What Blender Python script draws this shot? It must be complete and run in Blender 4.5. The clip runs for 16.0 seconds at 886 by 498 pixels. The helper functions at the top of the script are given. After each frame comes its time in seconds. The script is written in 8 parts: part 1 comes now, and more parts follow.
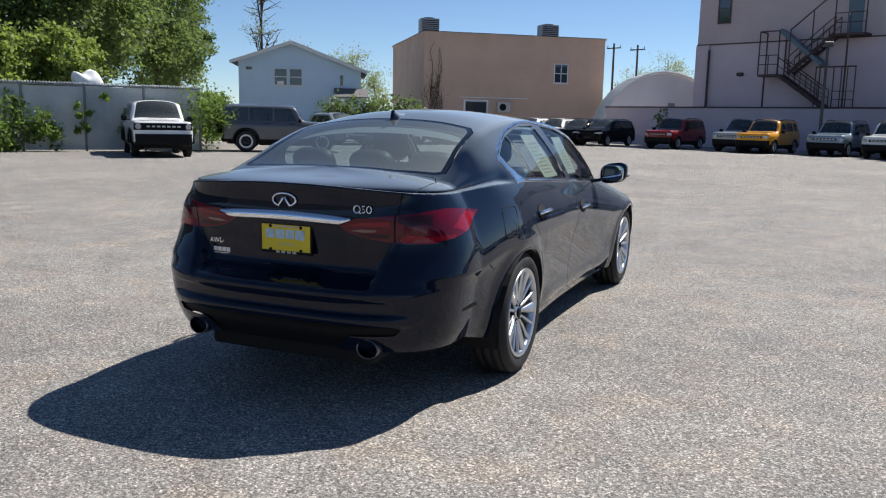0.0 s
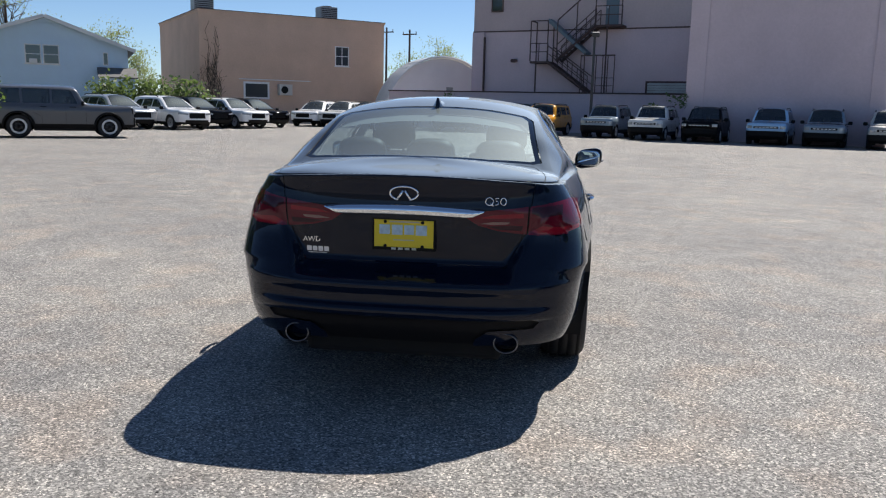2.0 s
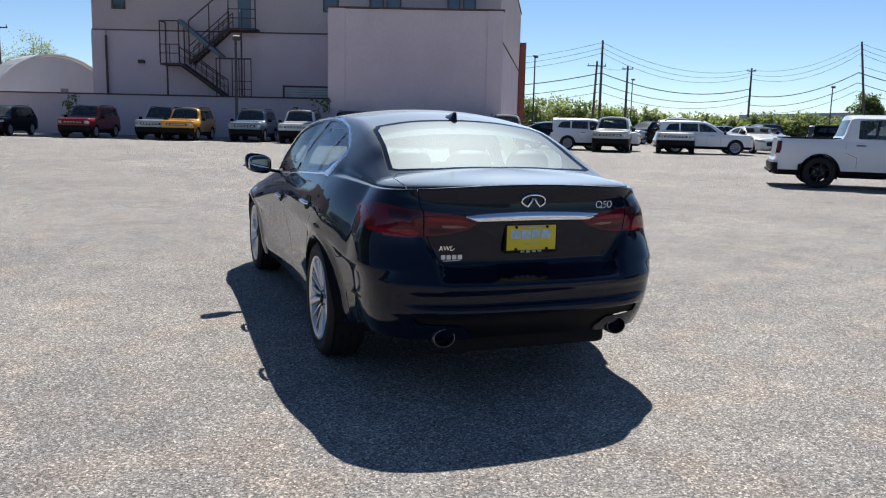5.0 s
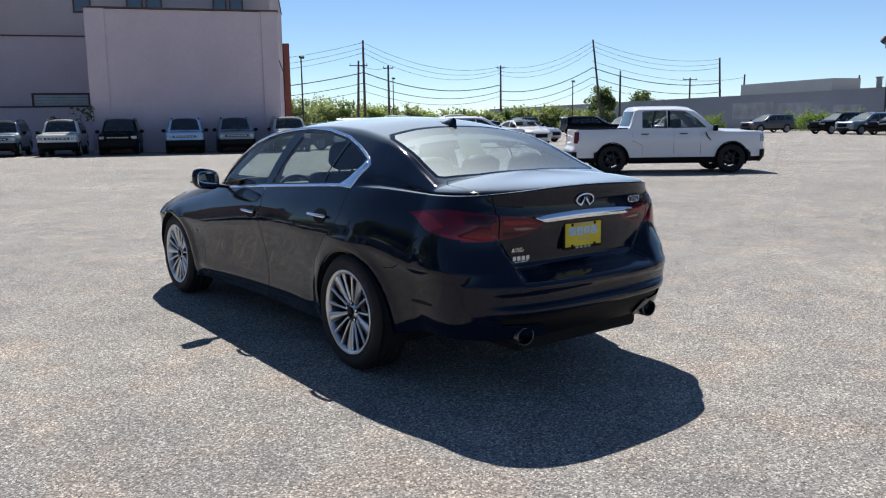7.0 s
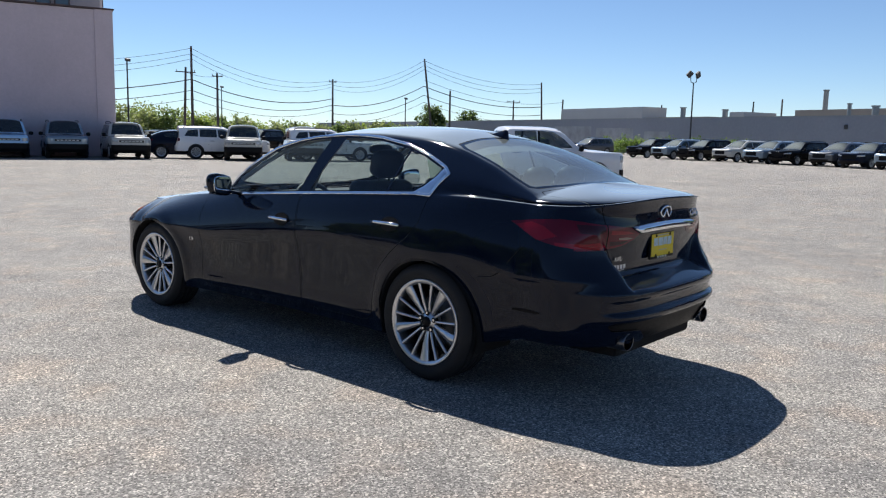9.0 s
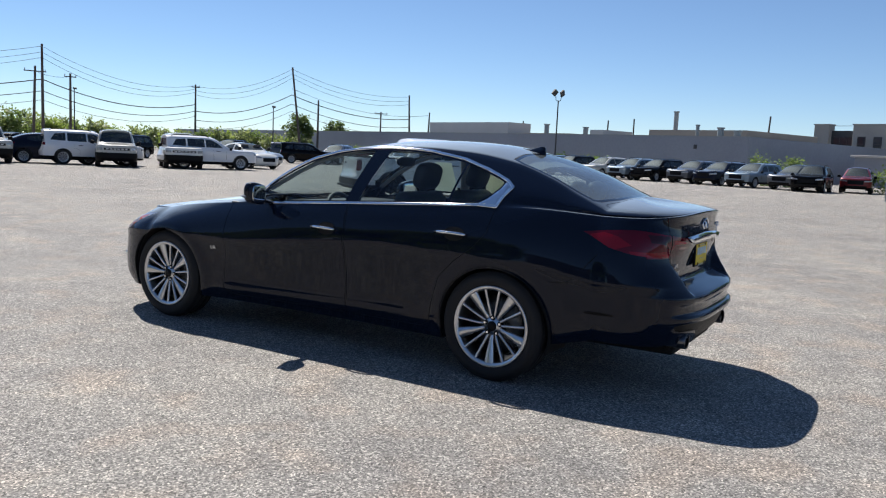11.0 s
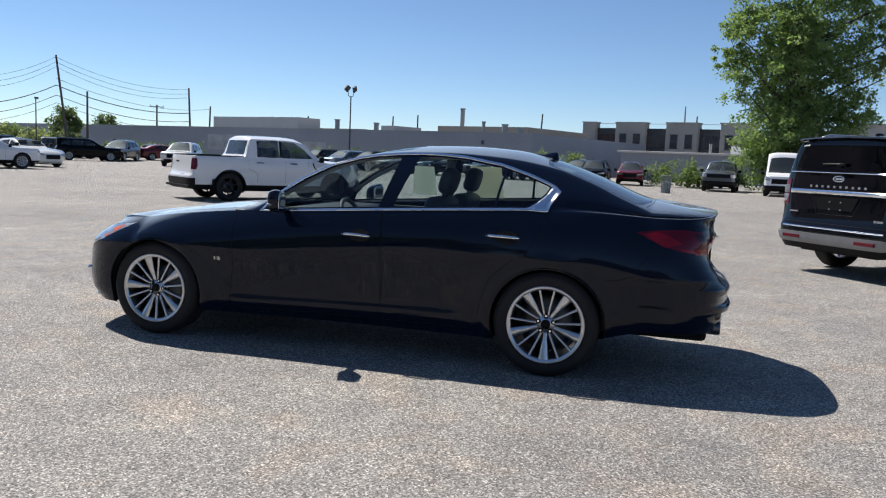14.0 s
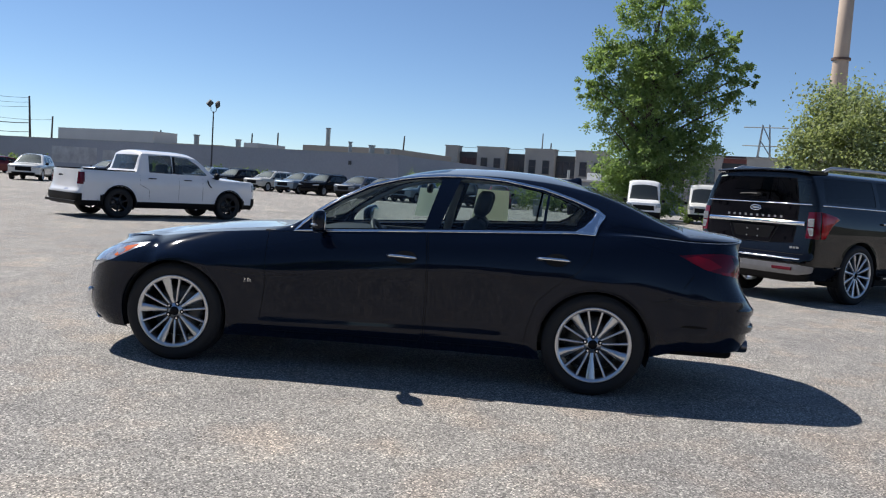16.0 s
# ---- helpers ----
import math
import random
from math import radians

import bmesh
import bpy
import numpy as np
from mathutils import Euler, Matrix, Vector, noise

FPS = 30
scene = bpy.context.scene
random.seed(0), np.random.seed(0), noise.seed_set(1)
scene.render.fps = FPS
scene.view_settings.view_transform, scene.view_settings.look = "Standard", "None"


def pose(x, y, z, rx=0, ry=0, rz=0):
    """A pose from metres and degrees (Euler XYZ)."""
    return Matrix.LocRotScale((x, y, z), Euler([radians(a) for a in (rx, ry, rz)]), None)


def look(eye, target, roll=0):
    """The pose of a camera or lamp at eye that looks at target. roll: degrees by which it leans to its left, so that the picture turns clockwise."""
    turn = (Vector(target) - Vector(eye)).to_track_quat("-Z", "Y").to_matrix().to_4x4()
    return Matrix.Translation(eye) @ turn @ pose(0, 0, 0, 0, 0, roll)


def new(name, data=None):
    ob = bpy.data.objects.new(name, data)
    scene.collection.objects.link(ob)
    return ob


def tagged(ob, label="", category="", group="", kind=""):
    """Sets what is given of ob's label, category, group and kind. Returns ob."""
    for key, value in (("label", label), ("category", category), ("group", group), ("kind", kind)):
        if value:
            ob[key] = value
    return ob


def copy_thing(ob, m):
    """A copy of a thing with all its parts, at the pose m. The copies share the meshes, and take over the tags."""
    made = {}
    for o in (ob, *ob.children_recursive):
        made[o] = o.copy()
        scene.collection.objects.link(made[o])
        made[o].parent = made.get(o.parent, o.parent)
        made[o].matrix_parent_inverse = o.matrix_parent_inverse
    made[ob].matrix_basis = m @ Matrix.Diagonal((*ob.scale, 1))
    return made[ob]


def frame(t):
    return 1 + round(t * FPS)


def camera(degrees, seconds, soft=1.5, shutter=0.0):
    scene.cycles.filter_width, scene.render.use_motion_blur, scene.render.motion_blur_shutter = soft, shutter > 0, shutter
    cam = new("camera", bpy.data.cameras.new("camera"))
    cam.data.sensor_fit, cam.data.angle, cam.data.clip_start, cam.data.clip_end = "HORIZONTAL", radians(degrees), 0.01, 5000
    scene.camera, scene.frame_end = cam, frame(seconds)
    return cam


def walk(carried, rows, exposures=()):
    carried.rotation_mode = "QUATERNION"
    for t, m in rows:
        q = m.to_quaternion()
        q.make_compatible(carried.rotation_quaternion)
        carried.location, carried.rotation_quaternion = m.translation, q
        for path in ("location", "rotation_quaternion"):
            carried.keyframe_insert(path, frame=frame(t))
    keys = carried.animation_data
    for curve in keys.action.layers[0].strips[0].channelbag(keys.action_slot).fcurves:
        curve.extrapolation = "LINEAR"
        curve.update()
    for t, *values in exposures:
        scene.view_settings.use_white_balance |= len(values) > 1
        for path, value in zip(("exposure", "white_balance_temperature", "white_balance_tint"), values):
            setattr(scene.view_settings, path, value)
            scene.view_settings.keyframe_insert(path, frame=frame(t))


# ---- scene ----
cam = camera(57.3, 16.0, soft=1.15)
# world: origin under the sedan's rear axle, +y towards its nose
PATH = [
    (0, (2.135, -4.265, 1.385), (1.388, -2.436, 1.071), 1.2),
    (0.5, (1.734, -4.364, 1.385), (1.114, -2.491, 1.056), 1.3),
    (1, (1.342, -4.501, 1.382), (0.858, -2.591, 1.044), 1.4),
    (1.5, (0.955, -4.588, 1.373), (0.611, -2.647, 1.029), 1.3),
    (2, (0.535, -4.602, 1.379), (0.34, -2.641, 1.037), 1.4),
    (2.5, (0.116, -4.682, 1.366), (0.072, -2.712, 1.028), 1.6),
    (3, (-0.28, -4.692, 1.357), (-0.174, -2.723, 1.025), 1.7),
    (3.5, (-0.688, -4.645, 1.361), (-0.426, -2.689, 1.039), 1.7),
    (4, (-1.102, -4.7, 1.37), (-0.681, -2.77, 1.054), 1.8),
    (6.5, (-2.93, -4.132, 1.404), (-1.817, -2.501, 1.089), -0.4),
    (7, (-3.235, -3.916, 1.417), (-2.014, -2.363, 1.106), -0.8),
    (7.5, (-3.516, -3.657, 1.439), (-2.197, -2.184, 1.136), -0.6),
    (8, (-3.818, -3.457, 1.399), (-2.417, -2.06, 1.108), 0.0),
    (8.5, (-4.054, -3.191, 1.376), (-2.581, -1.868, 1.092), 0.7),
    (9, (-4.285, -2.914, 1.382), (-2.749, -1.663, 1.109), 1.3),
    (11.5, (-5.328, -1.853, 1.359), (-3.557, -0.954, 1.122), 2.7),
    (12, (-5.447, -1.608, 1.371), (-3.641, -0.785, 1.125), 2.7),
    (12.5, (-5.651, -1.374, 1.361), (-3.812, -0.631, 1.108), 2.7),
    (13, (-5.762, -1.146, 1.361), (-3.891, -0.486, 1.109), 2.6),
    (13.5, (-5.801, -0.854, 1.374), (-3.899, -0.286, 1.134), 2.5),
    (14, (-5.921, -0.55, 1.361), (-3.991, -0.076, 1.138), 2.5),
    (14.5, (-5.998, -0.265, 1.339), (-4.045, 0.117, 1.143), 2.7),
    (15, (-6.001, 0.076, 1.328), (-4.03, 0.37, 1.158), 2.9),
    (15.5, (-6.079, 0.413, 1.303), (-4.096, 0.622, 1.148), 3.4),
    (16, (-6.141, 0.699, 1.304), (-4.151, 0.823, 1.151), 3.8),
]
walk(cam, [(t, look(eye, target, roll)) for t, eye, target, roll in PATH])

# ---- daylight ----
SUN = Vector((0.395, 0.685, 1.0)).normalized()
world = bpy.data.worlds.new("daylight")
scene.world = world
world.use_nodes = True
wn = world.node_tree
sky = wn.nodes.new("ShaderNodeTexSky")
sky.sky_type = "NISHITA"
sky.sun_disc = False
sky.sun_elevation = math.asin(SUN.z)
sky.sun_rotation = math.atan2(SUN.x, SUN.y)
sky.air_density, sky.dust_density, sky.ozone_density = 1.0, 0.0, 5.0
sky.altitude = 2500
wn.nodes["Background"].inputs["Strength"].default_value = 0.083
wn.links.new(sky.outputs["Color"], wn.nodes["Background"].inputs["Color"])
sun = new("sun", bpy.data.lights.new("sun", "SUN"))
sun.data.energy, sun.data.angle, sun.data.color = 5.0, radians(0.53), (1.0, 0.955, 0.90)
sun.matrix_world = look(SUN * 50, (0, 0, 0))
scene.view_settings.exposure = 0.46

# ---- materials ----
def mat(name, base=(0.5, 0.5, 0.5), rough=0.5, metal=0.0, vary=0.0, scale=8.0, bump=0.0, bscale=60.0, coat=0.0, spec=0.5, fine=0.0, island=0.0, coat_ior=1.5, coat_rough=0.02):
    """A surface with its colour varied at a large and a fine scale, and a fine relief."""
    m = bpy.data.materials.new(name)
    m.use_nodes = True
    n, l = m.node_tree.nodes, m.node_tree.links
    b = n["Principled BSDF"]
    b.inputs["Base Color"].default_value = (*base, 1)
    b.inputs["Roughness"].default_value = rough
    b.inputs["Metallic"].default_value = metal
    b.inputs["Specular IOR Level"].default_value = spec
    b.inputs["Coat Weight"].default_value = coat
    b.inputs["Coat Roughness"].default_value = coat_rough
    b.inputs["Coat IOR"].default_value = coat_ior
    if not (vary or bump or fine or island):
        return m
    tc = n.new("ShaderNodeTexCoord")
    if vary or fine or island:
        hsv = n.new("ShaderNodeHueSaturation")
        hsv.inputs["Color"].default_value = (*base, 1)
        total = n.new("ShaderNodeMath")
        total.operation = "ADD"
        total.inputs[0].default_value = 1.0
        total.inputs[1].default_value = 0.0
        last = total
        for amount, sc, detail in ((vary, scale, 6), (fine, scale * 25, 3)):
            if not amount:
                continue
            tex = n.new("ShaderNodeTexNoise")
            tex.inputs["Scale"].default_value = sc
            tex.inputs["Detail"].default_value = detail
            tex.inputs["Roughness"].default_value = 0.6
            l.new(tc.outputs["Object"], tex.inputs["Vector"])
            r = n.new("ShaderNodeMapRange")
            r.inputs["From Min"].default_value, r.inputs["From Max"].default_value = 0.3, 0.7
            r.inputs["To Min"].default_value, r.inputs["To Max"].default_value = -amount, amount
            l.new(tex.outputs["Fac"], r.inputs["Value"])
            a = n.new("ShaderNodeMath")
            a.operation = "ADD"
            l.new(last.outputs[0], a.inputs[0])
            l.new(r.outputs["Result"], a.inputs[1])
            last = a
        if island:
            g = n.new("ShaderNodeNewGeometry")
            r = n.new("ShaderNodeMapRange")
            r.inputs["To Min"].default_value, r.inputs["To Max"].default_value = -island, island
            l.new(g.outputs["Random Per Island"], r.inputs["Value"])
            a = n.new("ShaderNodeMath")
            a.operation = "ADD"
            l.new(last.outputs[0], a.inputs[0])
            l.new(r.outputs["Result"], a.inputs[1])
            last = a
        l.new(last.outputs[0], hsv.inputs["Value"])
        l.new(hsv.outputs["Color"], b.inputs["Base Color"])
    if bump:
        t2 = n.new("ShaderNodeTexNoise")
        t2.inputs["Scale"].default_value = bscale
        t2.inputs["Detail"].default_value = 5
        l.new(tc.outputs["Object"], t2.inputs["Vector"])
        bp = n.new("ShaderNodeBump")
        bp.inputs["Strength"].default_value = bump
        bp.inputs["Distance"].default_value = 0.02
        l.new(t2.outputs["Fac"], bp.inputs["Height"])
        l.new(bp.outputs["Normal"], b.inputs["Normal"])
    return m


def glass_mat(name, tint, rough=0.0, haze=0.0):
    """Thin glazing: mirror-like at a slant, tinted and clear head on, with a pale rough haze put in for sky glare."""
    m = bpy.data.materials.new(name)
    m.use_nodes = True
    n, l = m.node_tree.nodes, m.node_tree.links
    n.remove(n["Principled BSDF"])
    out = n["Material Output"]
    lw, pw, fr = n.new("ShaderNodeLayerWeight"), n.new("ShaderNodeMath"), n.new("ShaderNodeMapRange")
    lw.inputs["Blend"].default_value = 0.5
    pw.operation = "POWER"
    pw.inputs[1].default_value = 5.0
    l.new(lw.outputs["Facing"], pw.inputs[0])
    fr.inputs["To Min"].default_value, fr.inputs["To Max"].default_value = 0.05, 1.0
    l.new(pw.outputs[0], fr.inputs["Value"])
    gl = n.new("ShaderNodeBsdfGlossy")
    gl.inputs["Roughness"].default_value = rough
    tr = n.new("ShaderNodeBsdfTransparent")
    tr.inputs["Color"].default_value = (*tint, 1)
    mx = n.new("ShaderNodeMixShader")
    l.new(fr.outputs[0], mx.inputs[0])
    if haze:
        # pale teal gloss mixed in evenly, standing in for reflected sky
        film, di = n.new("ShaderNodeMixShader"), n.new("ShaderNodeBsdfGlossy")
        di.inputs["Color"].default_value = (0.80, 0.90, 0.92, 1)
        di.inputs["Roughness"].default_value = 0.62
        film.inputs[0].default_value = haze
        l.new(tr.outputs[0], film.inputs[1])
        l.new(di.outputs[0], film.inputs[2])
        l.new(film.outputs[0], mx.inputs[1])
    else:
        l.new(tr.outputs[0], mx.inputs[1])
    l.new(gl.outputs[0], mx.inputs[2])
    l.new(mx.outputs[0], out.inputs["Surface"])
    return m




def deep_paint(name, base, haze=0.09, head=0.3, ior=1.46, slant=1.0):
    """Dark lacquer: a clear mirror-like coat, with an added bluish sheen that comes up at a slant, most on level faces.
    """
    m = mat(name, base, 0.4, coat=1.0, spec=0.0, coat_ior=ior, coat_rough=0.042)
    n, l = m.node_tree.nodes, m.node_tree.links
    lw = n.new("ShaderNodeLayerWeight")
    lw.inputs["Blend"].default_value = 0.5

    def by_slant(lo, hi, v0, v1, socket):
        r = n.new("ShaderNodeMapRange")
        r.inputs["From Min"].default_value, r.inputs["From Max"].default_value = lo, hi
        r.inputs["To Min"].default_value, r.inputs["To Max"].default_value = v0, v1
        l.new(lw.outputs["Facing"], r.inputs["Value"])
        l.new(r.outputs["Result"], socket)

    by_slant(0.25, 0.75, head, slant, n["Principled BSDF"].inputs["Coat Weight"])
    # sheen put into the paint: rough bluish gloss, weighted by slant and upward normal
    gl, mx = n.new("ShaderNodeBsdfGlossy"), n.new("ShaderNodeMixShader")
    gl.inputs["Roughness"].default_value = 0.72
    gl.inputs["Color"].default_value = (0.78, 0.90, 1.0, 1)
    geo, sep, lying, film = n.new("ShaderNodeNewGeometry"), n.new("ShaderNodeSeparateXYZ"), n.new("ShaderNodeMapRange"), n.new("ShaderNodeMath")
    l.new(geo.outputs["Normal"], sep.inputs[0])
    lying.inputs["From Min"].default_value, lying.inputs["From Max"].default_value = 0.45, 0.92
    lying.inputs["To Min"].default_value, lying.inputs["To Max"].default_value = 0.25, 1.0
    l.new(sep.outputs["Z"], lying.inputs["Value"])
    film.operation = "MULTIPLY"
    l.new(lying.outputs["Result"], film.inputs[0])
    by_slant(0.52, 0.86, 0.0, haze, film.inputs[1])
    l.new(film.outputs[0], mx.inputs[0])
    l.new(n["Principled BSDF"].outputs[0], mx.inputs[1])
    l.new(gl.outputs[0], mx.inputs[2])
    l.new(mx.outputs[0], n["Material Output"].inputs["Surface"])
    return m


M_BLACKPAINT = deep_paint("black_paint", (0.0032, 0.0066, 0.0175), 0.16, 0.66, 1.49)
M_TYRE = mat("tyre_rubber", (0.010, 0.010, 0.011), 0.75, bump=0.2, bscale=150)


M_CHROME = mat("chrome", (0.85, 0.86, 0.88), 0.06, 1.0)
M_ALLOY = mat("alloy", (0.62, 0.63, 0.65), 0.28, 1.0, vary=0.05, scale=20)
M_DARKPLASTIC = mat("dark_plastic", (0.007, 0.007, 0.008), 0.45, bump=0.1, bscale=300, spec=0.12)
M_GAP = mat("panel_gap", (0.004, 0.004, 0.004), 0.9)
M_GLASS = glass_mat("car_glass", (0.68, 0.76, 0.76))
M_REARGLASS = glass_mat("hazy_glass", (0.50, 0.60, 0.62), haze=0.12)
M_FRIT = mat("black_glass_band", (0.004, 0.004, 0.005), 0.05, spec=0.5)
M_TINT = glass_mat("tinted_glass", (0.20, 0.22, 0.22), haze=0.05)
M_CABGLASS = glass_mat("cab_glass", (0.50, 0.54, 0.54), haze=0.03)
M_REDLENS = mat("red_lens", (0.098, 0.001, 0.011), 0.3, coat=1.0, spec=0.0, coat_ior=1.45)
M_REDBRIGHT = mat("red_reflector", (0.22, 0.003, 0.014), 0.25, coat=1.0, spec=0.0, coat_ior=1.45)
M_SMOKED = mat("smoked_lens", (0.035, 0.008, 0.014), 0.2, coat=1.0, spec=0.0, coat_ior=1.36)
M_REVERSE = mat("pinkish_lens", (0.20, 0.10, 0.10), 0.15, 0.3, coat=1.0, coat_ior=1.35)
M_CLEARLENS = mat("clear_lens", (0.40, 0.42, 0.45), 0.12, 0.5, coat=1.0, vary=0.5, scale=14)
M_AMBER = mat("amber_lens", (0.6, 0.13, 0.02), 0.1, coat=1.0)
M_SEAT = mat("graphite_leather", (0.035, 0.034, 0.034), 0.55, vary=0.1, scale=10, bump=0.1)
M_TRIMLIGHT = mat("light_cabin_trim", (0.36, 0.35, 0.33), 0.8)
def paper_mat(name, c):
    """Thin paper that glows softly where the sun stands behind it."""
    m = mat(name, c, 0.8, vary=0.04)
    n, l = m.node_tree.nodes, m.node_tree.links
    tr, mx = n.new("ShaderNodeBsdfTranslucent"), n.new("ShaderNodeMixShader")
    tr.inputs["Color"].default_value = (*c, 1)
    mx.inputs[0].default_value = 0.5
    l.new(n["Principled BSDF"].outputs[0], mx.inputs[1])
    l.new(tr.outputs[0], mx.inputs[2])
    l.new(mx.outputs[0], n["Material Output"].inputs["Surface"])
    return m


M_PAPER = paper_mat("cream_paper", (0.78, 0.78, 0.66))
M_PAPERWHITE = paper_mat("white_paper", (0.80, 0.83, 0.76))
M_INK = mat("grey_print", (0.42, 0.42, 0.40), 0.8)
M_YELLOW = mat("yellow_plate", (0.72, 0.55, 0.02), 0.5, vary=0.05)
M_BLUEINK = mat("pale_blue_print", (0.42, 0.55, 0.62), 0.5, vary=0.2, scale=40)
M_MIRROR = mat("mirror_glass", (0.75, 0.78, 0.8), 0.01, 1.0)
M_DISC = mat("brake_steel", (0.12, 0.12, 0.12), 0.45, 1.0, vary=0.1, scale=20)
M_SILVERPRINT = mat("silver_print", (0.65, 0.66, 0.68), 0.3, 0.6)


def paint(name, c, metal=0.0):
    return mat("paint_" + name, c, 0.35, metal, coat=1.0, coat_ior=1.38, spec=0.0 if max(c) < 0.1 else 0.25, vary=0.03, scale=1.5)


P_RED = paint("red", (0.22, 0.010, 0.014))
P_SILVER = paint("silver", (0.42, 0.43, 0.44), 0.5)
P_YELLOW = paint("orange_yellow", (0.75, 0.33, 0.02))
P_SLATE = paint("slate_blue", (0.20, 0.26, 0.31), 0.3)
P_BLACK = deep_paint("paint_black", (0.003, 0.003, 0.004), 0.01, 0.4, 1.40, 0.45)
P_LIGHTBLUE = paint("pale_blue", (0.36, 0.60, 0.82))
P_SAND = paint("sand", (0.46, 0.45, 0.41))
P_CREAM = paint("pale_grey", (0.66, 0.66, 0.63))
P_WHITE = paint("white", (0.78, 0.78, 0.78))
P_GREY = paint("carbon_grey", (0.10, 0.105, 0.115), 0.4)
P_DARKRED = paint("dark_red", (0.14, 0.012, 0.015), 0.2)
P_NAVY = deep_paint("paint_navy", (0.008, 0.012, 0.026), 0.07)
M_PIPE = mat("dulled_steel", (0.16, 0.16, 0.17), 0.28, 1.0, vary=0.2, scale=30)
M_WHEELBLACK = mat("black_rim", (0.02, 0.02, 0.022), 0.35, 0.5)
M_SATIN = mat("satin_silver", (0.5, 0.5, 0.5), 0.35, 0.9)
M_CARLAMP = mat("lamp_glass", (0.40, 0.41, 0.43), 0.15, 0.4, coat=1.0)


def asphalt_mat():
    """Old asphalt: pale stones in a grey binder, with faint pale patches and scattered dark grit."""
    m = bpy.data.materials.new("worn_asphalt")
    m.use_nodes = True
    n, l = m.node_tree.nodes, m.node_tree.links
    b = n["Principled BSDF"]
    b.inputs["Roughness"].default_value = 0.85
    b.inputs["Specular IOR Level"].default_value = 0.35
    tc = n.new("ShaderNodeTexCoord")

    def tex(kind, scale, **k):
        t = n.new(kind)
        t.inputs["Scale"].default_value = scale
        for a, v in k.items():
            t.inputs[a].default_value = v
        l.new(tc.outputs["Object"], t.inputs["Vector"])
        return t

    def ramp(src, stops):
        r = n.new("ShaderNodeValToRGB")
        r.color_ramp.elements[0].position, r.color_ramp.elements[0].color = stops[0][0], (*stops[0][1], 1)
        r.color_ramp.elements[1].position, r.color_ramp.elements[1].color = stops[-1][0], (*stops[-1][1], 1)
        for p, c in stops[1:-1]:
            e = r.color_ramp.elements.new(p)
            e.color = (*c, 1)
        l.new(src, r.inputs[0])
        return r.outputs[0]

    def mix(kind, a, c, fac):
        x = n.new("ShaderNodeMixRGB")
        x.blend_type = kind
        x.inputs[0].default_value = fac
        l.new(a, x.inputs[1])
        l.new(c, x.inputs[2])
        return x.outputs[0]

    stones = tex("ShaderNodeTexVoronoi", 125.0)
    sep = n.new("ShaderNodeSeparateColor")
    l.new(stones.outputs["Color"], sep.inputs[0])
    chips = ramp(sep.outputs[0], [(0.0, (0.085, 0.083, 0.079)), (0.30, (0.175, 0.172, 0.165)), (0.60, (0.250, 0.245, 0.234)), (0.84, (0.345, 0.335, 0.316)), (1.0, (0.62, 0.595, 0.55))])
    grain = tex("ShaderNodeTexNoise", 60.0, Detail=6.0, Roughness=0.75)
    g = ramp(grain.outputs["Fac"], [(0.32, (0.55, 0.55, 0.55)), (0.68, (1.42, 1.41, 1.39))])
    c = mix("MULTIPLY", chips, g, 0.85)
    wide = tex("ShaderNodeTexNoise", 0.35, Detail=7.0, Roughness=0.62)
    c = mix("MULTIPLY", c, ramp(wide.outputs["Fac"], [(0.30, (0.84, 0.84, 0.86)), (0.55, (1.06, 1.05, 1.04)), (0.72, (1.25, 1.22, 1.17))]), 1.0)
    mid = tex("ShaderNodeTexNoise", 2.6, Detail=5.0, Roughness=0.6)
    c = mix("MULTIPLY", c, ramp(mid.outputs["Fac"], [(0.34, (0.86, 0.85, 0.85)), (0.66, (1.13, 1.11, 1.08))]), 0.9)
    pale = tex("ShaderNodeTexNoise", 0.9, Detail=9.0, Roughness=0.75, Distortion=0.6)
    c = mix("MULTIPLY", c, ramp(pale.outputs["Fac"], [(0.60, (1.0, 1.0, 1.0)), (0.72, (1.28, 1.26, 1.22))]), 1.0)
    blotch = tex("ShaderNodeTexNoise", 1.9, Detail=3.0, Roughness=0.5)
    c = mix("MULTIPLY", c, ramp(blotch.outputs["Fac"], [(0.50, (1.0, 1.0, 1.0)), (0.66, (1.16, 1.07, 1.0))]), 1.0)
    pebble = tex("ShaderNodeTexVoronoi", 5.5)
    c = mix("MULTIPLY", c, ramp(pebble.outputs["Distance"], [(0.028, (0.12, 0.12, 0.13)), (0.045, (1.0, 1.0, 1.0))]), 1.0)
    l.new(c, b.inputs["Base Color"])
    bp = n.new("ShaderNodeBump")
    bp.inputs["Strength"].default_value = 0.85
    bp.inputs["Distance"].default_value = 0.007
    hm = n.new("ShaderNodeMath")
    hm.operation = "ADD"
    l.new(sep.outputs[0], hm.inputs[0])
    l.new(grain.outputs["Fac"], hm.inputs[1])
    l.new(hm.outputs[0], bp.inputs["Height"])
    l.new(bp.outputs["Normal"], b.inputs["Normal"])
    return m


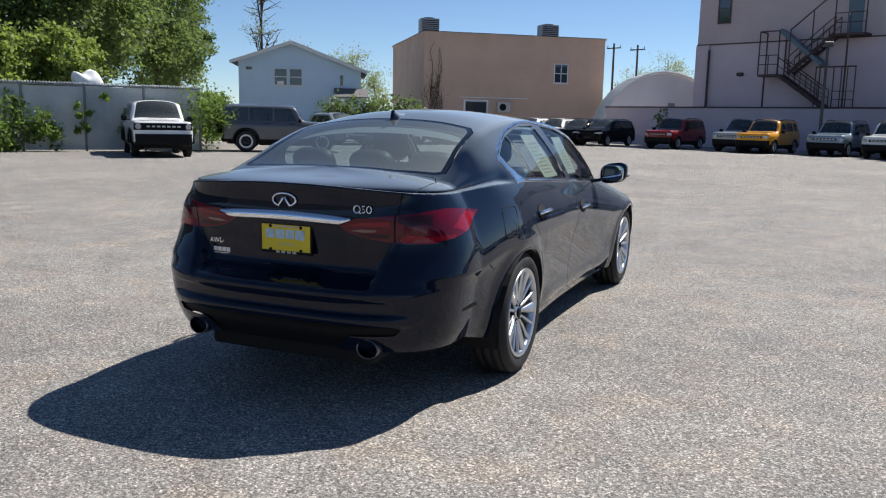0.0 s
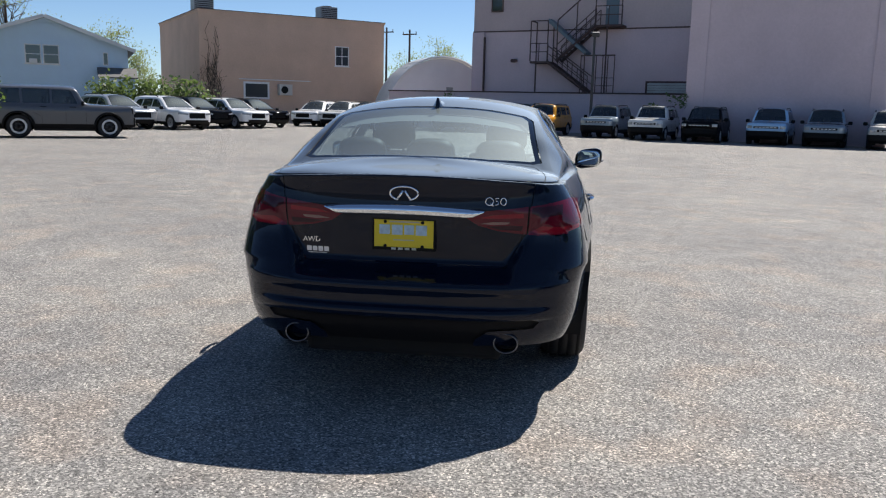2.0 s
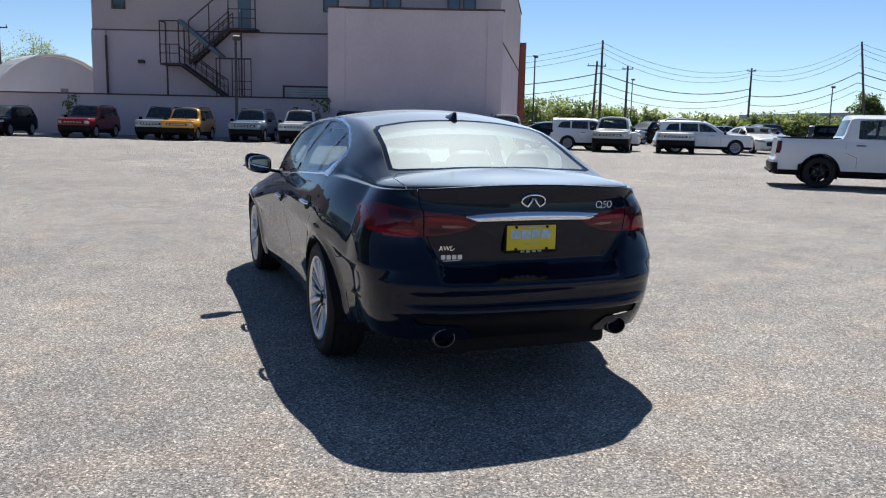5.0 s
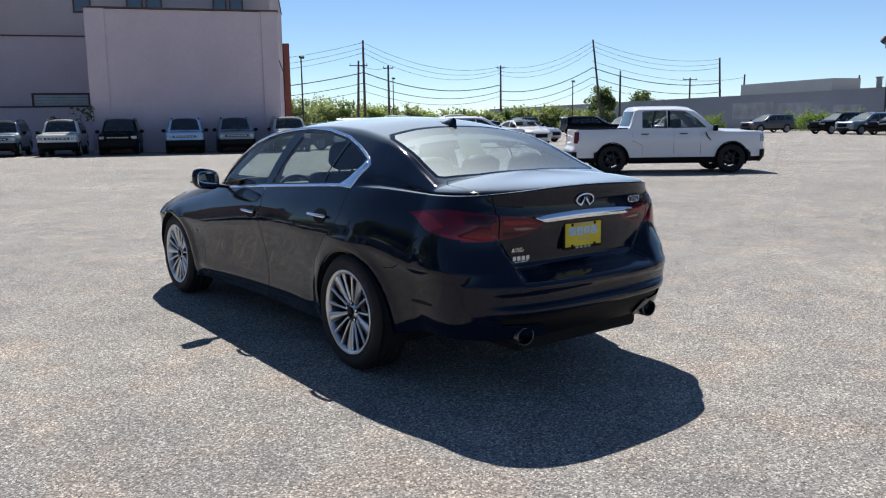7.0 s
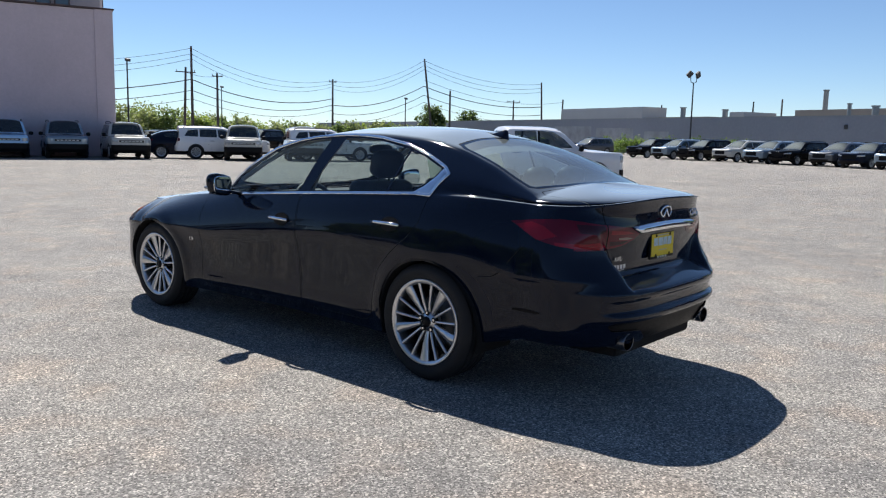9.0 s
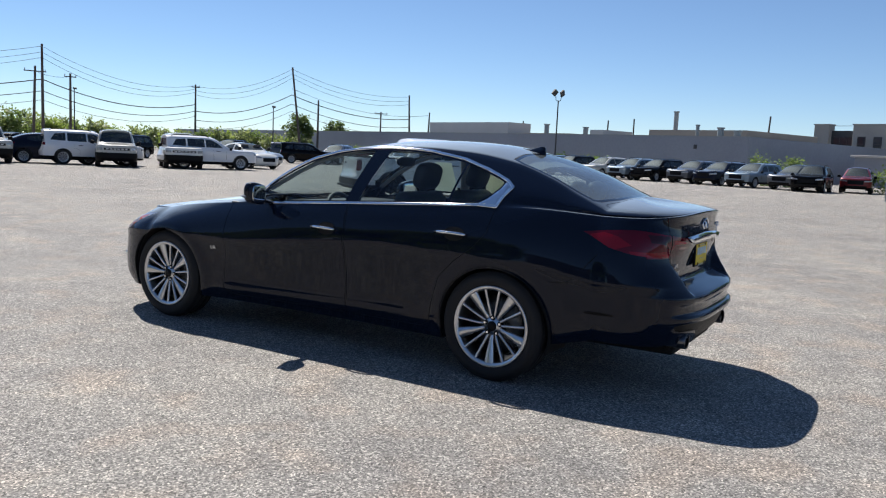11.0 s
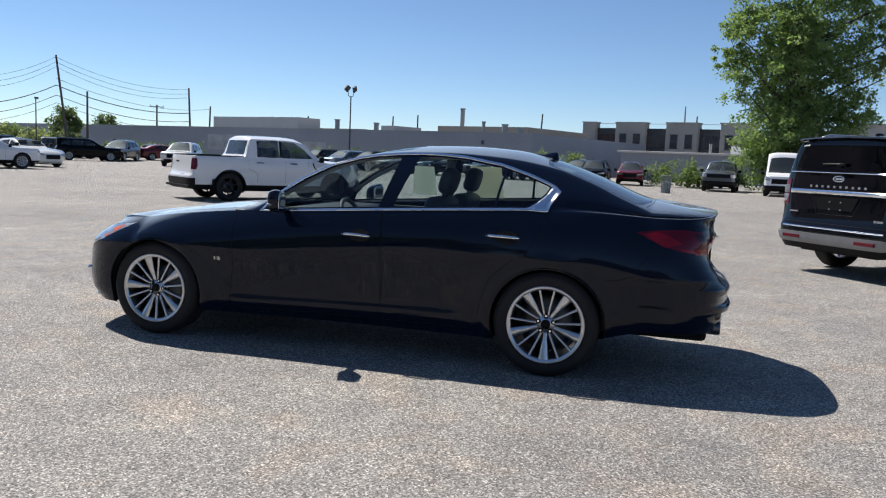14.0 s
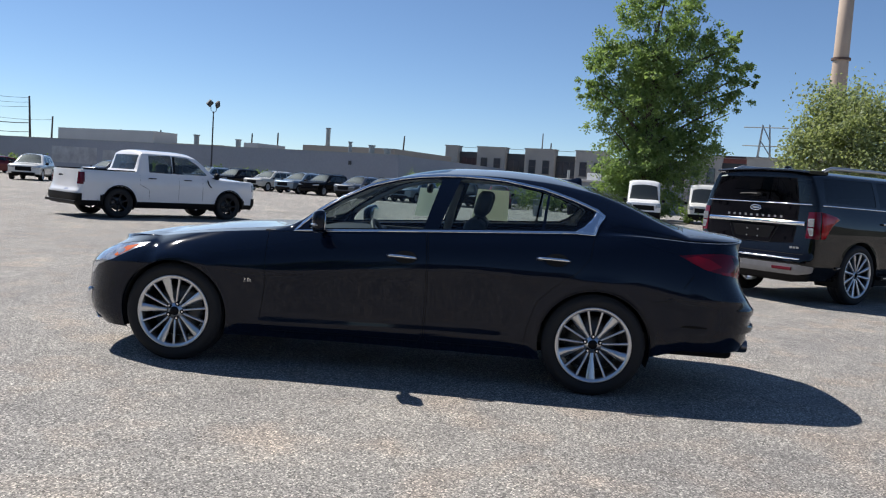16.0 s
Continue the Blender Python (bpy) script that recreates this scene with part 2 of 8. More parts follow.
def leaf_mat(name, base, island=0.35):
    """Leaves: varied from one to the next, letting some light through."""
    m = mat(name, base, 0.55, island=island, vary=0.12, scale=0.6, spec=0.3)
    n, l = m.node_tree.nodes, m.node_tree.links
    b = n["Principled BSDF"]
    tr = n.new("ShaderNodeBsdfTranslucent")
    tr.inputs["Color"].default_value = (min(0.8, base[0] * 1.9), min(0.8, base[1] * 1.9), base[2] * 1.2, 1)
    mx = n.new("ShaderNodeMixShader")
    mx.inputs[0].default_value = 0.42
    l.new(b.outputs[0], mx.inputs[1])
    l.new(tr.outputs[0], mx.inputs[2])
    l.new(mx.outputs[0], n["Material Output"].inputs["Surface"])
    return m


M_GROUND = asphalt_mat()
M_PINKLOW = mat("pink_stucco", (0.64, 0.525, 0.545), 0.9, vary=0.07, scale=0.35, fine=0.04, bump=0.15, bscale=25)
M_PINKHIGH = mat("rose_brown_stucco", (0.55, 0.445, 0.432), 0.9, vary=0.06, scale=0.35, fine=0.04, bump=0.15, bscale=25)
M_TANSTUCCO = mat("tan_stucco_wall", (0.62, 0.44, 0.33), 0.9, vary=0.10, scale=0.4, fine=0.05, bump=0.15, bscale=25)
M_RUST = mat("rust_brown_steel", (0.10, 0.062, 0.055), 0.7, 0.2, vary=0.2, scale=6)
M_STEELBLUE = mat("blue_grey_door", (0.12, 0.17, 0.20), 0.5, vary=0.05)
M_BRICK = mat("red_brick", (0.30, 0.10, 0.07), 0.9, vary=0.15, scale=2, fine=0.1)
M_SIDING = mat("pale_blue_siding", (0.58, 0.74, 0.88), 0.7, vary=0.04, scale=0.8)
M_WHITETRIM = mat("white_trim", (0.75, 0.76, 0.76), 0.6, vary=0.04)
M_ROOF = mat("grey_shingle", (0.16, 0.155, 0.15), 0.9, vary=0.15, scale=3, fine=0.1)
M_WINDOWDARK = mat("dark_window_glass", (0.03, 0.04, 0.05), 0.05, coat=1.0)
M_GALV = mat("weathered_sheet", (0.44, 0.47, 0.46), 0.6, 0.2, vary=0.16, scale=0.9, fine=0.06)
M_POSTGREY = mat("grey_post", (0.24, 0.24, 0.24), 0.6, 0.4, vary=0.1)
M_QUONSET = mat("white_sheet_metal", (0.82, 0.82, 0.80), 0.5, 0.1, vary=0.05, scale=0.5)
M_QUONEND = mat("grey_sheet_end", (0.74, 0.75, 0.77), 0.7, vary=0.05, scale=0.5)
M_LONGWALL = mat("slate_painted_wall", (0.27, 0.29, 0.33), 0.85, vary=0.08, scale=0.15, fine=0.05)
M_FADED = mat("faded_mural_paint", (0.36, 0.37, 0.39), 0.85, vary=0.25, scale=0.8)
M_PALEBOX = mat("pale_panel", (0.55, 0.53, 0.50), 0.8, vary=0.05, scale=0.3)
M_TANROOF = mat("tan_roof_box", (0.42, 0.35, 0.28), 0.8, vary=0.08, scale=0.3)
M_CONCRETE = mat("warm_concrete", (0.40, 0.37, 0.33), 0.9, vary=0.10, scale=0.4, fine=0.06)
M_SPANDREL = mat("dark_spandrel", (0.05, 0.052, 0.055), 0.6, vary=0.1)
M_STACK = mat("stack_concrete", (0.42, 0.33, 0.26), 0.9, vary=0.08, scale=0.12)
M_WOOD = mat("weathered_pole_wood", (0.10, 0.085, 0.075), 0.9, vary=0.2, scale=3)
M_CABLE = mat("black_cable", (0.012, 0.012, 0.013), 0.7)
M_BARK = mat("bark", (0.11, 0.085, 0.065), 0.95, vary=0.25, scale=5, bump=0.4, bscale=20)
M_LEAFDARK = leaf_mat("dark_leaves", (0.098, 0.138, 0.058))
M_LEAFPOPLAR = leaf_mat("poplar_leaves", (0.165, 0.235, 0.090))
M_LEAF = leaf_mat("green_leaves", (0.128, 0.178, 0.068))
M_LEAFLIGHT = leaf_mat("yellow_green_leaves", (0.19, 0.245, 0.075))
M_LEAFPALE = leaf_mat("spring_leaves", (0.20, 0.235, 0.125))
M_IVY = leaf_mat("ivy_leaves", (0.115, 0.175, 0.045))
M_AC = mat("grey_unit_casing", (0.30, 0.32, 0.32), 0.5, 0.4, vary=0.1)
M_BINGREY = mat("grey_wire_bin", (0.20, 0.22, 0.24), 0.5, 0.5)

# ---- building tools ----
from mathutils.bvhtree import BVHTree

LOT = pose(0, 0, 0, 0, 0, -22.5)          # the buildings' axes: u along the pink wall, v away from it


def lot(u, v, z=0.0, rz=0.0):
    return LOT @ pose(u, v, z, 0, 0, rz)


def mesh_ob(name, bm, material, parent=None, label="", smooth=True):
    me = bpy.data.meshes.new(name)
    bm.to_mesh(me)
    bm.free()
    for m in material if isinstance(material, (list, tuple)) else [material]:
        me.materials.append(m)
    if smooth:
        for p in me.polygons:
            p.use_smooth = True
    ob = new(name, me)
    if parent is not None:
        ob.parent = parent
    if label:
        ob["label"] = label
    return ob


def part(name, bm, material, parent, label="", smooth=False):
    return mesh_ob(name, bm, material, parent, label, smooth)


def empty(name, m, label, category, group="", kind=""):
    ob = new(name)
    ob.matrix_world = m
    return tagged(ob, label, category, group, kind)


def box(bm, x0, x1, y0, y1, z0, z1, m=None, bevel=0.0):
    """A box, with bevelled edges if asked for."""
    made = bmesh.ops.create_cube(bm, size=1.0)["verts"]
    bmesh.ops.transform(bm, verts=made, matrix=Matrix.LocRotScale(((x0 + x1) / 2, (y0 + y1) / 2, (z0 + z1) / 2), None, (x1 - x0, y1 - y0, z1 - z0)))
    if bevel:
        es = list({e for v in made for e in v.link_edges})
        res = bmesh.ops.bevel(bm, geom=es, offset=bevel, segments=2, affect="EDGES", profile=0.5)
        made = list({v for f in res["faces"] for v in f.verts} | {v for v in made if v.is_valid})
    if m is not None:
        bmesh.ops.transform(bm, verts=made, matrix=m)
    return made


def box_bm(*a, **k):
    bm = bmesh.new()
    box(bm, *a, **k)
    return bm


def cyl(bm, r0, r1, p0, p1, seg=12, caps=True):
    """A tapered round bar from p0 to p1."""
    p0, p1 = Vector(p0), Vector(p1)
    d = p1 - p0
    m = Matrix.Translation((p0 + p1) / 2) @ d.to_track_quat("Z", "Y").to_matrix().to_4x4()
    return bmesh.ops.create_cone(bm, cap_ends=caps, segments=seg, radius1=r0, radius2=r1, depth=d.length, matrix=m)["verts"]


def lathe(bm, prof, seg=32, m=None, closed=False):
    """A turned form round the x axis; prof: (x, r) pairs."""
    rings = []
    for x, r in prof:
        rings.append([bm.verts.new((x, r * math.cos(a), r * math.sin(a))) for a in [2 * math.pi * i / seg for i in range(seg)]])
    pairs = list(zip(rings, rings[1:])) + ([(rings[-1], rings[0])] if closed else [])
    for a, b in pairs:
        for i in range(seg):
            bm.faces.new((a[i], a[(i + 1) % seg], b[(i + 1) % seg], b[i]))
    vs = [v for r in rings for v in r]
    if m is not None:
        bmesh.ops.transform(bm, verts=vs, matrix=m)
    return vs


def pchip(keys):
    """A smooth curve through (x, y) keys that never overshoots."""
    xs, ys = np.array([k[0] for k in keys], float), np.array([k[1] for k in keys], float)
    h, d = np.diff(xs), np.diff(ys) / np.diff(xs)
    m = np.zeros(len(xs))
    for i in range(1, len(xs) - 1):
        if d[i - 1] * d[i] > 0:
            w1, w2 = 2 * h[i] + h[i - 1], h[i] + 2 * h[i - 1]
            m[i] = (w1 + w2) / (w1 / d[i - 1] + w2 / d[i])
    m[0], m[-1] = d[0], d[-1]

    def f(x):
        x = min(max(x, xs[0]), xs[-1])
        i = min(int(np.searchsorted(xs, x, side="right")) - 1, len(xs) - 2)
        t = (x - xs[i]) / h[i]
        return float((2 * t**3 - 3 * t**2 + 1) * ys[i] + (t**3 - 2 * t**2 + t) * h[i] * m[i] + (-2 * t**3 + 3 * t**2) * ys[i + 1] + (t**3 - t**2) * h[i] * m[i + 1])
    return f


def shell(s, ny=90, fan=22, low=20, mid=9, top=12):
    """The skin of a vehicle, as a grid of rows from sill to roof centre, for one half. s holds its curves along y (rear axle at 0):
    w half width, zb sill, zl the side's widest line, wb/zbelt the belt, wr/zr the roof rail or lid edge, zc the middle,
    rear/front (z, y) end profiles."""
    f = {k: pchip(v) for k, v in s.items() if isinstance(v, (list, tuple)) and k not in ("range", "hubs")}
    y0, y1 = s["range"]
    tuck, sharp = s.get("tuck", 0.045), s.get("sharp", 0.022)

    def section(y, arches=True):
        w, zb, zl, wb, zt, wr, zr, zc = [f[k](y) for k in ("w", "zb", "zl", "wb", "zbelt", "wr", "zr", "zc")]
        rows = []
        for i in range(low):
            z = zb + (zt - zb) * i / low
            if z >= zl:
                t = (z - zl) / (zt - zl)
                x = w - (w - wb) * (0.22 * t + 0.78 * t**2.4)
            else:
                t = (zl - z) / (zl - zb)
                x = w - sharp * (1 - math.exp(-5 * t)) - tuck * t**5
            if arches:
                for hy in s.get("hubs", ()):
                    r = math.hypot(y - hy, z - 0.335)
                    x += s.get("flare", 0.012) * math.exp(-(((r - s.get("arch", 0.385)) / 0.045) ** 2))
            rows.append((x, z))
        for i in range(mid):
            q = i / mid
            rows.append((wb + (wr - wb) * q + s.get("bow", 0.02) * 4 * q * (1 - q) * min(1, max(0, zr - zt) / 0.2), zt + (zr - zt) * q))
        for i in range(top + 1):
            q = i / top
            x = wr * (1 - q)
            rows.append((x, zr + (zc - zr) * (1 - (1 - q) ** s.get("crown", 2.4))))
        return rows

    ends = []
    for end, ye, key, n in ((-1, y0, "rear", s.get("corner", 3.0)), (1, y1, "front", s.get("nose", 2.4))):
        base = section(ye, False)
        lidw, lidz = base[low][0], base[low][1]
        reach = abs(f[key](lidz) - ye)
        drop = lidz - f["zc"](ye + end * reach)
        made = []
        for j in range(fan + 1):
            a = math.pi / 2 * j / fan
            c, d = math.cos(a) ** (2 / n), math.sin(a) ** (2 / n)
            if j == fan:
                c, d = 0.0, 1.0
            ring = []
            for k, (x, z) in enumerate(base):
                if k <= low:
                    deep, zz = abs(f[key](z) - ye), z
                else:
                    deep = reach * x / lidw
                    zz = z if end < 0 and s.get("boxrear") else z + (f["zc"](ye + end * deep) + drop * (x / lidw) ** 6 - z) * d**2
                ring.append((x * c, ye + end * deep * d, zz))
            made.append(ring)
        ends.append(made)
    rings = list(reversed(ends[0]))
    for j in range(1, ny):
        y = y0 + (y1 - y0) * j / ny
        rings.append([(x, y, z) for x, z in section(y)])
    return rings + ends[1]


def shell_bm(pts, both=True):
    bm = bmesh.new()
    for sx in (-1, 1) if both else (-1,):
        vs = [[bm.verts.new((sx * p[0], p[1], p[2])) for p in ring] for ring in pts]
        for a, b in zip(vs, vs[1:]):
            for k in range(len(a) - 1):
                q = (a[k], b[k], b[k + 1], a[k + 1])
                bm.faces.new(q if sx < 0 else q[::-1])
    bmesh.ops.remove_doubles(bm, verts=bm.verts, dist=0.0006)
    bmesh.ops.recalc_face_normals(bm, faces=bm.faces)
    return bm


def mirrored(bm):
    """A copy of bm on the other side of x = 0."""
    o = bm.copy()
    for v in o.verts:
        v.co.x = -v.co.x
    bmesh.ops.reverse_faces(o, faces=o.faces)
    return o


def both_sides(bm):
    """bm and its mirror image in one mesh, joined along x = 0."""
    other = mirrored(bm)
    me = bpy.data.meshes.new("other_half")
    other.to_mesh(me)
    other.free()
    bm.from_mesh(me)
    bpy.data.meshes.remove(me)
    bmesh.ops.remove_doubles(bm, verts=[v for v in bm.verts if abs(v.co.x) < 0.002], dist=0.0008)
    return bm


def inside(poly, a, b):
    odd = False
    for (x0, y0), (x1, y1) in zip(poly, poly[1:] + poly[:1]):
        if (y0 > b) != (y1 > b) and a < (x1 - x0) * (b - y0) / (y1 - y0) + x0:
            odd = not odd
    return odd


def grown(poly, d):
    """The outline moved outwards by d."""
    area = sum(a[0] * b[1] - b[0] * a[1] for a, b in zip(poly, poly[1:] + poly[:1]))
    sign = 1 if area > 0 else -1
    out = []
    for p, q, r in zip(poly[-1:] + poly[:-1], poly, poly[1:] + poly[:1]):
        n1 = Vector((q[1] - p[1], p[0] - q[0])).normalized() * sign
        n2 = Vector((r[1] - q[1], q[0] - r[0])).normalized() * sign
        n = n1 + n2
        n = n / max(0.5, n.dot(n1)) if n.length > 1e-6 else n1
        out.append((q[0] + n.x * d, q[1] + n.y * d))
    return out


def rounded(poly, r=0.03, steps=3):
    """The outline with its corners cut round."""
    out = []
    for p, q, n in zip(poly[-1:] + poly[:-1], poly, poly[1:] + poly[:1]):
        p, q, n = Vector(p), Vector(q), Vector(n)
        a, b = (p - q), (n - q)
        k = min(r, a.length * 0.45, b.length * 0.45)
        s, e = q + a.normalized() * k, q + b.normalized() * k
        for i in range(steps + 1):
            t = i / steps
            out.append(tuple(s * (1 - t) ** 2 + q * 2 * t * (1 - t) + e * t * t))
    return out


def cut(bm, poly, axes, where):
    """Cuts bm along an outline seen along one axis, and returns the faces within it. where(face): which faces may be cut."""
    ia, ib = axes
    lo = (min(p[0] for p in poly), min(p[1] for p in poly))
    hi = (max(p[0] for p in poly), max(p[1] for p in poly))

    def near(f, x0, x1, y0, y1):
        ca = [v.co[ia] for v in f.verts]
        if max(ca) < x0 or min(ca) > x1:
            return False
        cb = [v.co[ib] for v in f.verts]
        return not (max(cb) < y0 or min(cb) > y1)

    pool = {f for f in bm.faces if near(f, lo[0], hi[0], lo[1], hi[1]) and where(f)}
    for (a0, b0), (a1, b1) in zip(poly, poly[1:] + poly[:1]):
        fs = [f for f in pool if f.is_valid and near(f, min(a0, a1), max(a0, a1), min(b0, b1), max(b0, b1))]
        if not fs:
            continue
        co, no = Vector((0, 0, 0)), Vector((0, 0, 0))
        co[ia], co[ib] = a0, b0
        no[ia], no[ib] = b1 - b0, a0 - a1
        if no.length < 1e-7:
            continue
        geom = list({e for f in fs for e in f.edges} | {v for f in fs for v in f.verts}) + fs
        res = bmesh.ops.bisect_plane(bm, geom=geom, dist=1e-5, plane_co=co, plane_no=no.normalized())
        pool |= {g for g in res["geom"] if isinstance(g, bmesh.types.BMFace)}
        for e in res["geom_cut"]:
            pool |= {f for f in e.link_faces if f.is_valid and where(f)}
    out = []
    for f in bm.faces:
        c = f.calc_center_median()
        if lo[0] <= c[ia] <= hi[0] and lo[1] <= c[ib] <= hi[1] and inside(poly, c[ia], c[ib]) and where(f):
            out.append(f)
    return out


def take(bm, faces, push=0.0):
    """Moves faces out of bm into a mesh of their own, pushed along their normals."""
    out = bmesh.new()
    found = {}
    bm.normal_update()
    for f in faces:
        vs = []
        for v in f.verts:
            if v not in found:
                found[v] = out.verts.new(v.co + v.normal * push)
            vs.append(found[v])
        try:
            out.faces.new(vs)
        except ValueError:
            pass
    bmesh.ops.delete(bm, geom=list(faces), context="FACES")
    out.normal_update()
    return out


def thicken(bm, d):
    """Gives an open sheet an edge of depth d behind it."""
    edges = [e for e in bm.edges if e.is_boundary]
    bm.normal_update()
    normals = {v: v.normal.copy() for v in bm.verts}
    ext = bmesh.ops.extrude_edge_only(bm, edges=edges)["geom"]
    near = {v.co.copy().freeze(): normals[v] for v in normals}
    for v in ext:
        if isinstance(v, bmesh.types.BMVert):
            n = near.get(v.co.copy().freeze())
            if n:
                v.co -= n * d
    bmesh.ops.recalc_face_normals(bm, faces=bm.faces)
    return bm


class Skin:
    """The uncut skin of a vehicle: gives parts cut from it its own smooth normals, and finds points on it."""

    def __init__(self, bm):
        bm.normal_update()
        bm.verts.ensure_lookup_table()
        bm.faces.ensure_lookup_table()
        self.tree = BVHTree.FromBMesh(bm)
        self.faces = [[(v.co.copy(), Vector((0 if abs(v.co.x) < 1e-4 else v.normal.x, v.normal.y, v.normal.z)).normalized()) for v in f.verts] for f in bm.faces]

    def normal(self, p):
        q = Vector((-abs(p.x), p.y, p.z))
        hit, n, i, d = self.tree.find_nearest(q)
        total = Vector((0, 0, 0))
        for co, no in self.faces[i]:
            total += no / (1e-4 + (co - q).length ** 1.5)
        total.normalize()
        return Vector((-total.x if p.x > 0 else total.x, total.y, total.z))

    def smooth(self, ob):
        me = ob.data
        me.normals_split_custom_set_from_vertices([self.normal(v.co) for v in me.vertices])

    def side(self, y, z, off=0.0):
        """The point on the left flank at (y, z)."""
        hit, n, i, d = self.tree.ray_cast(Vector((-3, y, z)), Vector((1, 0, 0)))
        return (hit + n * off, n) if hit else (Vector((-0.9, y, z)), Vector((-1, 0, 0)))

    def back(self, x, z, off=0.0):
        hit, n, i, d = self.tree.ray_cast(Vector((-abs(x) - 1e-4, -4, z)), Vector((0, 1, 0)))
        hit = hit if hit else Vector((x, -1, z))
        return Vector((x, hit.y - off, z)), n


def sweep(bm, pts, r, seg=6, squash=1.0):
    """A round bar along a line of points."""
    rings = []
    pts = [Vector(p) for p in pts]
    for i, p in enumerate(pts):
        d = (pts[min(i + 1, len(pts) - 1)] - pts[max(i - 1, 0)]).normalized()
        q = d.to_track_quat("Z", "Y")
        rings.append([bm.verts.new(p + q @ Vector((r * math.cos(a), r * squash * math.sin(a), 0))) for a in [2 * math.pi * k / seg for k in range(seg)]])
    for a, b in zip(rings, rings[1:]):
        for k in range(seg):
            bm.faces.new((a[k], a[(k + 1) % seg], b[(k + 1) % seg], b[k]))
    bm.faces.new(rings[0][::-1])
    bm.faces.new(rings[-1])


def blob(bm, c, size, power=2.6, seg=20, rings=12, m=None):
    """A rounded, box-like solid."""
    def sp(v, e):
        return math.copysign(abs(v) ** e, v)
    e = 2 / power
    vs = []
    grid = []
    for i in range(rings + 1):
        a = -math.pi / 2 + math.pi * i / rings
        row = []
        for k in range(seg):
            b = 2 * math.pi * k / seg
            row.append(bm.verts.new((c[0] + size[0] / 2 * sp(math.cos(a), e) * sp(math.cos(b), e), c[1] + size[1] / 2 * sp(math.cos(a), e) * sp(math.sin(b), e), c[2] + size[2] / 2 * sp(math.sin(a), e))))
        grid.append(row)
        vs += row
    for a, b in zip(grid, grid[1:]):
        for k in range(seg):
            bm.faces.new((a[k], a[(k + 1) % seg], b[(k + 1) % seg], b[k]))
    if m is not None:
        bmesh.ops.transform(bm, verts=vs, matrix=m)
    bmesh.ops.remove_doubles(bm, verts=vs, dist=1e-5)


def text_part(name, words, size, depth, m, material, parent, label=""):
    cu = bpy.data.curves.new(name, "FONT")
    cu.body, cu.size, cu.extrude = words, size, depth
    cu.align_x, cu.align_y = "CENTER", "CENTER"
    cu.resolution_u = 3
    ob = new(name + "_text", cu)
    me = bpy.data.meshes.new_from_object(ob)
    bpy.data.objects.remove(ob)
    bpy.data.curves.remove(cu)
    me.materials.append(material)
    o = new(name, me)
    o.parent = parent
    o.matrix_basis = m
    if label:
        o["label"] = label
    return o

# ---- ground ----
bm = bmesh.new()
bmesh.ops.create_grid(bm, x_segments=40, y_segments=40, size=1500)
tagged(mesh_ob("ground", bm, M_GROUND, smooth=False), "worn grey asphalt lot with pale exposed stones", "ground", kind="structure")


def block(name, parent, material, *a, label="", **k):
    return part(name, box_bm(*a, **k), material, parent, label)


def window(parent, m, w, h, frame_mat, depth=0.08, bars=(1, 1), frame=0.07, sill=False):
    """A window set in a wall: local x along the wall, local -y outwards."""
    b = bmesh.new()
    box(b, -w / 2, w / 2, -0.06, depth, -h / 2, -h / 2 + frame, m)
    box(b, -w / 2, w / 2, -0.06, depth, h / 2 - frame, h / 2, m)
    box(b, -w / 2, -w / 2 + frame, -0.06, depth, -h / 2 + frame, h / 2 - frame, m)
    box(b, w / 2 - frame, w / 2, -0.06, depth, -h / 2 + frame, h / 2 - frame, m)
    for i in range(1, bars[0]):
        x = -w / 2 + w * i / bars[0]
        box(b, x - 0.03, x + 0.03, -0.048, depth, -h / 2 + frame, h / 2 - frame, m)
    for i in range(1, bars[1]):
        z = -h / 2 + h * i / bars[1]
        box(b, -w / 2 + frame, w / 2 - frame, -0.046, depth, z - 0.03, z + 0.03, m)
    o = part("window", b, frame_mat, parent)
    part("pane", box_bm(-w / 2 + frame * 0.5, w / 2 - frame * 0.5, -0.034, 0.0, -h / 2 + frame * 0.5, h / 2 - frame * 0.5, m=m), M_WINDOWDARK, o)
    if sill:
        part("sill", box_bm(-w / 2 - 0.05, w / 2 + 0.05, -0.08, 0.02, -h / 2 - 0.06, -h / 2, m=m), frame_mat, o)
    return o


# ---- pink building with its projecting block and low yard wall ----
FAR = LOT @ Matrix.Translation((1.16, -4.61, 1.37)) @ Matrix.Scale(1.103, 4) @ Matrix.Translation((-1.16, 4.61, -1.37))
pink = empty("pink_building", FAR, "tall pink stucco commercial building with a projecting block", "building", kind="structure")


def prism(pts, z0, z1):
    b = bmesh.new()
    lo = [b.verts.new((x, y, z0)) for x, y in pts]
    hi = [b.verts.new((x, y, z1)) for x, y in pts]
    b.faces.new(lo[::-1])
    b.faces.new(hi)
    for i in range(len(pts)):
        k = (i + 1) % len(pts)
        b.faces.new((lo[i], lo[k], hi[k], hi[i]))
    return b


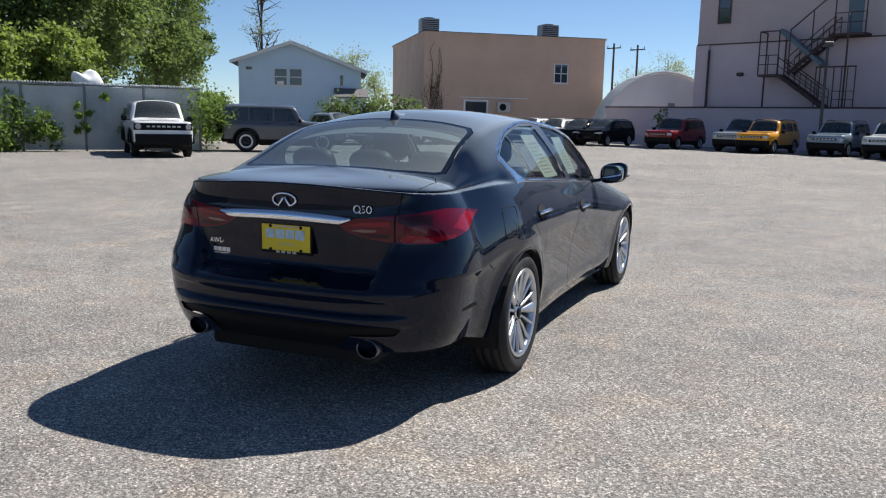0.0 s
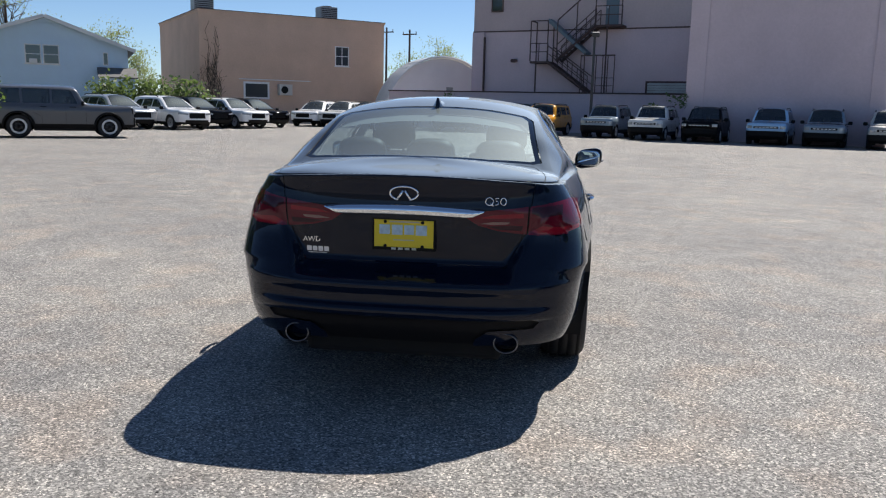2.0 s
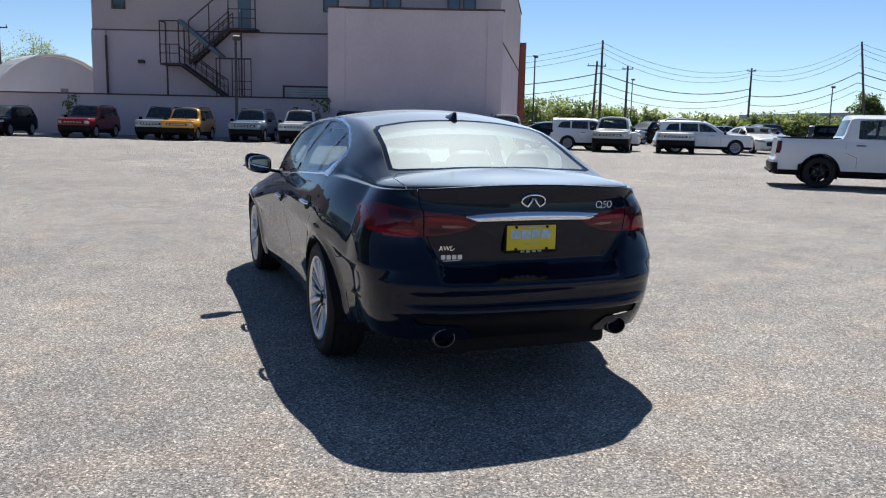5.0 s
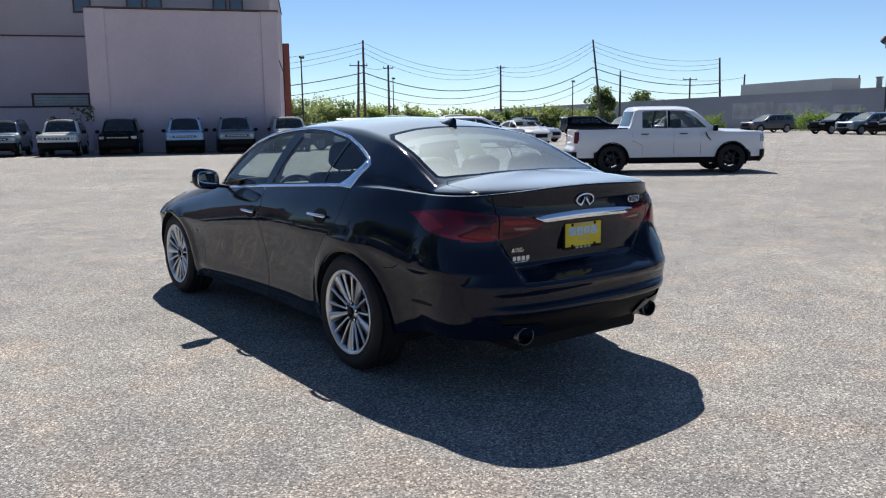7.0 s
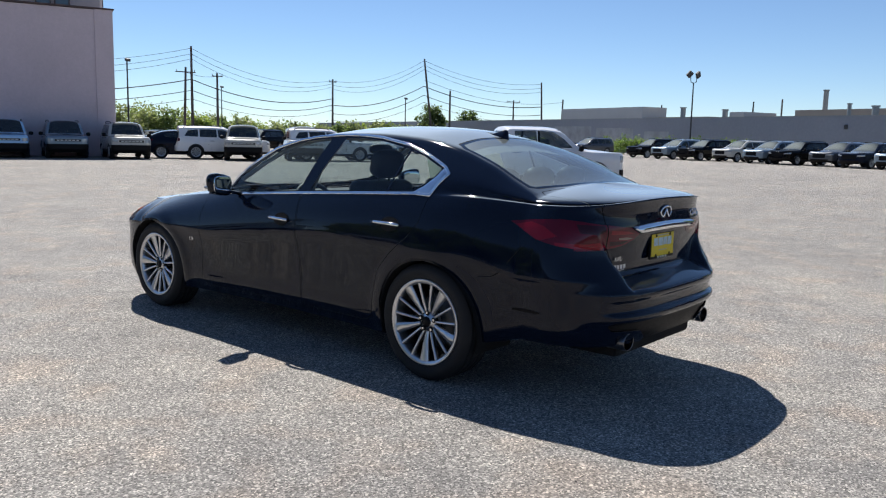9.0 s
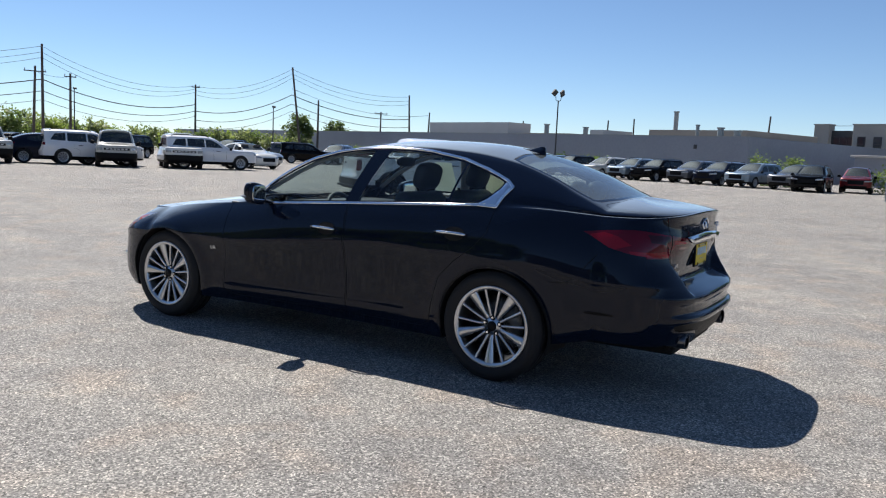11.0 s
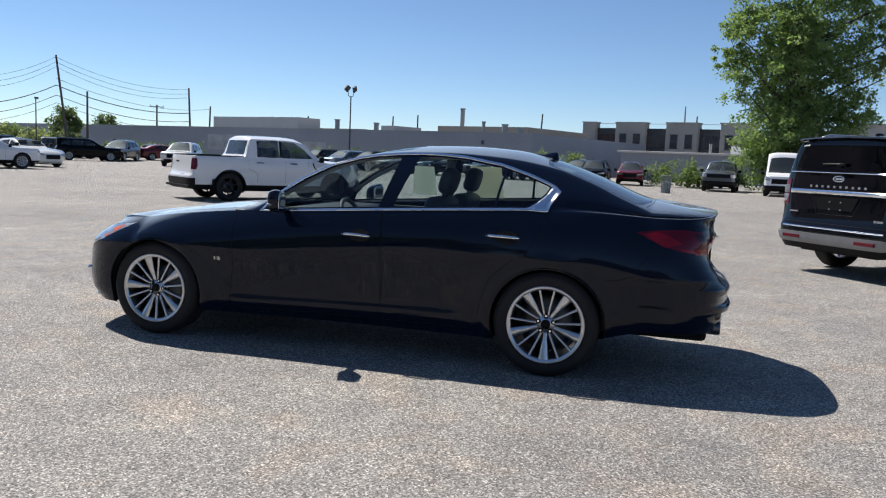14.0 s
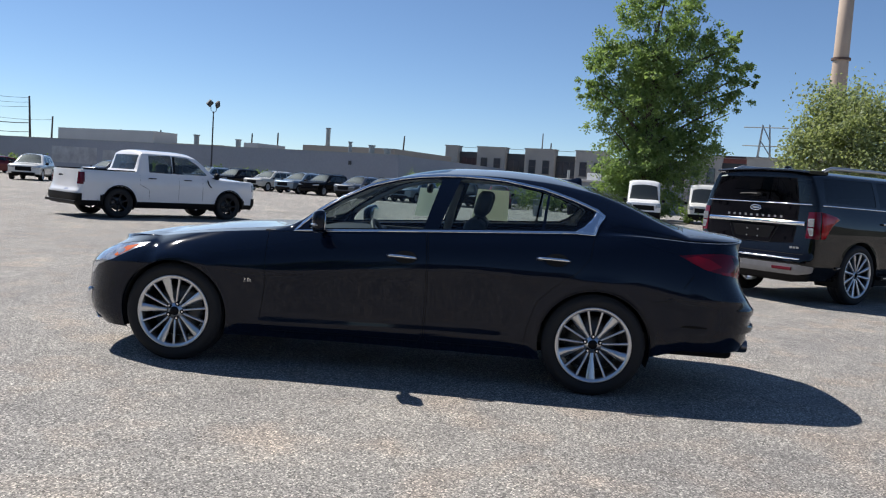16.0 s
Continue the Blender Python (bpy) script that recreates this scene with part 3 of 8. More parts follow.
part("lower_wall", prism([(-21.7, 44.0), (2.32, 44.0), (5.7, 75.7), (-21.7, 75.7)], 0, 6.24), M_PINKLOW, pink, "pink stucco lower storey")
part("upper_wall", prism([(-21.73, 43.97), (2.34, 43.97), (5.74, 75.73), (-21.73, 75.73)], 6.24, 11.6), M_PINKHIGH, pink, "rose-brown stucco upper storey")
part("string_course", prism([(-21.75, 43.94), (2.38, 43.94), (5.79, 75.76), (-21.75, 75.76)], 6.20, 6.27), M_RUST, pink)
part("downpipe", box_bm(2.36, 2.46, 43.86, 43.96, 0.3, 7.3), M_RUST, pink)
part("parapet_cap", prism([(-21.8, 43.9), (2.42, 43.9), (5.82, 75.8), (-21.8, 75.8)], 11.6, 11.72), M_RUST, pink)
part("corner_pilaster", prism([(-21.78, 43.9), (-20.95, 43.9), (-20.95, 43.97), (-21.78, 43.97)], 0, 6.2), M_PINKLOW, pink)
wing = empty("projecting_block", LOT, "blank pink stucco block with slim corner piers", "building", kind="structure")
part("wall", box_bm(-7.40, 2.28, 41.44, 49.3, 0, 7.40), M_PINKLOW, wing)
for u0, u1 in ((-7.46, -6.50), (1.42, 2.30)):
    part("pier", box_bm(u0, u1, 41.38, 41.44, 0, 7.42, bevel=0.01), M_PINKLOW, wing)
part("coping", box_bm(-7.52, 2.36, 41.32, 49.3, 7.42, 7.50), M_RUST, wing)
part("brick_annexe", box_bm(5.72, 6.30, 75.0, 84.0, 0, 8.9), M_BRICK, pink, "red brick annexe")
for u, w_, z, h in ((-20.1, 0.80, 8.3, 1.75), (-7.58, 0.9, 8.35, 1.75), (-4.9, 0.85, 8.55, 1.6), (-3.9, 0.85, 8.55, 1.6), (-0.4, 0.75, 8.55, 1.6), (0.5, 0.75, 8.55, 1.6), (-16.9, 0.8, 9.6, 1.2)):
    window(pink, pose(u, 43.94, z), w_, h, M_RUST, bars=(1, 2))
garage = part("shutter_frame", box_bm(-10.45, -7.55, 43.9, 44.02, 2.38, 3.22), M_RUST, pink)
for k in range(5):
    part("shutter_slat", box_bm(-10.33, -7.62, 43.87, 43.95, 2.40 + 0.145 * k, 2.53 + 0.145 * k, bevel=0.012), M_GALV, garage)
for u, z in ((-20.9, 3.2), (-20.9, 5.0)):
    part("downpipe", box_bm(u - 0.05, u + 0.05, 43.82, 43.92, z - 0.9, z + 0.9), M_RUST, pink)
b = bmesh.new()
blob(b, (-18.83, 43.85, 4.42), (0.42, 0.25, 0.22), 4, 10, 6)
part("wall_lamp", b, M_RUST, pink)

yard = empty("yard_wall", FAR, "low pink stucco yard wall with a dark coping", "wall", kind="structure")
part("wall", box_bm(-27.2, -6.6, 42.55, 42.78, 0, 2.42), M_PINKLOW, yard)
part("coping", box_bm(-27.25, -6.6, 42.50, 42.83, 2.42, 2.50, bevel=0.01), M_RUST, yard)

# fire escape: two landings, two flights, rails
esc = empty("fire_escape", FAR, "rust-brown steel fire escape with two flights fixed to the pink wall", "fire escape")
def rail(name, pts, r=0.03, parent=esc):
    b = bmesh.new()
    for p, q in zip(pts, pts[1:]):
        cyl(b, r, r, p, q, 6)
    return part(name, b, M_RUST, parent)
def landing(u0, u1, z, v0=42.95, v1=43.95):
    o = part("landing", box_bm(u0, u1, v0, v1, z - 0.12, z, bevel=0.01), M_RUST, esc)
    n = max(2, int((u1 - u0) / 0.55) + 1)
    for v in (v0, ):
        for h in (0.55, 1.05):
            rail("handrail", [(u0, v, z + h), (u1, v, z + h)], 0.025, o)
        for k in range(n):
            u = u0 + (u1 - u0) * k / (n - 1)
            rail("baluster", [(u, v, z), (u, v, z + 1.05)], 0.025, o)
    return o
def flight(p0, p1, steps):
    (u0, z0), (u1, z1) = p0, p1
    o = None
    for v in (42.98, 43.82):
        b = bmesh.new()
        cyl(b, 0.09, 0.09, (u0, v, z0), (u1, v, z1), 4)
        s_ = part("stringer", b, M_RUST, esc)
        rail("handrail", [(u0, v, z0 + 0.95), (u1, v, z1 + 0.95)], 0.03, s_)
        rail("handrail", [(u0, v, z0 + 0.5), (u1, v, z1 + 0.5)], 0.02, s_)
        for k in range(5):
            t = k / 4
            rail("baluster", [(u0 + (u1 - u0) * t, v, z0 + (z1 - z0) * t), (u0 + (u1 - u0) * t, v, z0 + (z1 - z0) * t + 0.95)], 0.025, s_)
    for k in range(steps):
        t = (k + 0.5) / steps
        u, z = u0 + (u1 - u0) * t, z0 + (z1 - z0) * t
        part("tread", box_bm(u - 0.13, u + 0.13, 42.98, 43.82, z - 0.02, z + 0.02), M_RUST, esc)
l1 = landing(-17.38, -16.23, 4.33)
for u in (-17.36, -16.26):
    for v in (42.95, 43.9):
        rail("corner_post", [(u, v, 4.33), (u, v, 6.7)], 0.035, l1)
rail("top_rail", [(-17.36, 42.95, 6.7), (-16.26, 42.95, 6.7)], 0.035, l1)
rail("top_rail", [(-17.36, 42.95, 6.7), (-17.36, 43.9, 6.7)], 0.035, l1)
l2 = landing(-13.38, -11.78, 6.38)
rail("corner_post", [(-11.80, 42.95, 6.38), (-11.80, 42.95, 9.2)], 0.035, l2)
rail("corner_post", [(-13.36, 42.95, 6.38), (-13.36, 42.95, 9.2)], 0.035, l2)
flight((-15.68, 4.33), (-13.33, 6.36), 11)
flight((-16.23, 4.28), (-13.68, 2.5), 10)
# cage over the flights: a sloping bar above the upper one, a sheet cover above the lower one
cage = rail("cage_bar", [(-15.68, 42.95, 6.7), (-13.38, 42.95, 8.6)], 0.04)
for u in (-15.66, -14.48):
    z = 4.33 + (u + 15.68) * 0.864
    rail("cage_post", [(u, 42.95, z), (u, 42.95, z + 2.36)], 0.035, cage)
b = bmesh.new()
box(b, -1.58, 1.58, -0.42, 0.42, -0.10, 0.10, pose(-15.06, 43.36, 5.74, 0, 39.1, 0))
part("cover_plate", b, M_STEELBLUE, esc, "grey-blue sheet cover over the lower flight")
rail("cage_post", [(-13.90, 42.95, 2.5), (-13.90, 42.95, 4.8)], 0.035, cage)
for u, z in ((-16.98, 4.25), (-12.63, 6.3)):
    rail("post", [(u, 42.98, 0.0), (u, 42.98, z)], 0.05)
gate = part("gate_frame", box_bm(-14.13, -12.06, 42.9, 43.0, 4.60, 4.68), M_RUST, esc)
for u in (-14.11, -13.18, -12.78, -12.48, -12.08):
    rail("gate_bar", [(u, 42.95, 2.5), (u, 42.95, 4.66)], 0.03, gate)
for z in (2.9, 3.35):
    rail("gate_bar", [(-13.18, 42.95, z), (-12.08, 42.95, z)], 0.02, gate)
door = part("escape_door", box_bm(-13.06, -12.29, 43.90, 43.99, 6.42, 8.5, bevel=0.01), M_STEELBLUE, pink, "grey-blue steel escape door")
part("door_handle", box_bm(-12.97, -12.90, 43.84, 43.90, 7.4, 7.55), M_SATIN, door)

# ---- tan building with roof units ----
tan = empty("tan_building", lot(-41.3, 39.8, 0, 58), "tan stucco block with small white windows and roof units", "building", kind="structure")
part("wall", box_bm(0, 14.5, 0, 14, 0, 7.75), M_TANSTUCCO, tan, "tan stucco wall")
b = prism([(-0.06, -0.06), (14.56, -0.06), (14.56, 0.3), (-0.06, 0.3)], 7.75, 7.9)
part("parapet", b, M_TANSTUCCO, tan)
part("parapet", prism([(-0.06, 0.3), (0.3, 0.3), (0.3, 14), (-0.06, 14)], 7.75, 7.9), M_TANSTUCCO, tan)
part("roof_edge", box_bm(-0.1, 14.6, -0.1, 14.1, 7.90, 7.94), M_RUST, tan)
window(tan, pose(10.9, 0, 5.15), 1.15, 1.5, M_WHITETRIM, bars=(2, 2), sill=True)
window(tan, pose(4.1, 0, 2.35), 1.95, 1.25, M_WHITETRIM, bars=(1, 1), frame=0.14)
part("ledge", box_bm(2.8, 8.3, -0.08, 0.01, 3.12, 3.18), M_WHITETRIM, tan)
wu = part("wall_unit", box_bm(5.7, 6.7, -0.55, -0.0, 2.05, 2.85, bevel=0.02), M_PALEBOX, tan, "wall-hung air conditioner")
b = bmesh.new()
cyl(b, 0.27, 0.27, (6.1, -0.55, 2.45), (6.1, -0.565, 2.45), 18)
part("fan_grille", b, M_GAP, wu)
for x, y in ((0.0, 1.2), (9.8, 1.6)):
    u = part("roof_unit", box_bm(x, x + 1.4, y, y + 1.2, 7.94, 9.0, bevel=0.03), M_AC, tan, "grey roof air conditioner")
    b = bmesh.new()
    cyl(b, 0.42, 0.42, (x + 0.7, y + 0.6, 9.0), (x + 0.7, y + 0.6, 9.08), 20)
    part("fan_cowl", b, M_GAP, u)
    for k in range(6):
        part("louvre", box_bm(x + 0.08, x + 1.32, y - 0.012, y, 8.1 + 0.14 * k, 8.15 + 0.14 * k), M_GAP, u)

# ---- blue house ----
A, Bp = Vector((-52.8, 31.0)), Vector((-47.0, 38.4))
ang = math.degrees(math.atan2((Bp - A).y, (Bp - A).x))
wid = (Bp - A).length
house = empty("blue_house", lot(A.x, A.y, 0, ang), "two-storey pale blue clapboard house with a shingle gable roof", "house", kind="structure")
rx = wid * 0.43
b = bmesh.new()
prof = [(0, 0), (wid, 0), (wid, 5.0), (rx, 6.95), (0, 5.65)]
front = [b.verts.new((x, 0, z)) for x, z in prof]
back = [b.verts.new((x, 9, z)) for x, z in prof]
b.faces.new(front)
b.faces.new(back[::-1])
for i in range(5):
    b.faces.new((front[i], back[i], back[(i + 1) % 5], front[(i + 1) % 5]))
bmesh.ops.recalc_face_normals(b, faces=b.faces)
wallp = part("wall", b, M_SIDING, house, "pale blue clapboard wall")
for k in range(34):
    z = 0.3 + 0.195 * k
    x0 = 0.0 if z < 5.65 else rx * (z - 5.65) / 1.3
    x1 = wid if z < 5.0 else wid - (wid - rx) * (z - 5.0) / 1.95
    if x1 - x0 > 0.2:
        part("clapboard", box_bm(x0 + 0.01, x1 - 0.01, -0.018, 0.0, z, z + 0.03), M_SIDING, wallp)
for (x0, z0), (x1, z1) in (((-0.6, 5.42), (rx, 7.02)), ((rx, 7.02), (wid + 0.5, 4.86))):
    b = bmesh.new()
    d = Vector((x1 - x0, 0, z1 - z0)).normalized()
    nrm = Vector((-d.z, 0, d.x))
    vs = []
    for y in (-0.45, 9.4):
        for off in (0.0, 0.16):
            vs.append(b.verts.new(Vector((x0, y, z0)) + nrm * off))
            vs.append(b.verts.new(Vector((x1, y, z1)) + nrm * off))
    bmesh.ops.convex_hull(b, input=vs)
    r_ = part("roof", b, M_ROOF, house, "grey shingle roof")
    b = bmesh.new()
    vs = []
    for y in (-0.50, -0.45):
        for off in (-0.08, 0.17):
            vs.append(b.verts.new(Vector((x0, y, z0)) + nrm * off))
            vs.append(b.verts.new(Vector((x1, y, z1)) + nrm * off))
    bmesh.ops.convex_hull(b, input=vs)
    part("fascia", b, M_WHITETRIM, r_)
window(house, pose(3.2, 0, 4.45), 1.05, 1.35, M_WHITETRIM, bars=(1, 2), sill=True)
window(house, pose(4.35, 0, 4.45), 1.05, 1.35, M_WHITETRIM, bars=(1, 2), sill=True)
window(house, pose(0.8, 0, 5.05), 0.55, 0.3, M_WHITETRIM, frame=0.04)
window(house, pose(7.9, 0, 4.3), 0.35, 0.9, M_WHITETRIM, frame=0.05)
part("window_unit", box_bm(2.95, 3.45, -0.35, 0.0, 3.82, 4.12, bevel=0.02), M_WHITETRIM, house, "small window air conditioner")
part("porch", box_bm(wid - 1.9, wid + 0.35, -1.6, 0, 0, 2.9), M_SIDING, house)
b = bmesh.new()
bmesh.ops.convex_hull(b, input=[b.verts.new(p) for p in ((wid - 2.1, -1.8, 2.9), (wid + 0.55, -1.8, 2.9), (wid - 2.1, 0, 3.7), (wid + 0.55, 0, 3.7), (wid - 2.1, -1.8, 3.0), (wid + 0.55, -1.8, 3.0))])
part("porch_roof", b, M_ROOF, house)

# ---- arched metal shed ----
shed = empty("arched_shed", lot(-28.2, 52.3, 0, 48), "white arched metal shed with a grey end wall", "shed", kind="structure")
b = bmesh.new()
rows = []
for k in range(25):
    a = math.pi * k / 24
    rows.append([b.verts.new((4.82 * math.cos(a), y, 5.27 * math.sin(a))) for y in [0.6 * j for j in range(7)]])
for p, q in zip(rows, rows[1:]):
    for j in range(6):
        b.faces.new((p[j], p[j + 1], q[j + 1], q[j]))
part("arched_roof", b, M_QUONSET, shed, "white corrugated arch", smooth=True)
b = bmesh.new()
b.faces.new([b.verts.new((4.70 * math.cos(math.pi * k / 24), 0.25, 5.15 * math.sin(math.pi * k / 24))) for k in range(25)])
part("end_wall", b, M_QUONEND, shed, "grey sheet end wall")
b = bmesh.new()
sweep(b, [(4.82 * math.cos(math.pi * k / 24), 0, 5.27 * math.sin(math.pi * k / 24)) for k in range(25)], 0.09, 6)
part("arch_rim", b, M_QUONSET, shed)
for j in range(6):
    b = bmesh.new()
    sweep(b, [(4.85 * math.cos(math.pi * k / 16), 0.3 + 0.6 * j, 5.30 * math.sin(math.pi * k / 16)) for k in range(17)], 0.035, 4)
    part("roof_rib", b, M_QUONSET, shed)
part("vent", box_bm(0.3, 0.8, 0.15, 0.25, 2.6, 3.0), M_AC, shed)

# ---- sheet fence ----
F0, F1 = Vector((-30.6, -4.9)), Vector((-25.5, 12.75))
fdir = (F1 - F0).normalized()
fence = empty("sheet_fence", lot(F0.x, F0.y, 0, math.degrees(math.atan2(fdir.y, fdir.x))), "weathered grey sheet-metal fence overgrown with ivy", "fence", kind="structure")
flen = (F1 - F0).length
n_pan = 9
for k in range(n_pan):
    x0, x1 = flen * k / n_pan, flen * (k + 1) / n_pan
    p_ = part("fence_panel", box_bm(x0 + 0.05, x1 - 0.05, -0.02, 0.02, 0.05, 2.30 + 0.02 * (k % 3)), M_GALV, fence)
    for j in range(8):
        x = x0 + (x1 - x0) * (j + 0.5) / 8
        part("corrugation", box_bm(x - 0.03, x + 0.03, -0.035, -0.02, 0.07, 2.28), M_GALV, p_)
    b = bmesh.new()
    cyl(b, 0.045, 0.045, (x1, -0.03, 0), (x1, -0.03, 2.42), 8)
    part("post", b, M_POSTGREY, fence)
    b = bmesh.new()
    cyl(b, 0.03, 0.03, (x0, -0.05, 2.36), (x1, -0.05, 2.36), 6)
    part("top_rail", b, M_POSTGREY, fence)
for k in range(5):
    p_ = part("fence_panel", box_bm(flen - 0.02, flen + 0.02, 0.1 + 2.0 * k, 2.0 + 2.0 * k, 0.05, 2.35), M_GALV, fence)

for k in range(110):
    x = flen * (0.42 + 0.58 * k / 110)
    part("fence_cap", box_bm(x, x + flen * 0.0034, -0.07, 0.02, 2.40, 2.455, bevel=0.01), M_WHITETRIM, fence)
tarp = empty("covered_boat", lot(-28.2, 9.6, 0, 75), "white tarpaulin over a load behind the fence", "tarpaulin")
b = bmesh.new()
blob(b, (0, 0, 2.55), (1.15, 0.9, 0.72), 2.2, 20, 12)
for v in b.verts:
    v.co.z += 0.3 * math.sin(7.0 * v.co.x + 4 * v.co.y) * max(0, v.co.z - 2.4) - 0.2 * v.co.x
part("cover", b, M_WHITETRIM, tarp, smooth=True)
b = bmesh.new()
box(b, -0.8, 0.8, -0.35, 0.35, 0.0, 2.4, bevel=0.03)
part("load", b, M_AC, tarp)

# plain unseen walls, added to close the lot and darken the sedan's reflections
M_UNSEENWALL = mat("unseen_dark_wall", (0.10, 0.11, 0.10), 0.9, vary=0.2, scale=0.3, fine=0.1)
for name, dims in (("unseen_wall_west", (-31.6, -31.0, -60, -6)), ("unseen_wall_south", (-31.0, 60, -60.6, -60.0))):
    o = mesh_ob(name, box_bm(*dims, 0, 6.5), M_UNSEENWALL, smooth=False)
    o.matrix_world = LOT
    tagged(o, "plain dark wall added out of view for the sedan's reflections", "wall", kind="structure")

# ---- long grey building and what stands on it ----
longb = empty("long_grey_building", LOT, "long low slate-grey painted warehouse", "building", kind="structure")
part("wall", box_bm(64, 66, 38, 185, 0, 4.10), M_LONGWALL, longb, "slate-grey painted wall")
part("end_wall", box_bm(66, 92, 38, 39, 0, 4.10), M_LONGWALL, longb)
part("roof", box_bm(66, 92, 39, 185, 3.5, 4.0), M_ROOF, longb)
part("coping", box_bm(63.94, 66.05, 38, 185, 4.10, 4.16), M_AC, longb)
for v0, v1, z0, z1 in ((72, 79, 0.9, 3.0), (80, 88, 1.2, 3.2), (66, 70, 1.0, 2.6)):
    part("faded_mural", box_bm(63.985, 64.0, v0, v1, z0, z1), M_FADED, longb, "faded pale patch of old paint")
part("roof_house", box_bm(68, 72, 75, 92, 4.0, 5.75), M_PALEBOX, longb, "pale panelled roof house")
part("roof_house", box_bm(68, 74, 64, 72, 4.0, 4.4), M_TANROOF, longb)
part("roof_house", box_bm(70, 84, 42, 54, 4.0, 5.0), M_TANROOF, longb, "tan roof house")
part("roof_house", box_bm(67, 72, 58, 60, 4.0, 4.8), M_PALEBOX, longb)
for u, v, z, r in ((72, 52, 7.0, 0.25), (68, 68, 5.4, 0.3), (67.5, 46, 5.3, 0.18), (67, 43, 5.0, 0.3), (69, 62.5, 5.1, 0.3), (66.8, 41, 4.7, 0.35)):
    b = bmesh.new()
    cyl(b, r, r, (u, v, 4.0), (u, v, z), 10)
    cyl(b, r * 1.3, r * 1.3, (u, v, z), (u, v, z + 0.12), 10)
    part("roof_vent", b, M_AC, longb)
part("wall_lamp", box_bm(63.9, 64.0, 43.5, 43.8, 2.9, 3.3), M_SPANDREL, longb)

# ---- concrete office block with tall bays ----
deco = empty("concrete_office", LOT, "two-storey concrete office with dark recessed window bays", "building", kind="structure")
part("back_wall", box_bm(96.0, 110, -8, 48.3, 0, 6.3), M_SPANDREL, deco)
bays = [(48.3, 46.4), (43.5, 39.4), (36.6, 32.5), (29.7, 25.6), (22.8, 18.7), (15.9, 11.8), (9.0, 4.9), (2.1, -2.0)]
for i, (v1, v0) in enumerate(bays):
    o = part("bay_wall", box_bm(95.0, 96.4, v0, v1, 0, 6.95, bevel=0.04), M_CONCRETE, deco, "warm concrete bay")
    part("parapet_cap", box_bm(94.92, 96.45, v0 - 0.08, v1 + 0.08, 6.95, 7.08), M_CONCRETE, o)
    if v1 - v0 > 3:
        for c in (0.27, 0.73):
            for z in (1.7, 4.7):
                window(deco, pose(95.0, v0 + (v1 - v0) * c, z, 0, 0, -90), 0.95, 1.75, M_SPANDREL, bars=(1, 2), sill=True)
    if i + 1 < len(bays):
        a0, a1 = bays[i + 1][0], v0
        g = part("bay_glazing", box_bm(95.75, 95.85, a0, a1, 0.3, 6.3), M_SPANDREL, deco)
        for z0, z1 in ((0.8, 2.6), (3.8, 5.5)):
            for k in range(3):
                y0 = a0 + 0.15 + (a1 - a0 - 0.3) * k / 3
                part("pane", box_bm(95.70, 95.75, y0 + 0.05, y0 + (a1 - a0 - 0.3) / 3 - 0.05, z0, z1), M_WINDOWDARK, g)
        part("roof_rail", box_bm(95.6, 95.66, a0, a1, 6.85, 6.9), M_AC, deco)
b = bmesh.new()
cyl(b, 0.12, 0.08, (97, 35, 6.3), (97, 35, 9.2), 8)
part("flue", b, M_AC, deco)
annex = empty("low_store", LOT, "low pale store building with a flat roof", "building", kind="structure")
part("wall", box_bm(74, 84, 14, 33, 0, 2.75), M_LONGWALL, annex)
part("roof", box_bm(73.7, 84.3, 13.7, 33.3, 2.75, 2.95, bevel=0.03), M_PALEBOX, annex)
part("roof_vent", box_bm(76, 77, 21.2, 22.4, 2.95, 3.7, bevel=0.03), M_QUONSET, annex)
b = bmesh.new()
cyl(b, 0.15, 0.15, (76, 24.4, 2.95), (76, 24.4, 3.9), 8)
part("flue", b, M_AC, annex)

# ---- tall stack, far brick buildings, lattice mast ----
stack = empty("chimney_stack", lot(244, 3.0), "tall tan concrete chimney stack in the distance", "chimney", kind="structure")
b = bmesh.new()
lathe(b, [(0, 3.1), (20, 2.55), (45, 1.98), (82, 1.75), (82, 1.5)], 28, Matrix.Rotation(radians(-90), 4, "Y"))
part("shaft", b, M_STACK, stack, smooth=True)
for z in (43.0, 80.0):
    b = bmesh.new()
    lathe(b, [(z, 1.98), (z, 2.5), (z + 0.6, 2.5), (z + 0.6, 1.95)], 28, Matrix.Rotation(radians(-90), 4, "Y"))
    part("gallery", b, M_RUST, stack)
for name, u, v, w_, d_, h, m_ in (("brick_building", 118, 9.5, 14, 10, 8.2, M_BRICK), ("brick_building", 125, 3.0, 9, 9, 6.2, M_TANROOF), ("brick_building", 112, 17, 8, 10, 6.8, M_BRICK)):
    o = empty(name, lot(u, v), "brown brick building far behind the trees", "building", kind="structure")
    part("wall", box_bm(0, d_, -w_ / 2, w_ / 2, 0, h), m_, o)
    part("parapet", box_bm(-0.1, d_ + 0.1, -w_ / 2 - 0.1, w_ / 2 + 0.1, h, h + 0.25), M_RUST, o)
    for k in range(4):
        window(o, pose(0, -w_ / 2 + w_ * (k + 0.5) / 4, h * 0.62, 0, 0, -90), 1.0, 1.5, M_WHITETRIM, bars=(1, 2))
mast = empty("lattice_mast", lot(160, 13.0), "distant steel lattice mast", "mast")
b = bmesh.new()
for sx in (-1, 1):
    for sy in (-1, 1):
        cyl(b, 0.15, 0.1, (sx * 2, sy * 2, 0), (sx * 0.6, sy * 0.6, 17), 5)
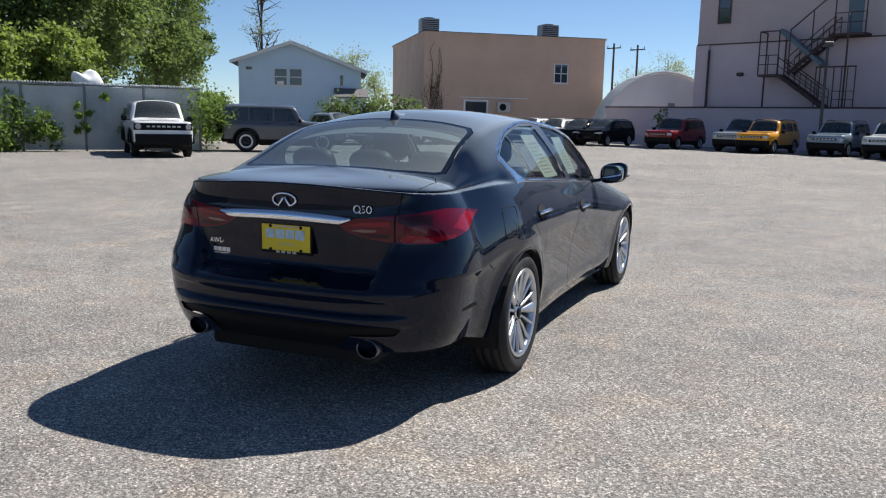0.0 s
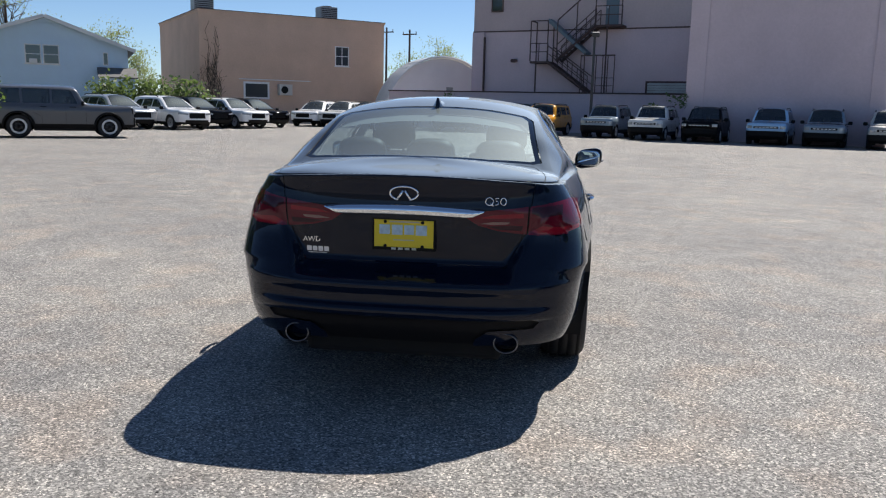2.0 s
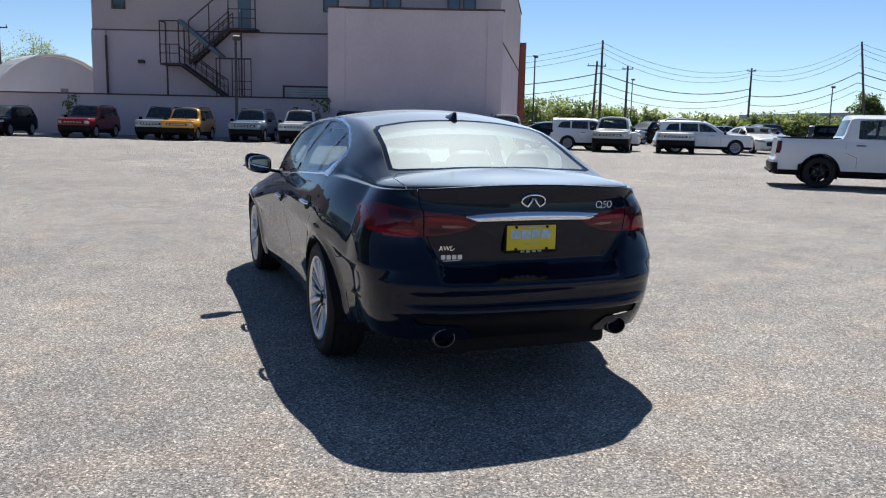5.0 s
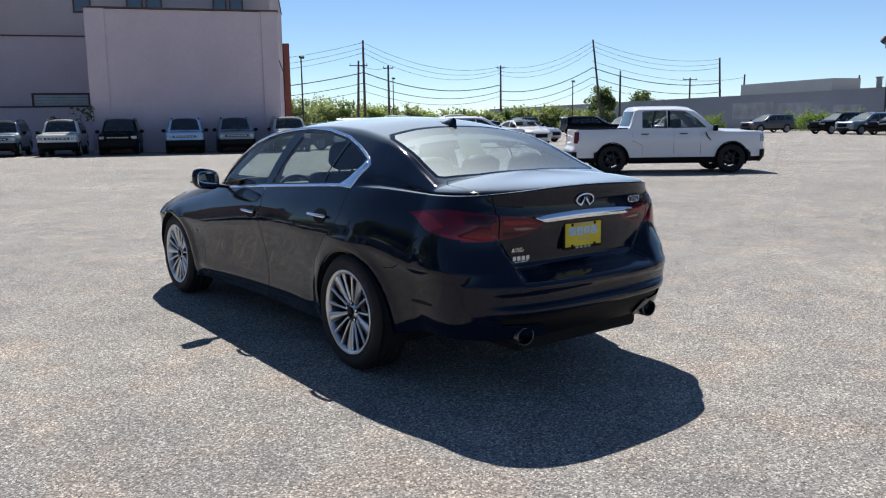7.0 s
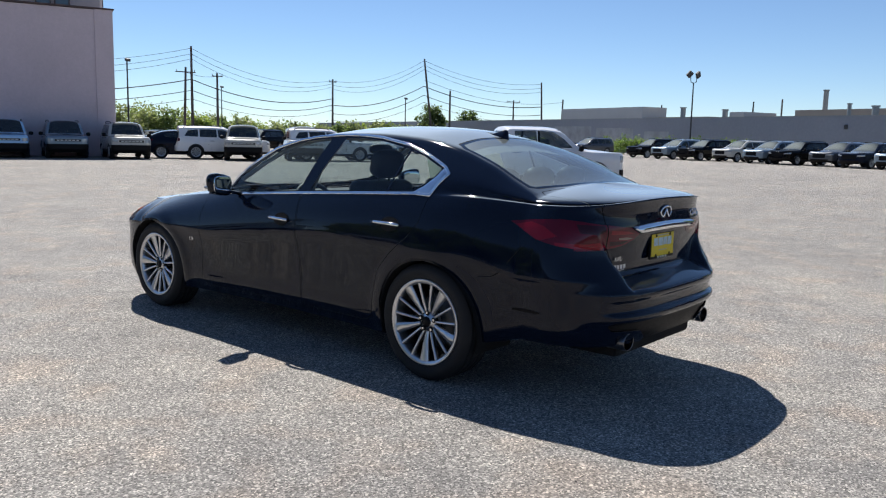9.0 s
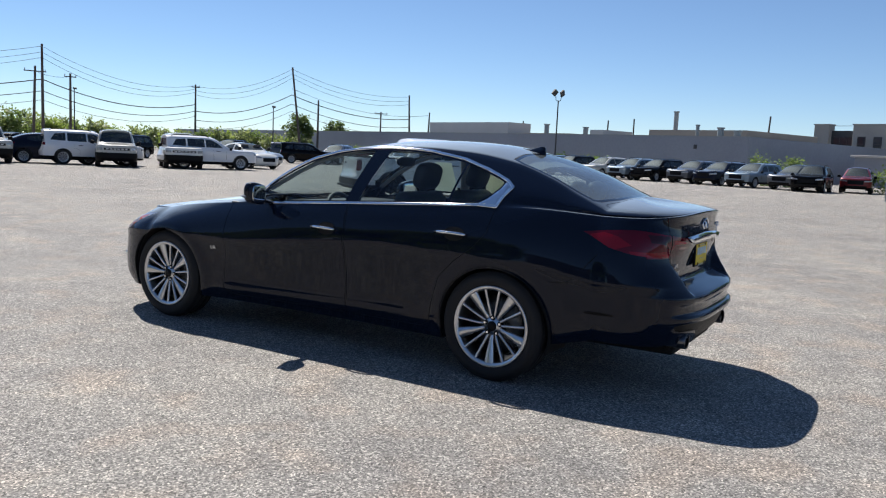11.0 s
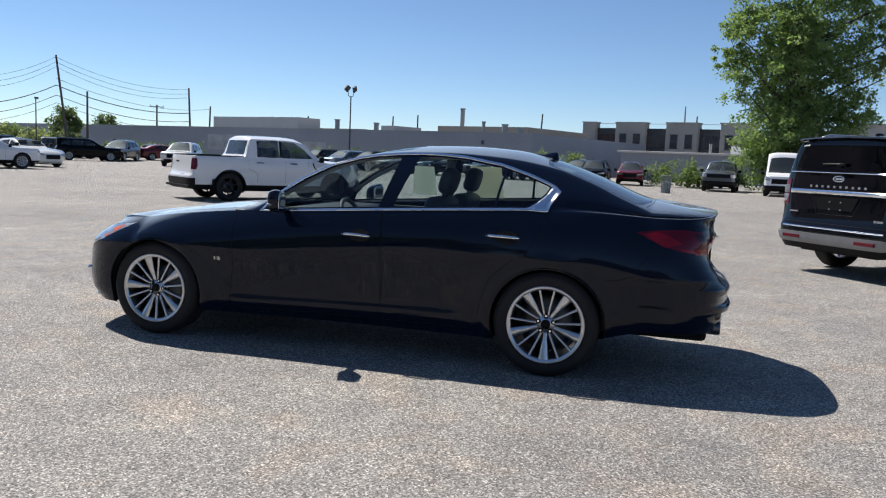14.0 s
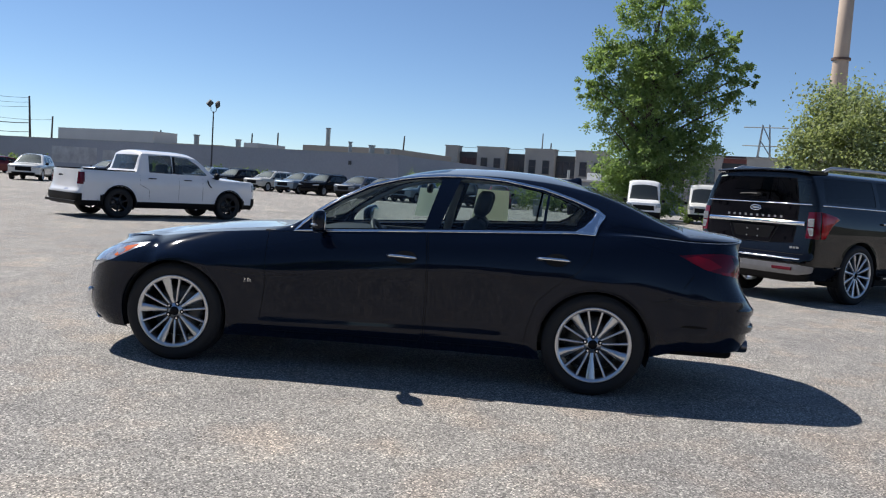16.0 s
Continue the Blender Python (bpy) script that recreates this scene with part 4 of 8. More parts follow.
for k in range(6):
    z0, z1 = 2.8 * k, 2.8 * (k + 1)
    a0, a1 = 2 - 1.4 * z0 / 17, 2 - 1.4 * z1 / 17
    for s in (-1, 1):
        cyl(b, 0.07, 0.07, (-a0, s * a0, z0), (a1, s * a1, z1), 4)
        cyl(b, 0.07, 0.07, (s * a0, -a0, z0), (s * a1, a1, z1), 4)
for z in (13, 16.5):
    cyl(b, 0.1, 0.1, (0, -4, z), (0, 4, z), 4)
part("frame", b, M_AC, mast)

# ---- the black sedan ----
HERO = dict(
    range=(-0.60, 3.0), corner=3.2, nose=2.35, crown=2.3, bow=0.018, hubs=(0, 2.835), tuck=0.03, sharp=0.030,
    w=[(-0.75, 0.830), (-0.4, 0.868), (0, 0.899), (0.6, 0.897), (1.4, 0.890), (2.2, 0.900), (2.85, 0.908), (3.15, 0.878)],
    zb=[(-0.62, 0.335), (-0.36, 0.275), (0.0, 0.23), (0.5, 0.205), (2.3, 0.205), (3.2, 0.20)],
    zl=[(-0.7, 0.66), (0.0, 0.76), (0.4, 0.755), (0.76, 0.766), (1.1, 0.75), (1.56, 0.712), (2.2, 0.665), (2.8, 0.68), (3.2, 0.62)],
    wb=[(-0.6, 0.722), (-0.2, 0.785), (0.2, 0.806), (1.0, 0.812), (1.9, 0.792), (2.4, 0.758), (2.85, 0.712), (3.2, 0.65)],
    zbelt=[(-0.6, 1.045), (-0.2, 1.06), (0.12, 1.052), (1.0, 1.008), (1.86, 0.957), (2.3, 0.925), (2.8, 0.870), (3.2, 0.80)],
    wr=[(-0.6, 0.662), (-0.4, 0.630), (-0.2, 0.600), (0.05, 0.572), (0.4, 0.557), (0.8, 0.560), (1.1, 0.583), (1.4, 0.64), (1.7, 0.69), (2.0, 0.735), (2.2, 0.72), (2.6, 0.67), (3.2, 0.56)],
    zr=[(-0.6, 1.075), (-0.4, 1.155), (-0.2, 1.245), (0.05, 1.325), (0.4, 1.375), (0.75, 1.392), (1.05, 1.385), (1.25, 1.366), (1.4, 1.337), (1.556, 1.292), (1.745, 1.198), (1.9, 1.098), (2.0, 1.02), (2.1, 0.972), (2.2, 0.955), (2.6, 0.912), (3.2, 0.822)],
    zc=[(-1.02, 1.088), (-0.9, 1.098), (-0.75, 1.112), (-0.6, 1.138), (-0.2, 1.29), (0.1, 1.385), (0.4, 1.44), (0.7, 1.453), (1.0, 1.445), (1.25, 1.408), (1.6, 1.275), (1.9, 1.105), (2.06, 1.008), (2.15, 0.975), (2.6, 0.945), (3.0, 0.885), (3.3, 0.82), (3.6, 0.72), (3.7, 0.69)],
    rear=[(0.3, -1.062), (0.36, -1.097), (0.4, -1.112), (0.452, -1.12), (0.462, -1.144), (0.488, -1.152), (0.503, -1.144), (0.515, -1.12), (0.56, -1.126), (0.59, -1.14), (0.603, -1.139), (0.614, -1.129), (0.64, -1.071), (0.662, -1.017), (0.68, -0.987), (0.7, -0.975), (0.76, -0.98), (0.86, -0.999), (0.9, -1.011), (0.93, -1.016), (0.965, -1.012), (0.99, -1.010), (1.01, -1.014), (1.03, -1.021), (1.042, -1.029), (1.05, -1.031), (1.06, -1.022)],
    rear_corner=[(0.3, -1.055), (0.36, -1.085), (0.42, -1.112), (0.48, -1.130), (0.54, -1.139), (0.596, -1.142), (0.612, -1.138), (0.63, -1.122), (0.68, -1.083), (0.74, -1.043), (0.80, -1.017), (0.84, -1.012), (0.88, -1.020), (0.93, -1.025), (0.965, -1.018), (0.99, -1.008), (1.01, -1.004), (1.03, -1.006), (1.042, -1.007), (1.05, -1.004), (1.06, -0.995)],
    front=[(0.2, 3.55), (0.3, 3.66), (0.45, 3.69), (0.6, 3.68), (0.7, 3.62), (0.82, 3.46)],
)


def wheel(bm_tyre, bm_rim, bm_disc, r, rim, wid, spokes, twin=True):
    """Tyre, rim and brake disc of a road wheel about the x axis, its face towards -x."""
    h = wid / 2
    prof = [(-h + 0.03, rim - 0.012), (-h + 0.012, rim + 0.004), (-h, rim + (r - rim) * 0.5), (-h + 0.006, r - 0.028), (-h + 0.028, r - 0.006)]
    for k in range(4):
        x = -h + 0.045 + (wid - 0.09) * k / 3
        prof += [(x - 0.006, r), (x - 0.005, r - 0.008), (x + 0.005, r - 0.008), (x + 0.006, r)]
    prof += [(h - 0.028, r - 0.006), (h - 0.006, r - 0.028), (h, rim + (r - rim) * 0.5), (h - 0.03, rim - 0.012)]
    lathe(bm_tyre, prof, 56)
    lathe(bm_rim, [(-h + 0.012, rim - 0.02), (-h + 0.006, rim - 0.004), (-h + 0.006, rim + 0.002), (-h + 0.014, rim + 0.003), (-h + 0.05, rim - 0.022), (h - 0.03, rim - 0.03), (h - 0.03, rim - 0.034), (-h + 0.05, rim - 0.028), (-h + 0.02, rim - 0.024)], 56, closed=True)
    lathe(bm_rim, [(-h + 0.034, 0.0), (-h + 0.034, 0.030), (-h + 0.042, 0.034), (-h + 0.042, 0.052), (-h + 0.056, 0.058), (-h + 0.10, 0.055)], 28)
    for k in range(spokes):
        a = 2 * math.pi * k / spokes
        fat = (k % 3 == 0) if twin else True
        w0, w1 = ((0.014, 0.035) if fat else (0.0075, 0.0085)) if twin else (0.017, 0.027)
        ro = rim - 0.018
        ring = []
        for q, rr, ww, x in ((0, 0.055, w0 * 0.9, -h + 0.040), (1, 0.10, w0, -h + 0.030), (2, ro * 0.6, (w0 + w1) / 2 * 0.9, -h + 0.024), (3, ro, w1, -h + 0.012)):
            ring.append([Vector((x + 0.012, rr, -ww)), Vector((x, rr, -ww * 0.8)), Vector((x, rr, ww * 0.8)), Vector((x + 0.012, rr, ww)), Vector((x + 0.032, rr, ww * 0.6)), Vector((x + 0.032, rr, -ww * 0.6))])
        vs = [[bm_rim.verts.new(Matrix.Rotation(a, 3, "X") @ p) for p in row] for row in ring]
        for u, v in zip(vs, vs[1:]):
            for i in range(6):
                bm_rim.faces.new((u[i], u[(i + 1) % 6], v[(i + 1) % 6], v[i]))
    lathe(bm_disc, [(-0.012, 0.06), (-0.012, rim * 0.72), (0.012, rim * 0.72), (0.012, 0.06)], 36)
    for b in (bm_tyre, bm_rim, bm_disc):
        bmesh.ops.recalc_face_normals(b, faces=b.faces)


def add_wheels(car, spots, r, rim, wid, spokes=15, twin=True, rim_mat=None, tyre_label="", detail=True):
    """Four wheels, each a part with tyre, rim, disc, cap and bolts."""
    bt, br, bd = bmesh.new(), bmesh.new(), bmesh.new()
    wheel(bt, br, bd, r, rim, wid, spokes, twin)
    meshes = []
    for n, b, m in (("rim", br, rim_mat or M_ALLOY), ("brake_disc", bd, M_DISC)):
        o = mesh_ob(n, b, m)
        meshes.append((n, o.data))
        bpy.data.objects.remove(o)
    bcap = bmesh.new()
    lathe(bcap, [(-wid / 2 + 0.027, 0.0), (-wid / 2 + 0.027, 0.028), (-wid / 2 + 0.034, 0.031)], 20)
    o = mesh_ob("cap", bcap, M_DARKPLASTIC)
    meshes.append(("cap", o.data))
    bpy.data.objects.remove(o)
    bolt = bmesh.new()
    lathe(bolt, [(-wid / 2 + 0.034, 0.0), (-wid / 2 + 0.034, 0.0075), (-wid / 2 + 0.05, 0.010)], 6)
    o = mesh_ob("wheel_nut", bolt, M_CHROME, smooth=False)
    nut = o.data
    bpy.data.objects.remove(o)
    ring = bmesh.new()
    lathe(ring, [(-wid / 2 + 0.0385, 0.0), (-wid / 2 + 0.0385, 0.0165), (-wid / 2 + 0.06, 0.017)], 14)
    o = mesh_ob("lug_hole", ring, M_GAP, smooth=False)
    hole = o.data
    bpy.data.objects.remove(o)
    tyre = None
    for i, (x, y) in enumerate(spots):
        if tyre is None:
            t = mesh_ob("wheel", bt, M_TYRE)
            tyre = t.data
        else:
            t = new("wheel", tyre)
        t.parent = car
        t.matrix_basis = pose(x, y, r, (54, 3, 40, 61)[i % 4], 0, 0) if x < 0 else pose(x, y, r, 0, 0, 180) @ pose(0, 0, 0, (54, 3, 40, 61)[i % 4])
        t["label"] = tyre_label or "black rubber tyre on an alloy rim"
        for n, me in meshes:
            c = new(n, me)
            c.parent = t
        if detail:
            for k in range(5):
                c = new("lug_hole", hole)
                c.parent = t
                a = 2 * math.pi * (k + 0.5) / 5
                c.matrix_basis = pose(0, 0.052 * math.cos(a), 0.052 * math.sin(a))
                c = new("wheel_nut", nut)
                c.parent = t
                a = 2 * math.pi * (k + 0.5) / 5
                c.matrix_basis = pose(0, 0.052 * math.cos(a), 0.052 * math.sin(a))


def split_parts(half, skin, car, cuts, body_mat, gap=0.0025):
    """Cuts panels out of half a skin, with a recessed gap round each, and links them on the sides asked for."""
    for name, poly, axes, where, material, sides, push, edge, label in cuts:
        if gap and edge:
            ring = cut(half, grown(poly, edge), axes, where)
        fs = cut(half, poly, axes, where)
        mine = take(half, fs, push)
        if gap and edge:
            big = grown(poly, edge)
            ring = [f for f in half.faces if where(f) and inside(big, f.calc_center_median()[axes[0]], f.calc_center_median()[axes[1]])]
            gapb = take(half, ring, -0.0016)
            for sd in ((-1, 1) if sides == "both" else (-1,)):
                o = part("panel_gap", mirrored(gapb) if sd > 0 else gapb.copy(), M_GAP, car)
            gapb.free()
        if sides == "joined":
            o = part(name, both_sides(mine), material, car, label, smooth=True)
            skin.smooth(o)
        else:
            for sd in (-1, 1):
                o = part(name, mirrored(mine) if sd > 0 else mine.copy(), material, car, label, smooth=True)
                skin.smooth(o)
            mine.free()


def side_face(f):
    return abs(f.normal.x) > 0.35 and f.calc_center_median().x < -0.3


def sedan_shell(s, ny=116, fan=(84, 34), low=96, mid=16, top=14):
    """The sedan's skin for one half: like shell(), with a creased flank, and a tail whose middle is recessed between the lamps
    and stepped below the bumper's edge while its corners run down smoothly."""
    f = {k: pchip(v) for k, v in s.items() if isinstance(v, (list, tuple)) and k not in ("range", "hubs")}
    y0, y1 = s["range"]
    # rows lie closer where the tail folds
    zs = np.linspace(0.0, 1.0, 400)
    near = 1.0 + 1.6 * np.exp(-(((zs - 0.20) / 0.07) ** 2)) + 2.2 * np.exp(-(((zs - 0.41) / 0.07) ** 2)) + 2.2 * np.exp(-(((zs - 0.95) / 0.05) ** 2))
    grow = np.concatenate([[0], np.cumsum(near[1:] + near[:-1])])
    q_rows = np.interp(np.linspace(0, grow[-1], low + 1), grow, zs)

    def section(y, arches=True):
        w, zb, zl, wb, zt, wr, zr, zc = [f[k](y) for k in ("w", "zb", "zl", "wb", "zbelt", "wr", "zr", "zc")]
        rows = []
        door = 1 / (1 + math.exp(-(y - 0.52) / 0.05)) / (1 + math.exp((y - 2.32) / 0.05))
        lean = 0.026 + 0.026 * math.exp(-(((y - 1.42) / 0.85) ** 4)) - 0.022 * math.exp(-((y / 0.34) ** 4)) - 0.022 * math.exp(-(((y - 2.835) / 0.34) ** 4))
        for i in range(low):
            z = zb + (zt - zb) * q_rows[i]
            if z >= zl:
                t = (z - zl) / (zt - zl)
                x = w - (w - wb) * (0.30 * t + 0.70 * t**2.3)
            else:
                t = (zl - z) / (zl - zb)
                x = w - s["sharp"] * (1 - math.exp(-7 * t)) - s["tuck"] * t**5 - lean * t**1.4
                x += door * (0.017 * math.exp(-(((t - 0.80) / 0.10) ** 2)) - 0.008 * math.exp(-(((t - 0.45) / 0.25) ** 2)))
            if arches:
                for hy in s["hubs"]:
                    r = math.hypot(y - hy, z - 0.335)
                    x += 0.013 * math.exp(-(((r - 0.392) / 0.040) ** 2))
            rows.append((x, z))
        ledge = 0.026 / (1 + math.exp((y + 0.07) / 0.035))
        for i in range(mid):
            q = (i / mid) ** 1.5
            inset = ledge * (q / 0.10) * math.exp(1 - q / 0.10)
            rows.append((wb + (wr - wb) * q - inset + s["bow"] * 4 * q * (1 - q) * min(1, max(0, zr - zt) / 0.2), zt + (zr - zt) * q))
        for i in range(top + 1):
            q = i / top
            rows.append((wr * (1 - q), zr + (zc - zr) * (1 - (1 - q) ** s["crown"])))
        return rows

    def soft(v, width):
        return 1 / (1 + math.exp(max(-40.0, min(40.0, -v / width))))

    def tail(x, z):
        """How far back the tail stands at (x, z)."""
        if z > 0.575:
            edge = 0.487 + 0.62 * max(0.0, z - 0.70)
            m = soft(edge - x, 0.008) if z < 0.975 else soft(0.60 - x, 0.03)
        else:
            edge = 0.635 + 0.3 * (0.50 - z)
            m = soft(edge - x, 0.030)
        return f["rear"](z) * m + f["rear_corner"](z) * (1 - m)

    ends = []
    for end, ye, n, cols in ((-1, y0, s["corner"], fan[0]), (1, y1, s["nose"], fan[1])):
        base = section(ye, False)
        lidw, lidz = base[low][0], base[low][1]
        reach = abs(f["rear" if end < 0 else "front"](lidz) - ye)
        drop = lidz - f["zc"](ye + end * reach)
        lift = 0.036 if end < 0 else 0.0
        fall = 0.085 if end > 0 else 0.0
        a = np.linspace(0, math.pi / 2, 1500)
        cc, dd = np.cos(a) ** (2 / n), np.sin(a) ** (2 / n)
        cc[-1] = 0.0
        run = np.concatenate([[0], np.cumsum(np.hypot(np.diff(cc) * 0.9, np.diff(dd) * 0.5))])
        pick = np.interp(np.linspace(0, run[-1], cols + 1), run, np.arange(1500))
        made = []
        for j in range(cols + 1):
            c = float(np.interp(pick[j], np.arange(1500), cc))
            d = float(np.interp(pick[j], np.arange(1500), dd))
            ring = []
            for k, (x, z) in enumerate(base):
                if k <= low:
                    deep, zz = abs((tail(x * c, z) if end < 0 else f["front"](z)) - ye), z
                    if end > 0:
                        full = min(1.0, max(0.0, (0.80 - z) / 0.60))
                        deep *= d ** (-0.30 * full) if d > 0 else 1.0
                        if z > 0.45:
                            zz -= fall * d * d * ((z - 0.45) / (lidz - 0.45)) ** 1.3
                    if z > 0.96:
                        zz += lift * (1 - c * c) * ((z - 0.96) / (lidz - 0.96)) ** 1.4
                else:
                    deep = reach * x / lidw
                    zz = z + (f["zc"](ye + end * deep) + (drop - fall * d * d + lift * (1 - c * c)) * (x / lidw) ** 9 - z) * d**2
                ring.append((x * c, ye + end * deep * d, zz))
            made.append(ring)
        ends.append(made)
    rings = list(reversed(ends[0]))
    for j in range(1, ny):
        y = y0 + (y1 - y0) * j / ny
        rings.append([(x, y, z) for x, z in section(y)])
    return rings + ends[1]


sedan = empty("sedan", pose(0.017, -0.008, 0, 0, 0, -1.05), "glossy black four-door sedan parked on the asphalt lot", "car")
half = shell_bm(sedan_shell(HERO), both=False)
skin = Skin(half)

# wheel openings
for hy in (0.0, 2.835):
    ring = [(hy + 0.366 * math.cos(a), 0.335 + 0.358 * math.sin(a)) for a in [2 * math.pi * k / 40 for k in range(40)]]
    bmesh.ops.delete(half, geom=cut(half, ring, (1, 2), lambda f: f.calc_center_median().x < -0.5), context="FACES")

DLO = [(2.03, 0.948), (1.848, 0.964), (1.156, 1.009), (0.60, 1.042), (0.165, 1.066), (0.045, 1.062), (0.022, 1.12), (-0.015, 1.175), (0.02, 1.203), (0.1, 1.236), (0.193, 1.270), (0.38, 1.325), (0.642, 1.366), (0.80, 1.376), (0.949, 1.378), (1.09, 1.370), (1.24, 1.354), (1.36, 1.332), (1.556, 1.274), (1.745, 1.178), (1.88, 1.088), (1.985, 0.995)]
PANE_F = [(1.95, 0.968), (1.848, 0.974), (1.165, 1.018), (1.075, 1.359), (1.24, 1.342), (1.36, 1.320), (1.55, 1.262), (1.735, 1.166), (1.865, 1.078), (1.93, 1.012)]
PANE_R = [(1.065, 1.024), (0.385, 1.064), (0.352, 1.304), (0.38, 1.311), (0.642, 1.354), (0.80, 1.364), (0.949, 1.362)]
PANE_Q = [(0.365, 1.066), (0.185, 1.077), (0.118, 1.110), (0.060, 1.163), (0.042, 1.203), (0.12, 1.232), (0.2, 1.262), (0.335, 1.303)]
QUARTER = [(0.165, 1.066), (0.045, 1.062), (0.022, 1.12), (-0.015, 1.175), (0.0, 1.195), (0.028, 1.204), (0.048, 1.160), (0.108, 1.10)]
FRONT_DOOR = [(2.215, 0.925), (2.20, 0.60), (2.235, 0.38), (2.24, 0.30), (2.16, 0.258), (1.16, 0.262), (1.135, 0.30), (1.125, 0.60), (1.128, 0.85), (1.145, 1.000), (1.90, 0.945)]
REAR_DOOR = [(1.127, 0.997), (1.111, 0.85), (1.108, 0.60), (1.118, 0.30), (1.095, 0.262), (0.52, 0.266), (0.46, 0.30), (0.44, 0.42), (0.385, 0.60), (0.27, 0.712), (0.14, 0.805), (0.06, 0.905), (0.04, 1.045), (0.17, 1.052), (0.60, 1.030)]
LAMP_SIDE = [(-0.52, 0.957), (-0.60, 0.918), (-0.682, 0.880), (-0.78, 0.856), (-0.90, 0.836), (-1.2, 0.828), (-1.2, 0.985), (-0.85, 0.988), (-0.66, 0.973)]
low_side = lambda f: side_face(f) and f.calc_center_median().z < 1.06
high_side = lambda f: abs(f.normal.x) > 0.25 and f.calc_center_median().x < -0.35 and f.calc_center_median().z > 0.93 and f.calc_center_median().y < 2.1
rear_face = lambda f: f.normal.y < -0.25 and f.calc_center_median().y < -0.6

# rear screen and windscreen
top_back = lambda f: f.calc_center_median().z > 1.1 and -0.75 < f.calc_center_median().y < 0.3
RW = [(0.05, 0.115), (-0.30, 0.105), (-0.50, 0.075), (-0.545, 0.0), (-0.565, -0.25), (-0.60, -0.50), (-0.56, -0.535), (-0.35, -0.585), (0.05, -0.605)]
FW = [(0.05, 1.02), (-0.30, 1.03), (-0.46, 1.06), (-0.515, 1.15), (-0.59, 1.55), (-0.655, 1.92), (-0.64, 1.99), (-0.40, 2.07), (0.05, 2.10)]
split_parts(half, skin, sedan, [
    ("rear_window", grown(RW, -0.026), (0, 1), top_back, M_REARGLASS, "joined", -0.002, 0.0, "clear rear window"),
    ("window_band", RW, (0, 1), top_back, M_FRIT, "joined", -0.002, 0.006, "black edge band of the rear window"),
    ("windscreen", FW, (0, 1), lambda f: f.calc_center_median().z > 0.95 and 0.8 < f.calc_center_median().y < 2.2, M_GLASS, "joined", -0.002, 0.006, ""),
], M_BLACKPAINT)

# side glazing: bright surround, panes, pillars stay with the body
chrome = cut(half, grown(DLO, 0.014), (1, 2), high_side)
inner = set(cut(half, DLO, (1, 2), high_side))
ring = [f for f in half.faces if high_side(f) and inside(grown(DLO, 0.014), f.calc_center_median().y, f.calc_center_median().z) and not inside(DLO, f.calc_center_median().y, f.calc_center_median().z)]
trim = take(half, ring, 0.004)
thicken(trim, 0.008)
for sd in (-1, 1):
    o = part("window_surround", mirrored(trim) if sd > 0 else trim.copy(), M_CHROME, sedan, "bright chrome window surround", smooth=True)
quarter = take(half, cut(half, QUARTER, (1, 2), high_side), 0.0025)
thicken(quarter, 0.006)
for sd in (-1, 1):
    part("quarter_trim", mirrored(quarter) if sd > 0 else quarter.copy(), M_CHROME, sedan, "flared chrome trim behind the rear side window", smooth=True)
for name, poly in (("front_side_window", PANE_F), ("rear_side_window", PANE_R), ("quarter_window", PANE_Q)):
    pane = take(half, cut(half, rounded(poly, 0.012, 2), (1, 2), high_side), -0.006)
    for sd in (-1, 1):
        o = part(name, mirrored(pane) if sd > 0 else pane.copy(), M_GLASS, sedan, smooth=True)
        skin.smooth(o)
pillars = take(half, [f for f in half.faces if high_side(f) and inside(DLO, f.calc_center_median().y, f.calc_center_median().z)], -0.001)
for sd in (-1, 1):
    part("pillar_panel", mirrored(pillars) if sd > 0 else pillars.copy(), M_BLACKPAINT, sedan, "satin black pillar panels between the windows", smooth=True)

# tail lamps: one wrapping wedge each side, in a red, a bright and a smoked zone
LAMP_BACK = [(-0.283, 0.900), (-0.37, 0.932), (-0.48, 0.945), (-0.62, 0.962), (-0.73, 0.982), (-1.0, 0.99), (-1.0, 0.828), (-0.75, 0.828), (-0.60, 0.826), (-0.50, 0.832), (-0.42, 0.843), (-0.335, 0.866)]
lamp_zone = lambda f: f.calc_center_median().y < -0.5 and f.calc_center_median().z < 1.0 and f.normal.z < 0.8
cut(half, LAMP_BACK, (0, 2), lambda f: lamp_zone(f) and f.calc_center_median().x > -0.80)
cut(half, LAMP_SIDE, (1, 2), lambda f: lamp_zone(f) and f.calc_center_median().x <= -0.72)
picked = []
for f in half.faces:
    c = f.calc_center_median()
    if not lamp_zone(f):
        continue
    if c.x > -0.735 and f.normal.y < -0.3:
        ok = inside(LAMP_BACK, c.x, c.z)
    else:
        ok = c.x < -0.6 and inside(LAMP_SIDE, c.y, c.z)
    if ok:
        picked.append(f)
lamp = take(half, picked, 0.003)
thicken(lamp, 0.006)
REVERSE = [(-0.345, 0.874), (-0.40, 0.884), (-0.475, 0.884), (-0.465, 0.874), (-0.41, 0.870)]
DARK = [(-0.575, 0.950), (-0.71, 0.962), (-0.71, 0.918), (-0.62, 0.905), (-0.57, 0.925)]
SPLITLINE = [(-0.552, 0.70), (-0.545, 0.70), (-0.561, 1.05), (-0.568, 1.05)]
lens_back = lambda f: f.normal.y < -0.3
rev = take(lamp, cut(lamp, REVERSE, (0, 2), lens_back), 0.001)
dark = take(lamp, cut(lamp, DARK, (0, 2), lens_back), 0.0005)
line = take(lamp, cut(lamp, SPLITLINE, (0, 2), lens_back), -0.004)
